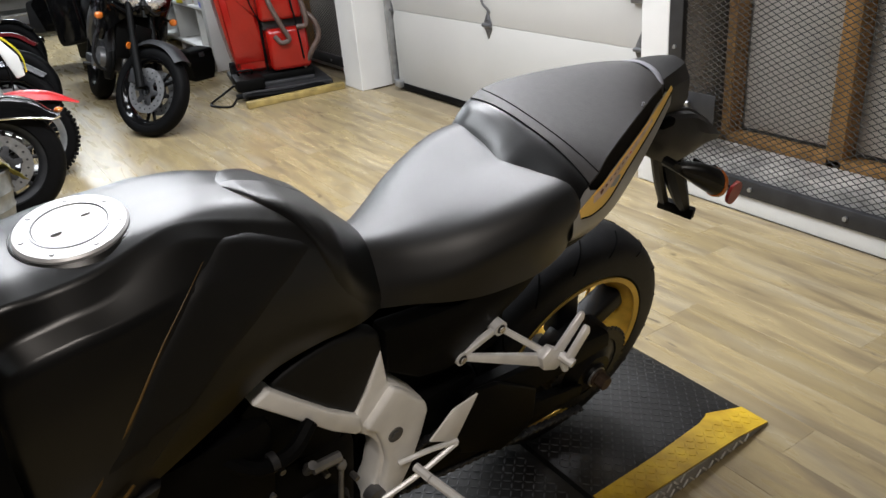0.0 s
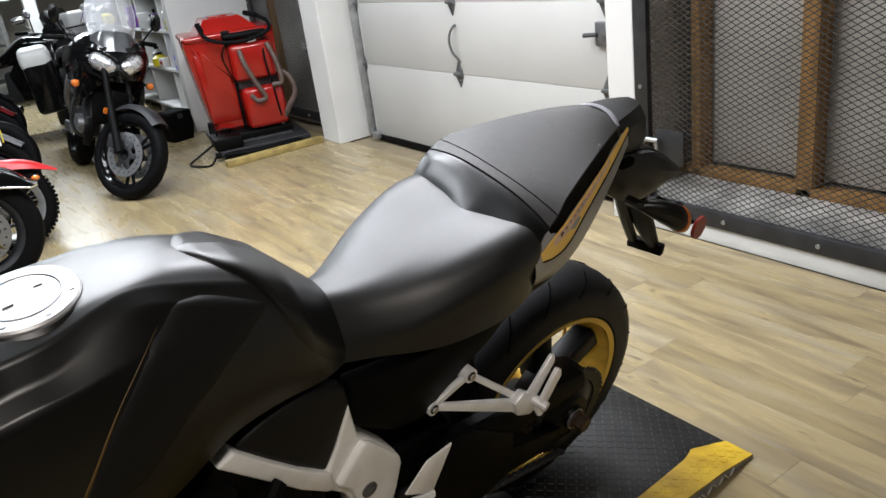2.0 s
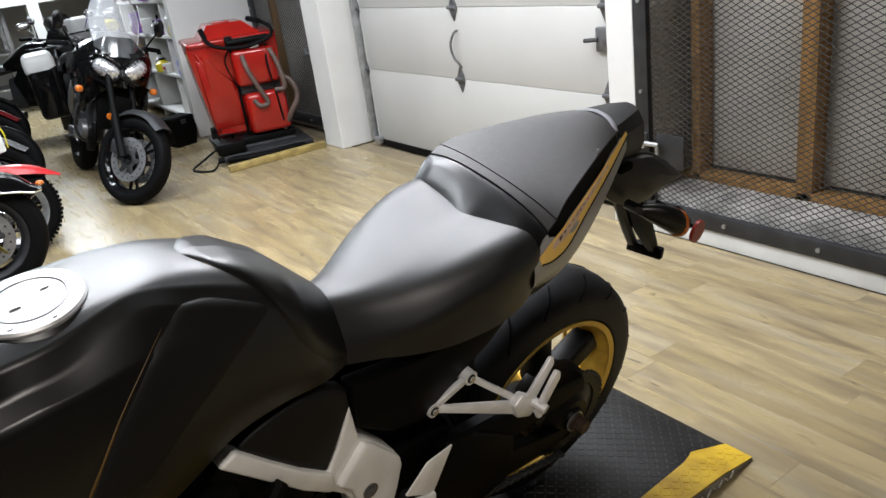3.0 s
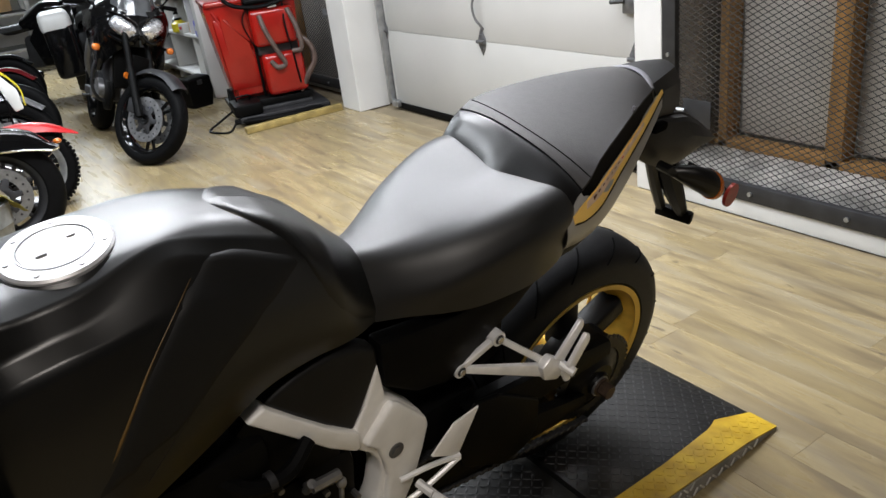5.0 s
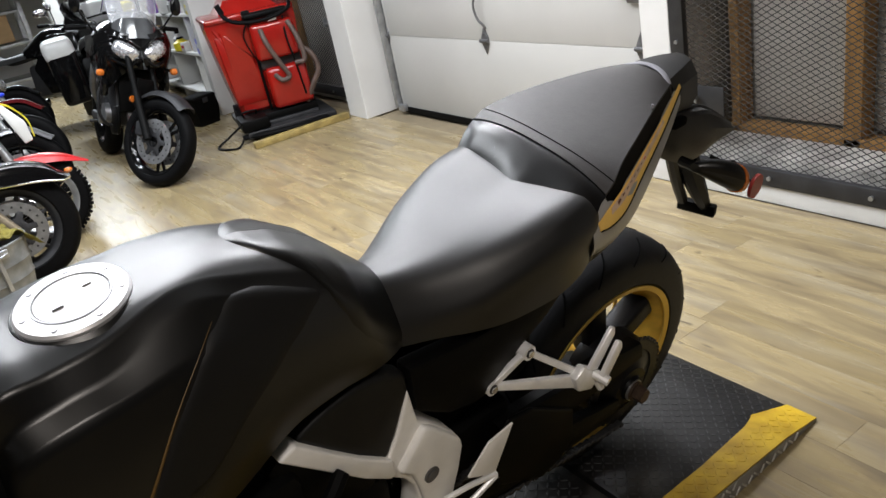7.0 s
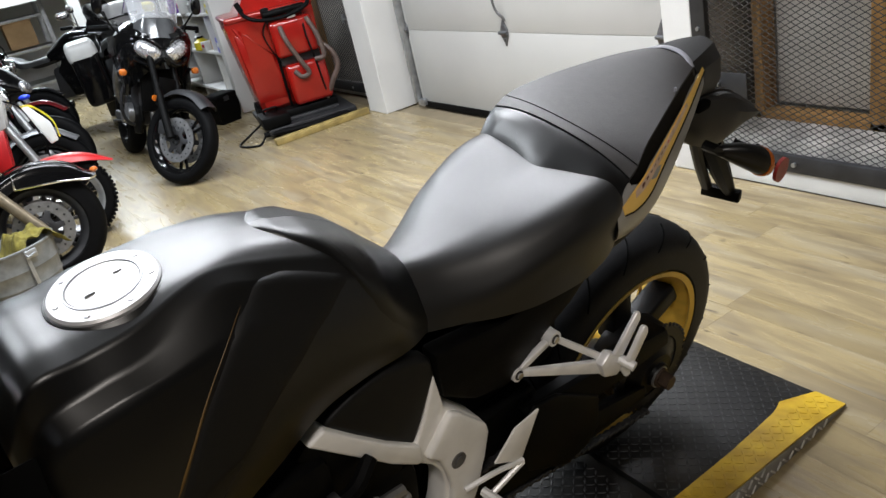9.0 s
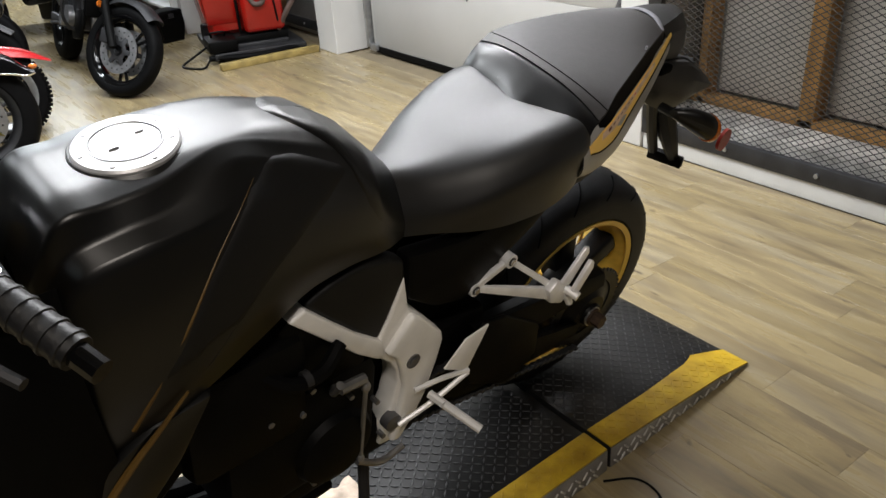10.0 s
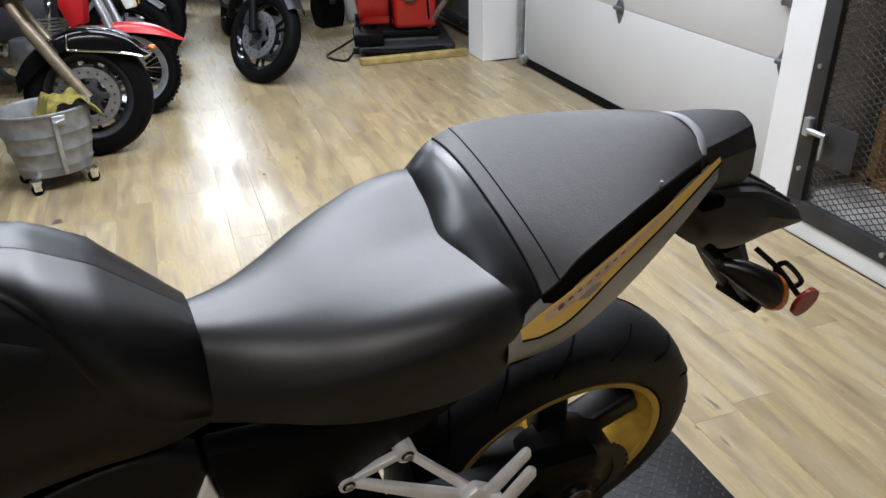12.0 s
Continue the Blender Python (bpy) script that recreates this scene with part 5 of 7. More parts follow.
def adventure_bike(m):
    """Black tall road bike with twin lamps and a screen; front towards -y."""
    b = thing("motorcycle", m, "black tall touring motorcycle with twin headlamps and screen", "motorcycle", "parked motorcycles")
    st = steer(33, -1.25, 0.98)
    wheel(b, 0, 0.32, 0.32, 0.15, 0.22, M_GLOSSBLACK, 3, label="black cast wheel", disc_r=0.12)
    wheel(b, -1.56, 0.305, 0.305, 0.115, 0.240, M_GLOSSBLACK, 3, label="black cast wheel", disc_side=0, disc_r=0.155, m=st)
    for s in (1, -1):
        part("fork_leg", turn(join(tube([(s * 0.10, -1.22, 0.98), (s * 0.10, -1.40, 0.60)], 0.022, 12, 1), tube([(s * 0.10, -1.39, 0.62), (s * 0.10, -1.55, 0.315)], 0.029, 12, 1)), st), M_PLASTIC, b, "black fork leg")
        part("brake_caliper", turn(box((s * 0.075, -1.45, 0.38), (0.04, 0.07, 0.10), 0.012), st), M_DARKSTEEL, b)
        part("fork_reflector", turn(disc(0.022, 0, 0.012, (0, 0, 0), "x", 16), st @ Matrix.Translation((s * 0.135, -1.41, 0.57)) @ Matrix.Rotation(radians(90), 4, "Z")), M_AMBER, b, "amber fork reflector")
    part("front_fender", turn(thicken(loft([[(u, -1.56 + (0.345 - d) * math.sin(a), 0.315 + (0.345 - d) * math.cos(a)) for u, d in ((0, 0), (0.045, 0.006), (0.075, 0.04))] for a in (-0.75, -0.3, 0.2, 0.75)], 5, 4, True, False), 0.004), st), M_DARKSTEEL, b, "dark grey front mudguard")
    part("fork_shield", turn(box((0.0, -1.36, 0.62), (0.15, 0.03, 0.20), 0.01), st), M_PLASTIC, b)
    nose = part("fairing", loft([
        [(0, -0.96, 1.12), (0.15, -0.96, 1.10), (0.25, -0.96, 1.00), (0.27, -0.95, 0.86), (0.22, -0.95, 0.60)],
        [(0, -1.12, 1.10), (0.15, -1.12, 1.085), (0.235, -1.11, 1.0), (0.255, -1.10, 0.86), (0.19, -1.10, 0.64)],
        [(0, -1.24, 1.04), (0.12, -1.235, 1.03), (0.205, -1.215, 0.975), (0.22, -1.20, 0.86), (0.13, -1.20, 0.72)],
        [(0, -1.32, 0.96), (0.08, -1.31, 0.955), (0.15, -1.29, 0.93), (0.155, -1.27, 0.86), (0.08, -1.26, 0.77)],
        [(0, -1.37, 0.86), (0.03, -1.365, 0.86), (0.06, -1.355, 0.85), (0.05, -1.34, 0.82), (0.02, -1.33, 0.80)]], 5, 5), M_GLOSSBLACK, b, "gloss black front fairing")
    for s in (1, -1):
        part("headlamp", turn(ball((0, 0, 0), (0.195, 0.13, 0.115), 26, 0.72), Matrix.Translation((s * 0.088, -1.29, 0.905)) @ Matrix.Rotation(radians(s * 24), 4, "Z") @ Matrix.Rotation(radians(-s * 30), 4, "Y")), M_LENS, nose, "clear faceted headlamp")
        part("lamp_brow", tube([(s * 0.012, -1.345, 0.925), (s * 0.09, -1.325, 0.985), (s * 0.185, -1.24, 1.005)], 0.011, 8), M_GLOSSBLACK, nose)
        part("lamp_chin", tube([(s * 0.015, -1.355, 0.86), (s * 0.09, -1.335, 0.808), (s * 0.18, -1.25, 0.85)], 0.012, 8), M_GLOSSBLACK, nose)
        part("indicator_lens", ball((0, 0, 0), (0.055, 0.04, 0.05), 16, 0.8), M_AMBER, part("indicator", tube([(s * 0.20, -1.14, 0.77), (s * 0.245, -1.18, 0.76)], 0.011, 8), M_PLASTIC, b, "black indicator stalk"), "amber lens").location = (s * 0.252, -1.19, 0.757)
        part("side_fairing", slab([(-1.12, 0.80), (-1.02, 1.0), (-0.90, 0.98), (-0.88, 0.86), (-0.98, 0.70), (-1.08, 0.58), (-1.14, 0.66)], s * 0.19, s * 0.235, "x", 0.014), M_GLOSSBLACK, b, "gloss black side fairing")
        # bright metal panel carries the glossy reflections of the black side
        part("trim_panel", slab([(-0.88, 0.96), (-0.70, 0.92), (-0.62, 0.80), (-0.72, 0.62), (-0.80, 0.70), (-0.82, 0.84)], s * 0.17, s * 0.205, "x", 0.012), M_STEEL, b, "bright side trim, standing in for glossy reflections")
        part("mirror", join(tube([(s * 0.24, -0.96, 1.04), (s * 0.29, -0.99, 1.12), (s * 0.33, -1.0, 1.18)], 0.007, 8), ball((s * 0.345, -1.0, 1.215), (0.075, 0.035, 0.13), 18, 0.8)), M_GLOSSBLACK, b, "black stalk mirror")
        part("grip", tube([(s * 0.26, -0.90, 1.06), (s * 0.39, -0.85, 1.05)], 0.017, 10), M_RUBBER, b)
        part("foot_peg", tube([(s * 0.14, -0.62, 0.36), (s * 0.25, -0.62, 0.36)], 0.011, 8), M_DARKSTEEL, b)
        part("cowl_wing", loft([[(s * 0.06, -1.285, 1.02), (s * 0.15, -1.25, 1.03), (s * 0.235, -1.14, 1.02), (s * 0.275, -1.00, 0.99)], [(s * 0.08, -1.295, 0.985), (s * 0.17, -1.262, 0.985), (s * 0.255, -1.14, 0.96), (s * 0.295, -0.98, 0.92)], [(s * 0.12, -1.275, 0.955), (s * 0.19, -1.24, 0.93), (s * 0.262, -1.12, 0.89), (s * 0.29, -0.98, 0.84)]], 4, 4, False, False), M_GLOSSBLACK, b, "gloss black fairing wing")
        # another bright piece, added for the silver highlights on this side
        part("frame_beam", tube([(s * 0.20, -1.00, 0.90), (s * 0.225, -0.90, 0.78), (s * 0.215, -0.74, 0.62), (s * 0.17, -0.62, 0.50)], 0.030, 10, 5, [0.022, 0.034, 0.034, 0.026]), M_DISC, b, "bright frame beam, standing in for glossy reflections")
        part("engine_case", join(disc(0.075, s * 0.15, s * 0.19, (0, -0.86, 0.44), "x", 24), disc(0.05, s * 0.15, s * 0.20, (0, -0.70, 0.40), "x", 20)), M_DISC, b, "bright engine case")
        part("lower_cowl", slab([(-1.12, 0.52), (-0.98, 0.50), (-0.80, 0.38), (-0.86, 0.28), (-1.04, 0.30), (-1.12, 0.40)], s * 0.12, s * 0.150, "x", 0.014), M_PLASTIC, b)
        part("crash_bar", tube([(s * 0.10, -1.02, 0.72), (s * 0.22, -1.03, 0.66), (s * 0.25, -1.0, 0.50), (s * 0.20, -0.95, 0.38), (s * 0.08, -0.90, 0.34)], 0.012, 8), M_DARKSTEEL, b)
    part("handlebar", tube([(-0.26, -0.90, 1.06), (-0.1, -1.0, 1.04), (0.1, -1.0, 1.04), (0.26, -0.90, 1.06)], 0.011, 8), M_DARKSTEEL, b)
    part("screen_cowl", thicken(loft([[(0, -1.30, 0.995), (0.07, -1.29, 0.99), (0.13, -1.25, 0.98)], [(0, -1.25, 1.09), (0.09, -1.23, 1.085), (0.15, -1.18, 1.06)], [(0, -1.20, 1.17), (0.07, -1.19, 1.165), (0.12, -1.15, 1.14)]], 5, 5, True, False), 0.004), M_SMOKE, b, "smoked screen base")
    # pale tube puts the bright loop of reflection on the screen's rim
    part("screen_edge", tube([(0.15, -1.17, 1.09), (0.17, -1.11, 1.23), (0.14, -1.06, 1.36), (0.09, -1.10, 1.40), (0, -1.12, 1.41), (-0.09, -1.10, 1.40), (-0.14, -1.06, 1.36), (-0.17, -1.11, 1.23), (-0.15, -1.17, 1.09)], 0.004, 6, 4), M_PIPE, b, "pale edge of the screen, standing in for its bright reflection")
    part("windscreen", thicken(loft([[(0, -1.235, 1.13), (0.09, -1.215, 1.125), (0.15, -1.17, 1.09)], [(0, -1.18, 1.28), (0.11, -1.16, 1.27), (0.17, -1.11, 1.23)], [(0, -1.12, 1.41), (0.09, -1.10, 1.40), (0.14, -1.06, 1.36)]], 5, 5, True, False), 0.003), M_CLEAR, b, "clear tall windscreen")
    part("fuel_tank", loft([[(0, -1.02, 1.05), (0.10, -1.02, 1.03), (0.17, -1.02, 0.93), (0.14, -1.02, 0.78)], [(0, -0.85, 1.07), (0.11, -0.85, 1.04), (0.18, -0.85, 0.94), (0.14, -0.85, 0.80)], [(0, -0.66, 0.95), (0.07, -0.66, 0.93), (0.11, -0.66, 0.88), (0.10, -0.66, 0.80)]], 5, 4), M_GLOSSBLACK, b, "gloss black fuel tank")
    part("seat", loft([[(0, -0.70, 0.90), (0.09, -0.70, 0.88), (0.13, -0.70, 0.82)], [(0, -0.45, 0.87), (0.13, -0.45, 0.86), (0.16, -0.45, 0.80)], [(0, -0.30, 0.92), (0.13, -0.30, 0.91), (0.15, -0.30, 0.84)], [(0, 0.06, 0.92), (0.10, 0.06, 0.91), (0.12, 0.06, 0.86)]], 5, 4), M_PLASTIC, b)
    part("engine", join(box((0, -0.84, 0.52), (0.28, 0.36, 0.34), 0.05), disc(0.10, 0.13, 0.17, (0, -0.76, 0.46), "x", 24), disc(0.10, -0.17, -0.13, (0, -0.76, 0.46), "x", 24)), M_DARKSTEEL, b)
    part("radiator", box((0, -1.12, 0.62), (0.26, 0.05, 0.30), 0.015), M_PLASTIC, b)
    for s in (1, -1):
        part("exhaust_header", tube([(s * 0.05, -1.02, 0.56), (s * 0.06, -1.10, 0.46), (s * 0.05, -1.06, 0.34), (s * 0.04, -0.90, 0.28)], 0.020, 10, 5), M_DISC, b, "bright exhaust header")
    part("exhaust", tube([(0.12, -0.95, 0.35), (0.14, -0.5, 0.30), (0.17, -0.15, 0.42), (0.18, 0.20, 0.52)], 0.045, 14, 5, [0.02, 0.022, 0.045, 0.055, 0.055]), M_PLASTIC, b)
    part("swingarm", join(box((0.10, -0.28, 0.34), (0.04, 0.60, 0.07), 0.012), box((-0.10, -0.28, 0.34), (0.04, 0.60, 0.07), 0.012), box((0, -0.5, 0.36), (0.22, 0.08, 0.1), 0.02)), M_DARKSTEEL, b)
    part("side_stand", tube([(0.10, -0.75, 0.32), (0.24, -0.78, 0.09)], 0.012, 8), M_DARKSTEEL, b)
    return b


def cruiser(m):
    """Heavy black cruiser with a deep front fender and chrome."""
    b = thing("motorcycle", m, "heavy black cruiser with alloy fork and deep front fender", "motorcycle", "parked motorcycles")
    fy, r = -1.65, 0.31
    wheel(b, fy, r, r, 0.14, 0.215, M_DARKSTEEL, 7, label="cast wheel with brake disc", disc_side=0, disc_r=0.15)
    wheel(b, 0, 0.32, 0.32, 0.16, 0.21, M_GLOSSBLACK, 7, label="cast wheel", disc_r=0.14)
    for s in (1, -1):
        part("rim_ring", lathe([(0.222, s * 0.052), (0.230, s * 0.060), (0.234, s * 0.052)], (0, fy, r), "x", 48), M_CHROME, b, "bright wheel rim edge")
    FEN = [(-1.985, 0.512, 0.495), (-1.945, 0.540, 0.487), (-1.89, 0.597, 0.503), (-1.80, 0.638, 0.522), (-1.70, 0.655, 0.535), (-1.60, 0.642, 0.548), (-1.50, 0.60, 0.50), (-1.40, 0.53, 0.42), (-1.34, 0.45, 0.36)]
    fen = part("front_fender", thicken(loft([[(0, y, t), (0.05, y, t - 0.006), (0.085, y, t * 0.8 + q * 0.2), (0.098, y, q)] for y, t, q in FEN], 4, 4, True, False), 0.004), M_GLOSSBLACK, b, "gloss black front fender")
    part("fender_nose", box((0, -1.965, 0.502), (0.15, 0.05, 0.022), 0.009, 3), M_CHROME, fen, "chrome fender tip")
    for s in (1, -1):
        part("fender_trim", tube([(s * 0.102, y, q) for y, t, q in FEN[:6]], 0.006, 6), M_CHROME, fen, "chrome trim bead")
        part("fender_bracket", tube([(s * 0.102, -1.60, 0.548), (s * 0.104, -1.605, 0.58), (s * 0.09, -1.61, 0.622)], 0.006, 6), M_CHROME, fen)
        part("fork_leg", join(tube([(s * 0.125, -1.26, 1.05), (s * 0.125, -1.45, 0.66)], 0.024, 12, 1), tube([(s * 0.125, -1.44, 0.68), (s * 0.125, fy, r)], 0.031, 12, 1)), M_FORK, b, "warm alloy fork leg")
        pl = part("passing_lamp", ball((s * 0.125, -1.58, 0.90), (0.115, 0.12, 0.125), 20), M_CHROME, b, "chrome passing lamp")
        part("lamp_lens", ball((s * 0.125, -1.62, 0.90), (0.10, 0.06, 0.11), 18), M_LENS, pl)
        part("grip", tube([(s * 0.32, -0.98, 1.10), (s * 0.45, -0.92, 1.08)], 0.019, 10), M_RUBBER, b)
        part("engine_guard", tube([(s * 0.08, -1.12, 0.72), (s * 0.33, -1.10, 0.62), (s * 0.35, -1.08, 0.40), (s * 0.08, -1.05, 0.28)], 0.016, 8), M_DARKSTEEL, b, "dark engine guard")
        part("exhaust", tube([(s * 0.12, -0.9, 0.35), (s * 0.20, -0.4, 0.28), (s * 0.22, 0.25, 0.28)], 0.045, 12), M_CHROME, b)
        part("leg_shield", loft([[(s * 0.10, -1.16, 0.86), (s * 0.22, -1.20, 0.84), (s * 0.34, -1.16, 0.78)], [(s * 0.10, -1.20, 0.60), (s * 0.24, -1.24, 0.58), (s * 0.36, -1.18, 0.56)], [(s * 0.10, -1.14, 0.34), (s * 0.22, -1.17, 0.34), (s * 0.32, -1.12, 0.36)]], 4, 4, False, False), M_PLASTIC, b, "black leg shield")
        part("saddle_bag", box((s * 0.27, -0.02, 0.58), (0.17, 0.50, 0.30), 0.05, 3), M_GLOSSBLACK, b)
        part("cylinder", turn(join(*[disc(0.075, 0.0 + 0.018 * k, 0.010 + 0.018 * k, (0, 0, 0), "z", 20) for k in range(9)]), Matrix.Translation((0, -0.78 - s * 0.02 * 5, 0.52)) @ Matrix.Rotation(radians(s * 22), 4, "X")), M_DARKSTEEL, b)
    part("fender_lamp", ball((0, -1.992, 0.522), (0.07, 0.045, 0.03), 14), M_AMBER, fen)
    bat = part("fairing", loft([[(0, -1.20, 1.30), (0.15, -1.20, 1.28), (0.30, -1.18, 1.16), (0.33, -1.16, 0.95), (0.24, -1.16, 0.74)], [(0, -1.42, 1.22), (0.14, -1.41, 1.20), (0.25, -1.39, 1.10), (0.27, -1.37, 0.94), (0.17, -1.37, 0.78)], [(0, -1.58, 1.06), (0.10, -1.57, 1.05), (0.17, -1.55, 1.01), (0.17, -1.54, 0.93), (0.10, -1.53, 0.84)], [(0, -1.66, 0.98), (0.04, -1.66, 0.975), (0.06, -1.65, 0.96), (0.06, -1.64, 0.93), (0.04, -1.63, 0.90)]], 5, 5), M_GLOSSBLACK, b, "gloss black fork fairing")
    for s in (1, -1):
        part("edge_trim", tube([(s * 0.305, -1.19, 1.165), (s * 0.255, -1.40, 1.10), (s * 0.172, -1.56, 1.015), (s * 0.06, -1.66, 0.965)], 0.009, 8), M_CHROME, bat, "chrome fairing edge")
    part("headlamp", ball((0, -1.62, 0.93), (0.16, 0.12, 0.14), 22), M_LENS, b, "round headlamp")
    part("handlebar", tube([(-0.32, -0.98, 1.10), (-0.12, -1.18, 1.12), (0.12, -1.18, 1.12), (0.32, -0.98, 1.10)], 0.013, 8), M_CHROME, b)
    part("fuel_tank", loft([[(0, -1.08, 0.92), (0.08, -1.08, 0.91), (0.13, -1.08, 0.82), (0.10, -1.08, 0.70)], [(0, -0.85, 0.96), (0.12, -0.85, 0.94), (0.18, -0.85, 0.82), (0.14, -0.85, 0.68)], [(0, -0.55, 0.84), (0.08, -0.55, 0.83), (0.12, -0.55, 0.76), (0.10, -0.55, 0.68)]], 5, 4), M_GLOSSBLACK, b, "gloss black tank")
    part("seat", loft([[(0, -0.58, 0.78), (0.11, -0.58, 0.76), (0.14, -0.58, 0.68)], [(0, -0.30, 0.74), (0.17, -0.30, 0.72), (0.19, -0.30, 0.64)], [(0, -0.05, 0.82), (0.14, -0.05, 0.80), (0.15, -0.05, 0.70)], [(0, 0.15, 0.84), (0.10, 0.15, 0.82), (0.11, 0.15, 0.72)]], 5, 4), M_VINYL, b)
    part("crankcase", join(box((0, -0.78, 0.38), (0.28, 0.50, 0.22), 0.06), disc(0.11, 0.14, 0.19, (0, -0.72, 0.38), "x", 24), disc(0.11, -0.19, -0.14, (0, -0.72, 0.38), "x", 24)), M_DARKSTEEL, b)
    part("rear_fender", thicken(loft([[(u, 0 + (0.38 - d) * math.sin(a), 0.32 + (0.38 - d) * math.cos(a)) for u, d in ((0, 0), (0.08, 0.008), (0.11, 0.06))] for a in (-0.7, 0, 0.8, 1.4)], 4, 4, True, False), 0.004), M_GLOSSBLACK, b)
    return b


def dirt_bike(m, body, fender_mat, r=0.25, label="small red dirt bike with white fork guards", wb=1.06):
    b = thing("dirt_bike", m, label, "motorcycle", "parked motorcycles")
    k = r / 0.25
    wheel(b, -wb * k, r, r, 0.075 * k, r * 0.76, M_STEEL, wire=True, knobby=True, label="spoked wheel", disc_r=0.07)
    wheel(b, 0, r * 0.96, r * 0.96, 0.09 * k, r * 0.7, M_STEEL, wire=True, knobby=True, label="spoked wheel")
    sc = Matrix.Diagonal((k, k, k, 1))
    P2 = lambda name, bm, mt, lab="": part(name, turn(bm, sc), mt, b, lab)
    P2("front_fender", turn(thicken(loft([[(0, -0.90, 0.56), (0.05, -0.90, 0.55), (0.07, -0.90, 0.52)], [(0, -1.06, 0.575), (0.05, -1.06, 0.56), (0.08, -1.06, 0.52)], [(0, -1.22, 0.545), (0.045, -1.22, 0.53), (0.07, -1.22, 0.495)], [(0, -1.36, 0.46), (0.02, -1.36, 0.457), (0.025, -1.36, 0.45)]], 5, 4, True, False), 0.004), pose(0, 0, -0.062)), fender_mat, "long plastic front fender")
    for s in (1, -1):
        P2("fork_leg", join(tube([(s * 0.07, -0.88, 0.82), (s * 0.07, -0.98, 0.52)], 0.018, 10, 1), tube([(s * 0.07, -0.97, 0.54), (s * 0.06, -wb, 0.25)], 0.021, 10, 1)), M_STEEL)
        P2("grip", tube([(s * 0.24, -0.78, 0.92), (s * 0.36, -0.74, 0.91)], 0.015, 8), M_RUBBER)
        P2("radiator_shroud", slab([(-0.90, 0.72), (-0.78, 0.70), (-0.76, 0.62), (-0.80, 0.50), (-0.87, 0.52)], s * 0.09, s * 0.12, "x", 0.01), body, "coloured shroud")
        P2("fork_guard", slab([(-1.02, 0.80), (-1.055, 0.80), (-1.13, 0.69), (-1.135, 0.585), (-1.09, 0.575)], s * 0.085, s * 0.10, "x", 0.008), M_WHITEP, "white plastic fork guard")
        P2("guard_edge", tube([(s * 0.102, -1.02, 0.81), (s * 0.104, -1.075, 0.795), (s * 0.104, -1.142, 0.70), (s * 0.102, -1.146, 0.60)], 0.0035, 6), M_YELLOW, "yellow and black guard edge")
        P2("tank_wing", slab([(-0.96, 0.90), (-0.86, 0.92), (-0.78, 0.80), (-0.82, 0.70), (-0.92, 0.72)], s * 0.09, s * 0.12, "x", 0.012), M_GREY, "grey tank wing")
        P2("side_panel", slab([(-0.42, 0.62), (-0.10, 0.66), (-0.14, 0.54), (-0.34, 0.46)], s * 0.08, s * 0.10, "x", 0.01), M_WHITEP)
        P2("lever", tube([(s * 0.20, -0.82, 0.92), (s * 0.33, -0.80, 0.905)], 0.005, 6), M_ALU)
    P2("handlebar", tube([(-0.26, -0.78, 0.92), (-0.12, -0.83, 0.86), (0.12, -0.83, 0.86), (0.26, -0.78, 0.92)], 0.011, 8), M_BLUE if body is M_BLUE else M_DARKSTEEL)
    P2("cable", tube([(0.03, -0.93, 0.88), (0.05, -1.02, 0.80), (0.06, -1.06, 0.60), (0.07, -1.04, 0.40)], 0.005, 6), M_RUBBER)
    P2("fuel_tank", loft([[(0, -0.80, 0.80), (0.06, -0.80, 0.78), (0.08, -0.80, 0.70)], [(0, -0.66, 0.78), (0.08, -0.66, 0.76), (0.10, -0.66, 0.68)], [(0, -0.52, 0.70), (0.05, -0.52, 0.69), (0.06, -0.52, 0.64)]], 4, 4), M_PLASTIC)
    P2("seat", loft([[(0, -0.60, 0.74), (0.05, -0.60, 0.73), (0.07, -0.60, 0.68)], [(0, -0.30, 0.71), (0.07, -0.30, 0.70), (0.08, -0.30, 0.65)], [(0, 0.06, 0.75), (0.06, 0.06, 0.74), (0.07, 0.06, 0.70)]], 4, 4), M_VINYL)
    P2("rear_fender", thicken(loft([[(0, -0.05, 0.70), (0.07, -0.05, 0.69), (0.09, -0.05, 0.65)], [(0, 0.15, 0.72), (0.06, 0.15, 0.71), (0.08, 0.15, 0.68)], [(0, 0.34, 0.76), (0.03, 0.34, 0.755), (0.04, 0.34, 0.74)]], 4, 3, True, False), 0.004), fender_mat)
    P2("engine", join(box((0, -0.60, 0.38), (0.16, 0.26, 0.18), 0.03), disc(0.07, 0.07, 0.11, (0, -0.56, 0.36), "x", 20), *[box((0, -0.68, 0.48 + 0.018 * i), (0.11, 0.11, 0.009), 0.002, 1) for i in range(5)]), M_STEEL)
    P2("frame_tube", join(tube([(0, -0.88, 0.78), (0, -0.80, 0.45), (0, -0.72, 0.28), (0, -0.42, 0.27), (0, -0.36, 0.60), (0, -0.88, 0.76)], 0.016, 8), box((0, -0.18, 0.27), (0.12, 0.42, 0.04), 0.012)), M_DARKSTEEL)
    P2("side_stand", tube([(0.07, -0.48, 0.28), (0.17, -0.50, 0.04)], 0.009, 6), M_DARKSTEEL)
    return b


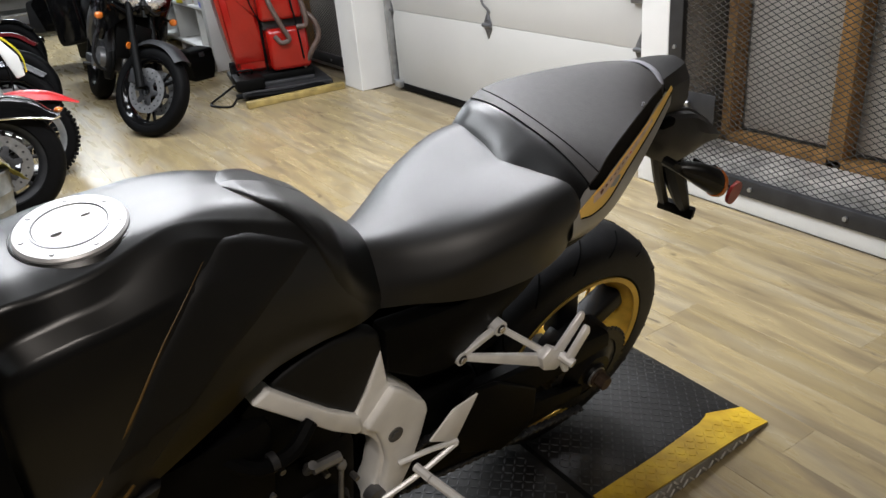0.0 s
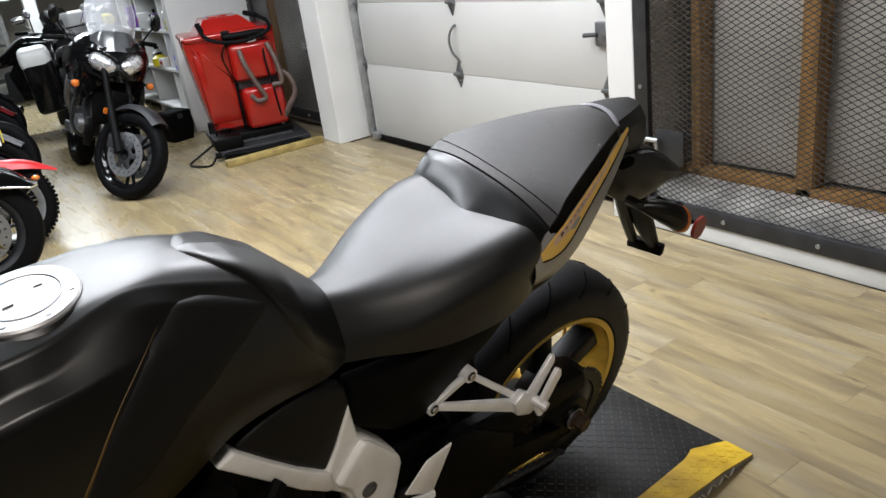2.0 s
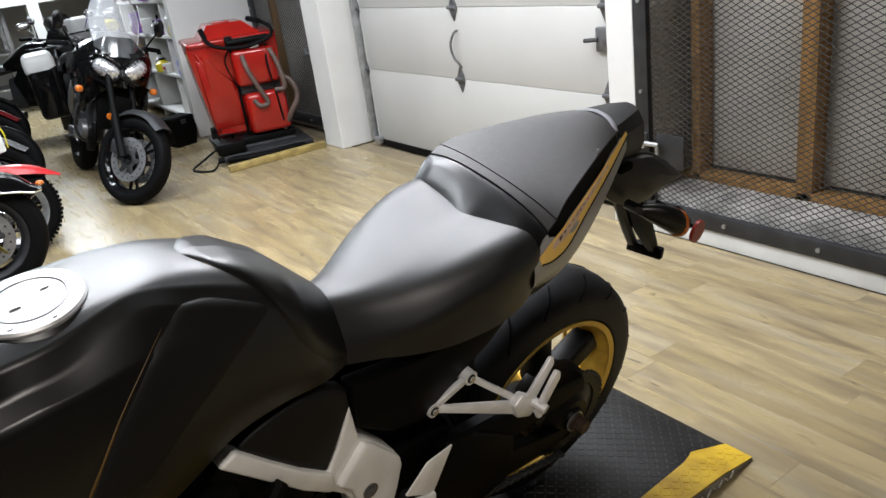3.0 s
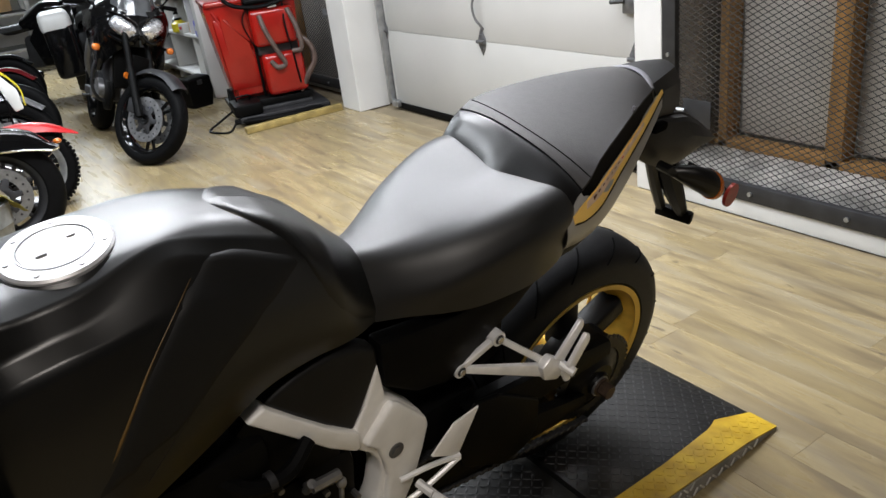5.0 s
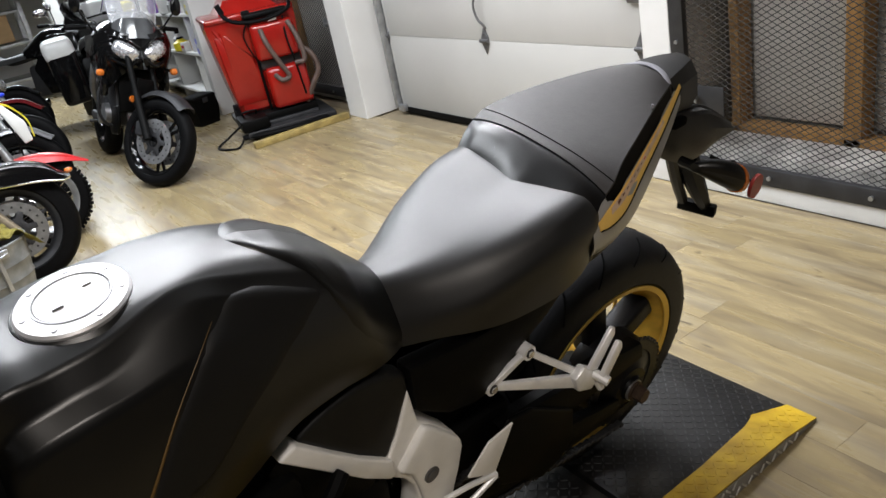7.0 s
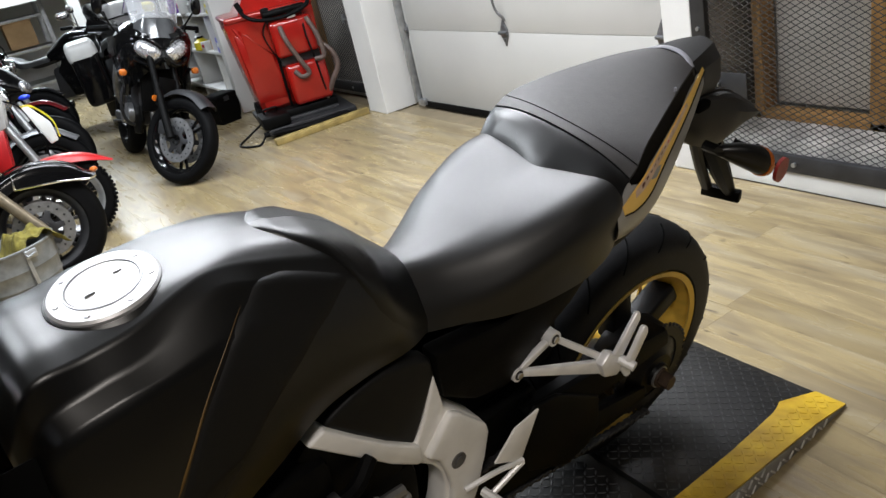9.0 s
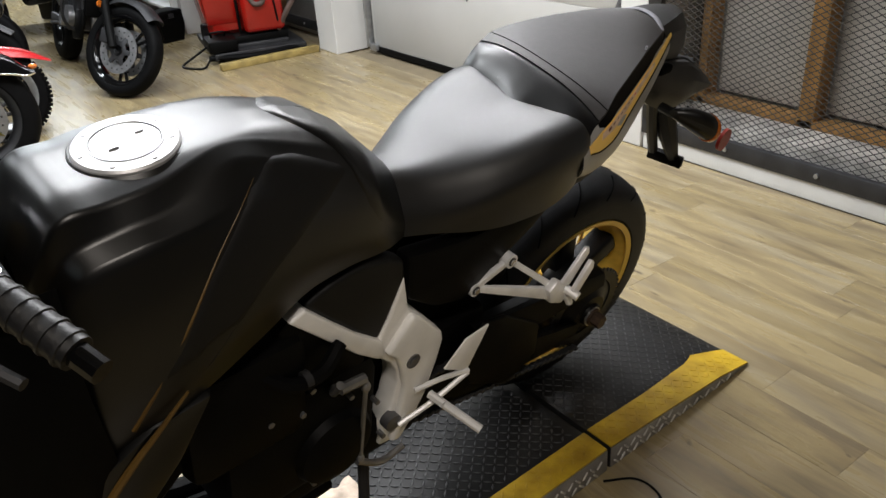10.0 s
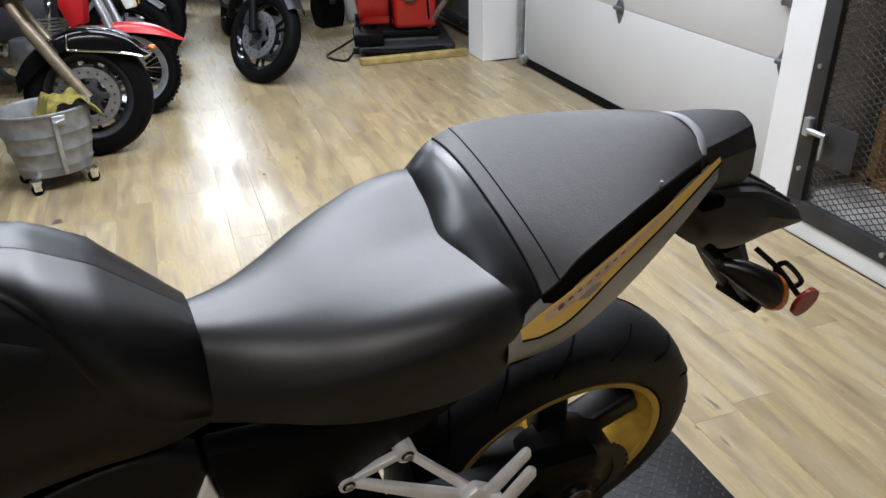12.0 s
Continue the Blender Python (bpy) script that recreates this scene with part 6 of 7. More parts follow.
def road_bike(m, paint, label, cases=None, screen=True):
    """A plainer parked road bike for the row behind."""
    b = thing("motorcycle", m, label, "motorcycle", "parked motorcycles")
    wheel(b, 0, 0.31, 0.31, 0.16, 0.215, M_GLOSSBLACK, 5, label="cast wheel", disc_r=0.11)
    wheel(b, -1.42, 0.30, 0.30, 0.115, 0.215, M_GLOSSBLACK, 5, label="cast wheel", disc_side=0, disc_r=0.15)
    for s in (1, -1):
        part("fork_leg", tube([(s * 0.10, -1.20, 0.96), (s * 0.10, -1.42, 0.30)], 0.026, 10, 1), M_STEEL, b)
        part("grip", tube([(s * 0.24, -1.0, 1.0), (s * 0.37, -0.95, 0.99)], 0.017, 8), M_RUBBER, b)
        part("mirror", join(tube([(s * 0.22, -1.06, 1.0), (s * 0.30, -1.08, 1.13)], 0.007, 6), ball((s * 0.34, -1.08, 1.16), (0.14, 0.04, 0.08), 14, 0.8)), M_CHROME, b, "bright mirror")
        if screen:
            part("side_fairing", slab([(-1.20, 0.90), (-0.90, 0.92), (-0.70, 0.62), (-0.80, 0.34), (-1.05, 0.34), (-1.22, 0.62)], s * 0.16, s * 0.20, "x", 0.02), paint, b)
        part("exhaust", tube([(s * 0.14, -0.6, 0.28), (s * 0.17, -0.1, 0.34), (s * 0.19, 0.32, 0.44)], 0.045, 12), M_CHROME, b, "bright silencer")
        part("foot_peg", tube([(s * 0.13, -0.55, 0.38), (s * 0.24, -0.55, 0.38)], 0.011, 6), M_ALU, b)
        if cases:
            c = part("side_case", box((s * 0.32, 0.10, 0.62), (0.26, 0.46, 0.50), 0.05, 3), M_GLOSSBLACK, b, "black side case")
            part("lid", box((s * 0.325, 0.10, 0.865), (0.27, 0.47, 0.19), 0.06, 3), cases, c, "pale case lid")
    if screen:
        part("fairing", loft([[(0, -1.15, 1.10), (0.12, -1.14, 1.06), (0.20, -1.12, 0.90), (0.14, -1.10, 0.72)], [(0, -1.32, 1.0), (0.10, -1.31, 0.97), (0.15, -1.28, 0.86), (0.10, -1.26, 0.74)], [(0, -1.44, 0.86), (0.06, -1.43, 0.85), (0.09, -1.42, 0.80), (0.05, -1.41, 0.76)]], 4, 4), paint, b)
        lamp_pair(b, [(-0.06, -1.41, 0.83), (0.06, -1.41, 0.83)], 0.05)
    else:
        part("headlamp", lathe([(0, -0.07), (0.06, -0.06), (0.09, 0.0), (0.092, 0.03), (0.085, 0.035), (0, 0.045)], (0, -1.30, 0.86), "y", 24, False), M_CHROME, b, "round chrome headlamp")
        part("lamp_glass", disc(0.082, -0.078, -0.07, (0, -1.27, 0.86), "y", 24), M_LENS, b)
        part("cowl", loft([[(0, -1.20, 1.06), (0.08, -1.19, 1.04), (0.13, -1.17, 0.96), (0.12, -1.16, 0.88)], [(0, -1.32, 0.99), (0.07, -1.31, 0.98), (0.11, -1.29, 0.93), (0.10, -1.28, 0.88)]], 4, 4), paint, b, "small headlamp cowl")
        for s in (1, -1):
            part("gauge", disc(0.045, 0.0, 0.03, (s * 0.055, -1.13, 1.04), "z", 20), M_CHROME, b, "chrome gauge")
            part("front_indicator", join(tube([(s * 0.11, -1.24, 0.84), (s * 0.19, -1.24, 0.84)], 0.008, 6), ball((s * 0.21, -1.24, 0.84), (0.06, 0.05, 0.05), 12)), M_AMBER, b)
            part("shock", tube([(s * 0.13, -0.02, 0.36), (s * 0.13, -0.16, 0.70)], 0.028, 10), M_CHROME, b, "chrome shock absorber")
            part("crash_bar", tube([(s * 0.08, -1.06, 0.66), (s * 0.27, -1.04, 0.58), (s * 0.27, -1.0, 0.42), (s * 0.08, -0.98, 0.32)], 0.012, 8), M_CHROME, b, "chrome crash bar")
        for k in range(7):
            part("cylinder_fin", box((0, -0.86, 0.56 + 0.022 * k), (0.26, 0.20, 0.009), 0.003, 1), M_STEEL, b)
        part("front_mudguard", thicken(loft([[(u, -1.42 + (0.33 - d) * math.sin(a), 0.30 + (0.33 - d) * math.cos(a)) for u, d in ((0, 0), (0.045, 0.006), (0.07, 0.035))] for a in (-0.9, -0.3, 0.4, 1.0)], 4, 4, True, False), 0.004), paint, b)
        part("cable", tube([(0.1, -1.05, 1.02), (0.06, -1.28, 1.08), (0.04, -1.33, 0.95), (0.07, -1.35, 0.6)], 0.006, 6), M_RUBBER, b)
    part("handlebar", tube([(-0.24, -1.0, 1.0), (0, -1.10, 0.99), (0.24, -1.0, 1.0)], 0.011, 8), M_CHROME, b)
    part("fuel_tank", loft([[(0, -1.05, 0.98), (0.09, -1.05, 0.96), (0.15, -1.05, 0.86), (0.12, -1.05, 0.74)], [(0, -0.85, 1.0), (0.11, -0.85, 0.97), (0.16, -0.85, 0.86), (0.12, -0.85, 0.74)], [(0, -0.60, 0.85), (0.06, -0.60, 0.84), (0.10, -0.60, 0.80), (0.10, -0.60, 0.74)]], 4, 4), paint, b, "painted tank")
    part("seat", loft([[(0, -0.62, 0.82), (0.08, -0.62, 0.80), (0.12, -0.62, 0.74)], [(0, -0.35, 0.80), (0.13, -0.35, 0.78), (0.15, -0.35, 0.72)], [(0, -0.2, 0.88), (0.12, -0.2, 0.86), (0.13, -0.2, 0.78)], [(0, 0.22, 0.92), (0.07, 0.22, 0.91), (0.08, 0.22, 0.84)]], 4, 4), M_VINYL, b)
    part("engine", join(box((0, -0.80, 0.50), (0.32, 0.36, 0.34), 0.05), box((0, -0.30, 0.36), (0.20, 0.62, 0.07), 0.02)), M_DARKSTEEL, b)
    part("tail_lamp", box((0, 0.24, 0.84), (0.12, 0.04, 0.05), 0.012), M_REDLENS, b)
    if screen:
        part("windscreen", thicken(loft([[(0, -1.31, 1.0), (0.08, -1.29, 0.99), (0.12, -1.25, 0.97)], [(0, -1.16, 1.22), (0.10, -1.14, 1.20), (0.14, -1.11, 1.14)]], 4, 4, True, False), 0.003), M_SCREEN, b)
    return b


adventure_bike(pose(-7.02, 1.040, 0, 0, 15, 90))
cruiser(pose(-4.41, -1.565, 0, 0, 8, 178))
dirt_bike(pose(-5.06, -0.83, 0, 0, 9, 176), M_REDPAINT, M_REDPAINT, 0.265)
grey_bike = road_bike(pose(-5.85, -1.12, 0, 0, 10, 172), M_GUN, "silver grey motorcycle in the parked row", None, False)
part("lever_guard", ball((-0.12, -1.46, 0.83), (0.035, 0.075, 0.035), 14), M_BLUE, grey_bike, "bright blue guard")
road_bike(pose(-6.65, -1.0, 0, 0, 10, 168), M_GLOSSBLACK, "black faired motorcycle in the parked row")
road_bike(pose(-7.5, -0.95, 0, 0, 10, 168), M_MAROON, "dark red motorcycle in the parked row", None, False)
road_bike(pose(-8.4, -0.85, 0, 0, 10, 172), M_GLOSSBLACK, "black motorcycle with bright trim in the parked row", None, False)
road_bike(pose(-8.06, 1.45, 0, 0, 3, -97), M_GLOSSBLACK, "black touring motorcycle with pale side cases", M_WHITEP)
road_bike(pose(-9.4, 0.35, 0, 0, 10, 150), M_GLOSSBLACK, "black motorcycle at the back of the shop")

# galvanised mop bucket on castors with a cloth
bucket = thing("mop_bucket", pose(-4.02, -0.10, 0, 0, 0, 20), "ribbed galvanised mop bucket on castors with a yellow cloth", "bucket")
prof = [(0.155, 0.075), (0.162, 0.11), (0.168, 0.118), (0.168, 0.124), (0.165, 0.13), (0.176, 0.19), (0.182, 0.196), (0.182, 0.202), (0.178, 0.21), (0.188, 0.27), (0.194, 0.276), (0.194, 0.282), (0.190, 0.29), (0.198, 0.365), (0.205, 0.372), (0.205, 0.38), (0.196, 0.382), (0.188, 0.37), (0.150, 0.09), (0.0, 0.085), (0.0, 0.075)]
part("pail", turn(lathe(prof, (0, 0, 0), "z", 48, False), Matrix.Diagonal((0.82, 1.05, 1, 1))), M_GALV, bucket, "galvanised ribbed pail")
part("seam", box((0.162, 0.0, 0.23), (0.014, 0.02, 0.28), 0.004), M_STEEL, bucket)
part("handle_lug", join(box((0.17, 0.02, 0.35), (0.015, 0.06, 0.04), 0.005), tube([(0.175, -0.005, 0.35), (0.19, 0.0, 0.345), (0.175, 0.045, 0.35)], 0.005, 6)), M_STEEL, bucket)
for x, y in ((0.10, 0.13), (0.10, -0.13), (-0.10, 0.13), (-0.10, -0.13)):
    c = part("castor", join(box((x, y, 0.066), (0.045, 0.045, 0.018), 0.005), box((x + 0.015, y, 0.045), (0.006, 0.035, 0.045), 0.002), box((x - 0.015, y, 0.045), (0.006, 0.035, 0.045), 0.002)), M_CHROME, bucket)
    part("castor_wheel", disc(0.026, -0.010, 0.010, (x, y, 0.026), "x", 20), M_RUBBER, c)
cl = bmesh.new()
bmesh.ops.create_grid(cl, x_segments=28, y_segments=28, size=0.5)
for v in cl.verts:
    x, y = v.co.x * 0.34, v.co.y * 0.40
    n1 = noise.noise((x * 12, y * 12, 3.1))
    n2 = noise.noise((x * 26, y * 26, 7.7))
    edge = max(0, abs(y) - 0.10)
    v.co = Vector((0.02 + x * 0.7 + 0.02 * n2, 0.10 + y * 0.65, 0.41 + 0.045 * n1 + 0.015 * n2 - 0.9 * edge))
part("cloth", thicken(cl, 0.004), M_CLOTH, bucket, "crumpled yellow cloth", 80)

# red walk-behind floor scrubber on a low dolly
scr = thing("floor_scrubber", pose(-6.12, 2.26, 0, 0, 0, -12), "red walk-behind floor scrubber with hoses on a low dolly", "floor scrubber")
part("dolly", join(box((-0.02, 0.04, 0.055), (0.95, 0.72, 0.05), 0.008), box((0.2, 0.04, 0.09), (0.3, 0.5, 0.04), 0.01)), M_DARKSTEEL, scr, "black dolly deck")
part("front_board", turn(box((0, 0, 0.026), (0.06, 0.80, 0.05), 0.005), Matrix.Translation((0.585, 0.075, 0)) @ Matrix.Rotation(radians(10), 4, "Z")), M_BOARD, scr, "scuffed yellow wooden board")
part("squeegee", tube([(0.42, -0.36, 0.05), (0.50, 0.0, 0.045), (0.42, 0.40, 0.05)], 0.022, 8), M_RUBBER, scr)
body = part("tank_body", loft([
    [(-0.34, -0.26, 0.17), (-0.30, -0.28, 0.17), (0.10, -0.28, 0.17), (0.16, -0.24, 0.17), (0.16, 0.22, 0.17), (0.10, 0.26, 0.17), (-0.30, 0.26, 0.17), (-0.34, 0.22, 0.17), (-0.34, -0.26, 0.17)],
    [(-0.36, -0.30, 0.45), (-0.32, -0.32, 0.45), (0.12, -0.32, 0.45), (0.18, -0.28, 0.45), (0.18, 0.24, 0.45), (0.12, 0.28, 0.45), (-0.32, 0.28, 0.45), (-0.36, 0.24, 0.45), (-0.36, -0.30, 0.45)],
    [(-0.38, -0.34, 0.80), (-0.34, -0.36, 0.80), (0.14, -0.36, 0.80), (0.20, -0.32, 0.80), (0.20, 0.26, 0.80), (0.14, 0.30, 0.80), (-0.34, 0.30, 0.80), (-0.38, 0.26, 0.80), (-0.38, -0.34, 0.80)],
    [(-0.38, -0.35, 0.90), (-0.34, -0.37, 0.90), (0.14, -0.37, 0.90), (0.20, -0.33, 0.90), (0.20, 0.26, 0.90), (0.14, 0.30, 0.90), (-0.34, 0.30, 0.90), (-0.38, 0.26, 0.90), (-0.38, -0.35, 0.90)]], 4, 3, False), M_RED, scr, "moulded red tank body")
part("lid_rim", box((-0.09, -0.03, 0.915), (0.62, 0.70, 0.045), 0.018, 3), M_RED, body)
part("lid", join(loft([[(-0.36, -0.26, 0.93), (0.14, -0.26, 0.93), (0.14, 0.22, 0.93), (-0.36, 0.22, 0.93), (-0.36, -0.26, 0.93)], [(-0.30, -0.18, 1.04), (0.05, -0.18, 1.04), (0.05, 0.10, 1.04), (-0.30, 0.10, 1.04), (-0.30, -0.18, 1.04)]], 2, 1, False), box((-0.12, -0.05, 1.045), (0.16, 0.14, 0.012), 0.004)), M_RED, body, "raised red lid")
part("front_cheek", loft([[(0.195, -0.30, 0.84), (0.225, -0.28, 0.82), (0.225, -0.10, 0.60), (0.195, -0.06, 0.58)], [(0.18, -0.28, 0.20), (0.205, -0.26, 0.20), (0.205, -0.04, 0.20), (0.18, -0.02, 0.20)]], 3, 1, False, True), M_RED, body, "slanted red cheek")
part("moulded_ridge", tube([(0.200, -0.33, 0.86), (0.208, -0.26, 0.70), (0.200, -0.13, 0.47), (0.19, -0.02, 0.46)], 0.012, 8, 5), M_RED, body)
# black block put in for the shadow under the body
part("lower_shadow_gap", box((0.10, 0.05, 0.13), (0.44, 0.50, 0.08), 0.02), M_PLASTIC, scr, "black block for the shadow gap under the body")
part("moulded_step", slab([(-0.30, 0.25), (-0.05, 0.25), (0.02, 0.52), (-0.10, 0.56), (-0.24, 0.80), (-0.34, 0.80)], 0.17, 0.215, "x", 0.015), M_RED, body)
part("upper_module", box((0.26, 0.10, 0.70), (0.16, 0.34, 0.28), 0.035, 3), M_RED, scr, "red upper module")
part("lower_module", box((0.27, 0.12, 0.34), (0.18, 0.32, 0.32), 0.035, 3), M_RED, scr, "red lower module")
part("gap_plate", box((0.22, 0.11, 0.53), (0.10, 0.32, 0.08), 0.01), M_DARKSTEEL, scr)
part("filler_neck", disc(0.03, 0.84, 0.87, (0.27, 0.12, 0), "z", 18), M_WHITEP, scr)
part("control_handle", join(tube([(0.22, -0.24, 1.00), (0.25, -0.22, 0.93), (0.29, -0.14, 0.88), (0.33, 0.02, 0.86), (0.35, 0.16, 0.88), (0.34, 0.26, 0.92), (0.24, 0.27, 0.98), (0.10, 0.20, 1.03), (0.05, 0.16, 1.04)], 0.015, 10), tube([(0.22, -0.25, 1.03), (0.235, -0.23, 0.96)], 0.021, 8), tube([(0.14, 0.22, 1.02), (0.04, 0.15, 1.045)], 0.021, 8)), M_RUBBER, scr, "black bow handle")
part("hose", tube([(0.34, 0.0, 0.80), (0.38, 0.02, 0.68), (0.40, 0.08, 0.52), (0.40, 0.12, 0.42), (0.39, 0.06, 0.40), (0.36, 0.02, 0.45)], 0.019, 10), M_HOSE, scr, "ribbed drain hose")
part("hose", tube([(0.34, 0.22, 0.82), (0.38, 0.26, 0.68), (0.40, 0.27, 0.52), (0.37, 0.20, 0.50)], 0.019, 10), M_HOSE, scr, "ribbed drain hose")
part("hose", tube([(0.30, 0.24, 0.62), (0.36, 0.33, 0.55), (0.38, 0.36, 0.42), (0.36, 0.29, 0.30), (0.32, 0.22, 0.18)], 0.022, 10), M_HOSE, scr, "ribbed suction hose")
part("cable", tube([(0.20, -0.06, 0.86), (0.24, -0.12, 0.76), (0.25, -0.08, 0.60), (0.27, -0.02, 0.45), (0.28, 0.0, 0.24)], 0.006, 6), M_RUBBER, scr)
part("cable", tube([(0.30, 0.20, 0.86), (0.36, 0.18, 0.70), (0.37, 0.20, 0.50), (0.36, 0.22, 0.25)], 0.008, 6), M_RUBBER, scr)
part("frame_strap", join(box((0.232, -0.06, 0.50), (0.012, 0.022, 0.74), 0.004), box((0.232, -0.06, 0.90), (0.05, 0.06, 0.10), 0.01)), M_PLASTIC, scr, "black front strap")
part("control_panel", box((0.24, 0.08, 0.90), (0.10, 0.34, 0.05), 0.02, 3), M_PLASTIC, scr, "black control panel")
part("latch", box((0.345, 0.12, 0.86), (0.012, 0.05, 0.03), 0.004), M_STEEL, scr)
part("drive_wheel", disc(0.10, -0.32, -0.26, (-0.05, 0, 0.13), "y", 28), M_RUBBER, scr)
part("battery_box", join(box((0.30, -0.24, 0.13), (0.30, 0.22, 0.09), 0.012), tube([(0.28, -0.30, 0.18), (0.30, -0.30, 0.215), (0.30, -0.20, 0.215), (0.28, -0.20, 0.18)], 0.008, 6)), M_PLASTIC, scr, "black charger box with handle")
part("power_cord", tube([(0.30, -0.34, 0.12), (0.28, -0.46, 0.05), (0.36, -0.56, 0.012), (0.48, -0.50, 0.010), (0.52, -0.42, 0.010), (0.46, -0.36, 0.05)], 0.009, 6), M_RUBBER, scr)

# black hard case on the floor beside the tall bike
case = thing("hard_case", pose(-6.98, 1.90, 0, 0, 0, 12), "black plastic motorcycle side case standing on the floor", "case")
shell = part("shell", loft([[(-0.09, -0.10, 0.03), (0.09, -0.10, 0.03), (0.09, 0.10, 0.03), (-0.09, 0.10, 0.03), (-0.09, -0.10, 0.03)], [(-0.11, -0.115, 0.14), (0.11, -0.115, 0.14), (0.11, 0.115, 0.14), (-0.11, 0.115, 0.14), (-0.11, -0.115, 0.14)], [(-0.105, -0.11, 0.23), (0.105, -0.11, 0.23), (0.105, 0.11, 0.23), (-0.105, 0.11, 0.23), (-0.105, -0.11, 0.23)]], 4, 1, False), M_PLASTIC, case)
part("base", box((0, 0, 0.02), (0.18, 0.20, 0.04), 0.01), M_PLASTIC, case)
part("case_lid", box((0.0, 0, 0.245), (0.225, 0.235, 0.05), 0.02, 3), M_PLASTIC, case)
part("latch", box((0.112, 0.0, 0.225), (0.012, 0.05, 0.04), 0.004), M_DARKSTEEL, shell, "grey latch")

# white shelves behind the partition, with shop goods
shelf = thing("shelf_unit", pose(-8.35, 2.45, 0), "white open shelf unit stocked with parts and bottles", "shelf")
part("back_panel", box((0, 0.40, 1.0), (2.3, 0.02, 2.0), 0.003), M_WALL, shelf)
for x in (-1.15, -0.40, 0.40, 1.13):
    part("upright", box((x, 0.10, 1.0), (0.03, 0.58, 2.0), 0.003), M_WALL, shelf)
for z in (0.10, 0.50, 0.88, 1.22, 1.6):
    part("shelf_board", box((0, 0.09, z), (2.3, 0.60, 0.03), 0.003), M_WALL, shelf)
goods = random.Random(11)
for z in (0.515, 0.895, 1.235):
    x = -1.05
    while x < 1.05:
        w, d, h = goods.uniform(0.07, 0.2), goods.uniform(0.08, 0.2), goods.uniform(0.08, 0.24)
        if min(abs(x + w / 2 - q) for q in (-0.40, 0.40)) > 0.02 + w / 2:
            kind = goods.random()
            mt = goods.choice([M_WHITEP, M_GLOSSBLACK, M_PURPLE, M_CARD, M_YELLOW, M_PLASTIC, M_BLUE, M_GREY])
            at = pose(-8.35 + x + w / 2, 2.30 + goods.uniform(-0.03, 0.05), z, 0, 0, goods.uniform(-12, 12))
            if kind < 0.55:
                g = thing("carton", at, "small packaged goods box on the white shelf", "box", "shelf goods")
                part("box_body", box((0, 0, h / 2), (w, d, h), 0.006), mt, g)
                part("box_label", box((0, -d / 2 - 0.001, h * 0.55), (w * 0.6, 0.003, h * 0.3), 0.0008), M_WHITEP if mt is not M_WHITEP else M_REDPAINT, g)
            else:
                g = thing("bottle", at, "plastic bottle of workshop fluid on the shelf", "bottle", "shelf goods")
                part("bottle_body", lathe([(0, 0), (w * 0.36, 0), (w * 0.4, 0.01), (w * 0.4, h * 0.7), (w * 0.2, h * 0.88), (w * 0.16, h), (0, h)], (0, 0, 0), "z", 20, False), mt, g)
                part("bottle_cap", disc(w * 0.18, h * 0.98, h * 1.12, (0, 0, 0), "z", 16), M_PLASTIC, g)
        x += w + goods.uniform(0.02, 0.08)
bat = thing("battery_pack", pose(-7.42, 2.30, 0.115), "black and yellow battery charger on the low shelf", "charger")
part("casing", box((0, 0, 0.13), (0.22, 0.18, 0.26), 0.03, 3), M_PLASTIC, bat)
part("yellow_band", box((0, -0.003, 0.07), (0.224, 0.186, 0.08), 0.02, 3), M_YELLOW, bat, "yellow band")

# dim store behind the low opening
store = thing("storage_rack", pose(WEST - 1.0, -0.3, 0), "grey steel storage rack in the dark store", "rack")
for x, y in ((-0.3, -1.6), (0.3, -1.6), (-0.3, 0.0), (0.3, 0.0), (-0.3, 1.6), (0.3, 1.6)):
    part("rack_post", box((x, y, 0.9), (0.06, 0.06, 1.8), 0.006), M_STEEL, store)
for z in (0.3, 0.75, 1.15):
    part("rack_shelf", box((0, 0, z), (0.62, 3.2, 0.04), 0.004), M_STEEL, store)
for y, z, s, mt in ((-1.1, 0.79, (0.4, 0.5, 0.3), M_PLASTIC), (-0.4, 0.79, (0.4, 0.5, 0.25), M_STEEL), (0.5, 0.79, (0.4, 0.6, 0.28), M_STEEL), (1.25, 0.79, (0.35, 0.35, 0.33), M_CARD), (0.4, 0.34, (0.4, 0.6, 0.35), M_CARD)):
    g = thing("storage_box", pose(WEST - 0.95, -0.3 + y, z), "stored box on the rack in the dark", "box", "stored boxes")
    part("box_body", box((0, 0, s[2] / 2), s, 0.01), mt, g)
    part("box_lid", box((0, 0, s[2] + 0.012), (s[0] + 0.02, s[1] + 0.02, 0.03), 0.006), mt, g)
bags = thing("tool_bag", pose(-9.3, 1.75, 0.0, 0, 0, 30), "pale grey and yellow tool bag on a stand", "bag")
part("stand", join(box((0, 0, 0.45), (0.5, 0.8, 0.9), 0.02)), M_PLASTIC, bags)
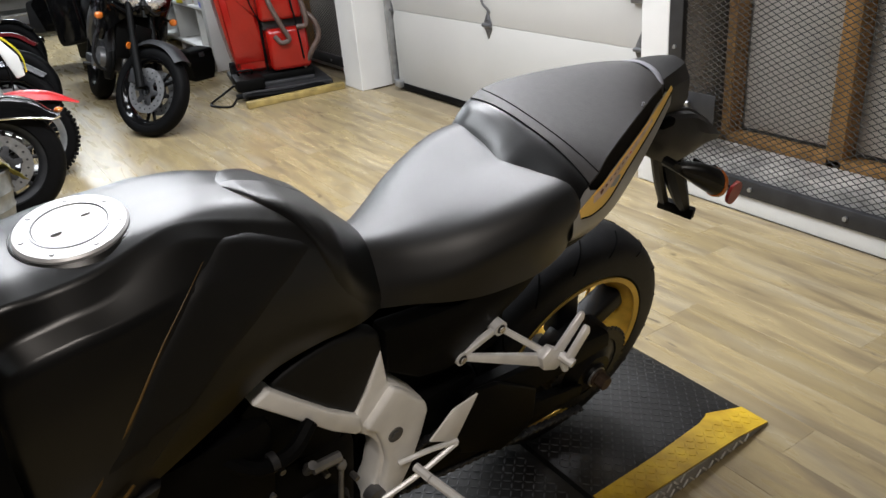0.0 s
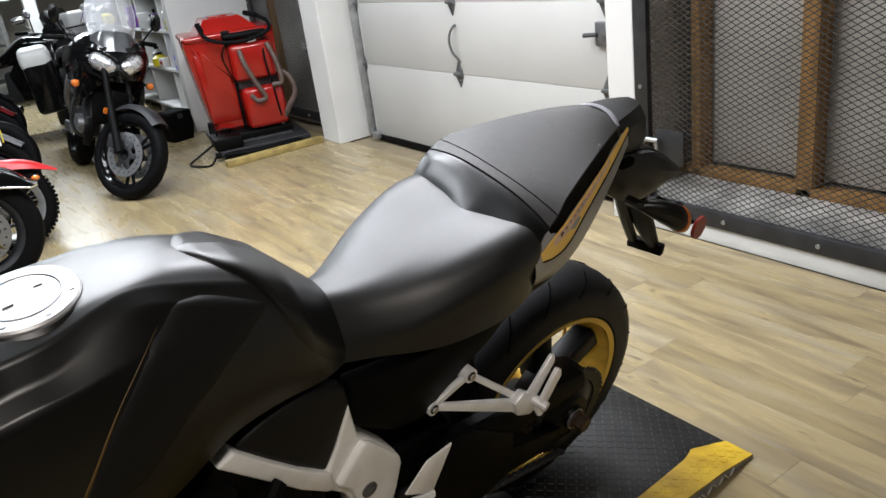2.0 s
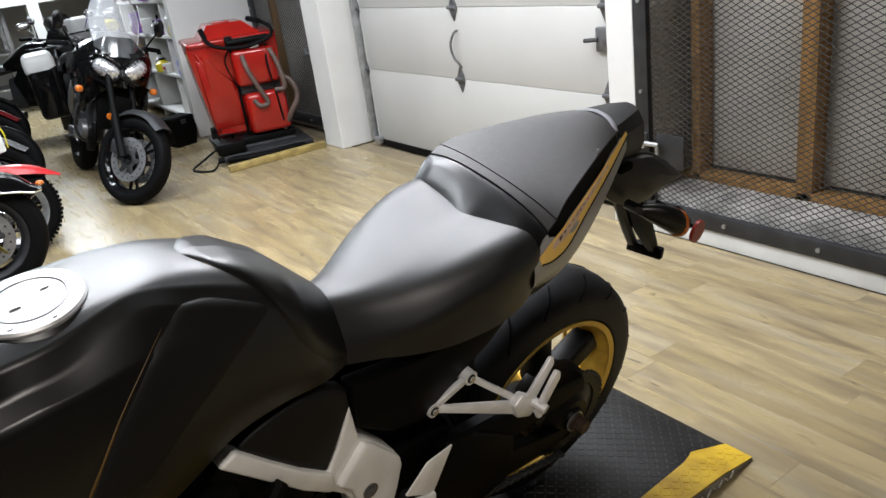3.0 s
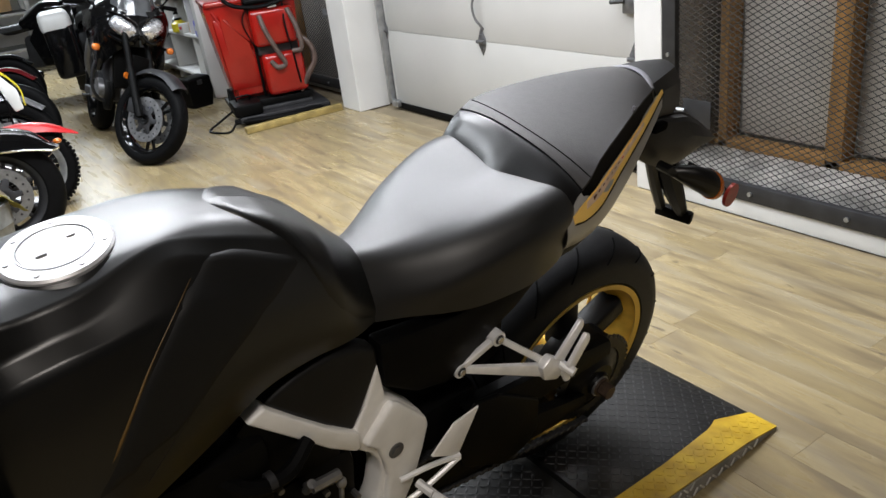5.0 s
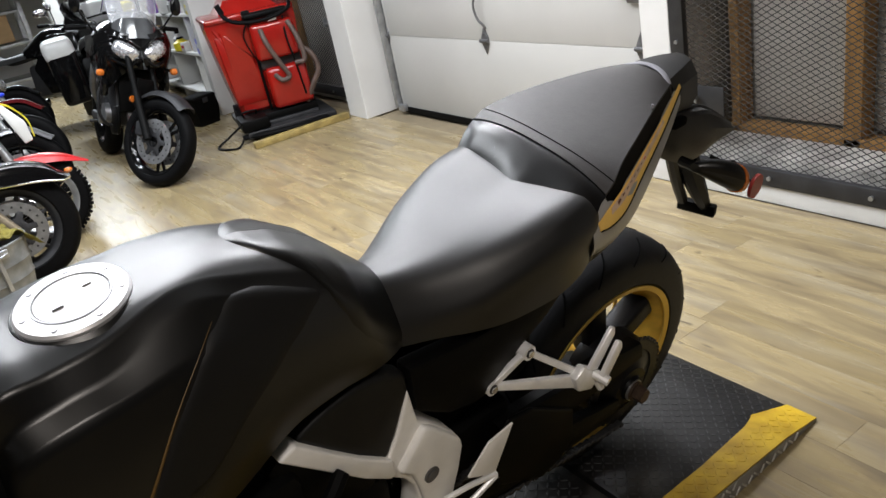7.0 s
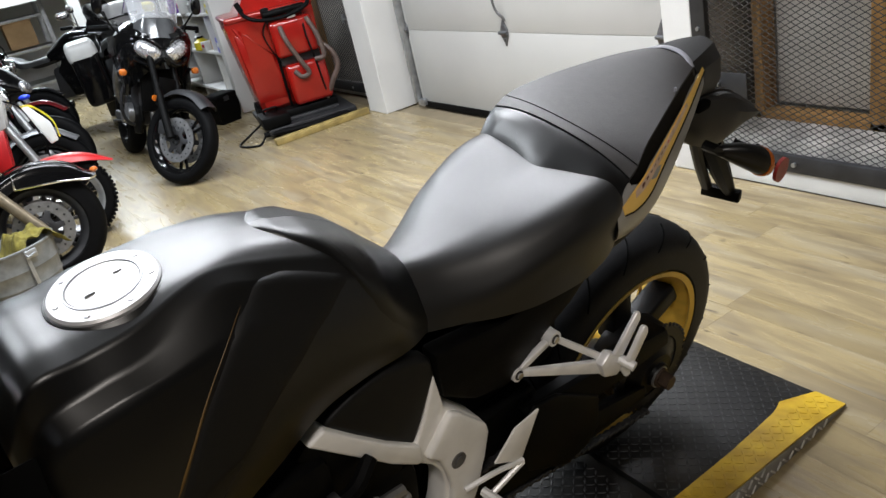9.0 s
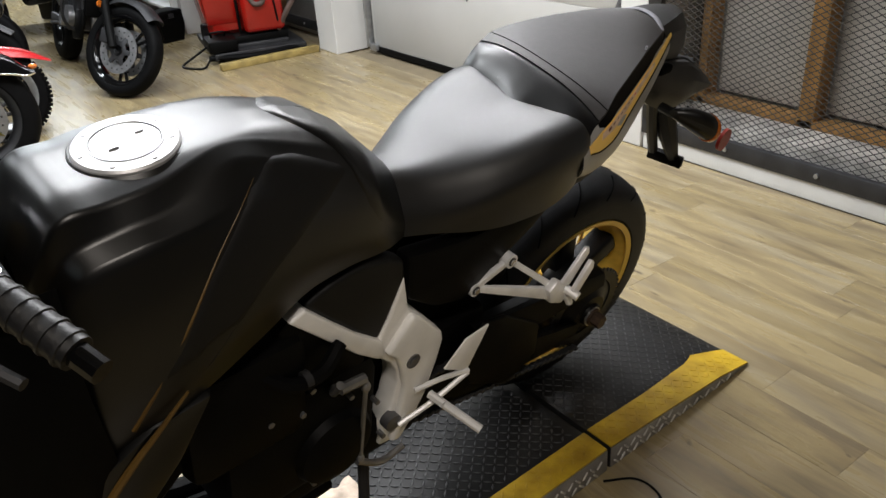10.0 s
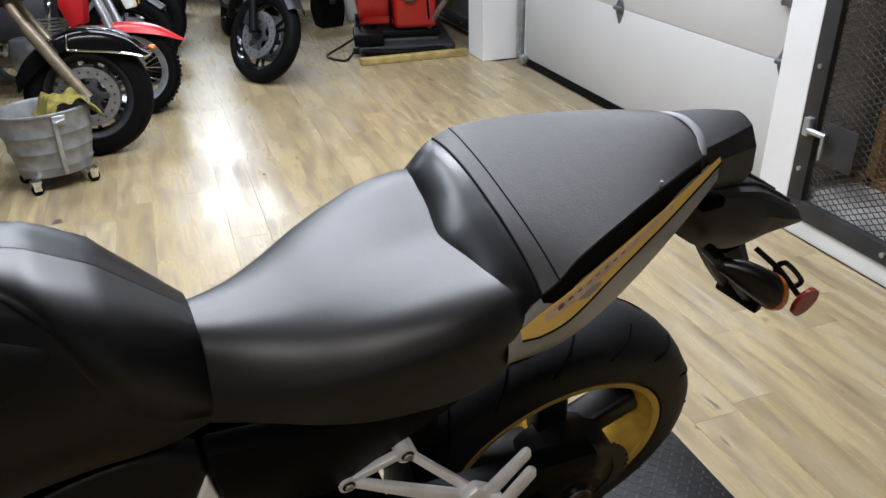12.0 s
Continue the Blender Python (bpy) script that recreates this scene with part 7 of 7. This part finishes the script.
part("bag", box((0, 0.05, 1.03), (0.26, 0.46, 0.24), 0.06, 3), M_WHITEP, bags, "pale bag")
part("yellow_pouch", ball((0.05, 0.34, 1.0), (0.2, 0.24, 0.14), 18, 0.8), M_YELLOW, bags, "yellow pouch")

# pale rag below the engine and a wire on the floor
rag = bmesh.new()
bmesh.ops.create_grid(rag, x_segments=18, y_segments=18, size=0.5)
for v in rag.verts:
    x, y = v.co.x * 0.13, v.co.y * 0.10
    v.co = Vector((x + 0.012 * noise.noise((x * 40, y * 40, 1)), y, PZ + 0.022 + 0.02 * noise.noise((x * 22, y * 22, 5))))
ob = part("rag", thicken(rag, 0.004), M_TAN, None, "", 80)
tagged(ob, "crumpled pale rag lying on the lift deck", "rag").location = (-1.105, 0.364, 0.0)
wire = tagged(part("wire", tube([(-0.83, 0.93, 0.004), (-0.78, 0.99, 0.012), (-0.72, 1.0, 0.006), (-0.66, 0.96, 0.006), (-0.63, 0.90, 0.004)], 0.003, 6), M_RUBBER), "thin black wire lying on the floor", "wire")


# ---- floor planks ----
PL, PW = 0.914, 0.152
plank_mesh = None
far = bmesh.new()
rng = random.Random(4)
count = 0
near = lambda x, y: -6.3 < x < 0.6 and -0.6 < y < 2.75
y = -4.1
row = 0
while y < 2.74:
    x = -13.2 + (rng.random()) * PL
    while x < 3.0:
        cx, cy = x + PL / 2, y + PW / 2
        if cy + PW / 2 < 2.76 or -5.1 < cx < -2.6 or -7 < cx < -5.7:
            if near(cx, cy) and count < 300:
                if plank_mesh is None:
                    p = part("plank", box((0, 0, 0), (PL - 0.0004, PW - 0.0004, 0.01), 0.0003, 1), M_PLANK, floor, smooth=False)
                    plank_mesh = p.data
                else:
                    p = new("plank", plank_mesh)
                    p.parent = floor
                p.location = (cx, cy, -0.005)
                count += 1
            else:
                bmesh.ops.create_cube(far, size=1, matrix=Matrix.Translation((cx, cy, -0.005)) @ Matrix.Diagonal((PL - 0.0004, PW - 0.0004, 0.01, 1)))
        x += PL
    y += PW
    row += 1
tagged(part("planks", far, M_PLANK_FAR, floor, smooth=False), kind="stuff")
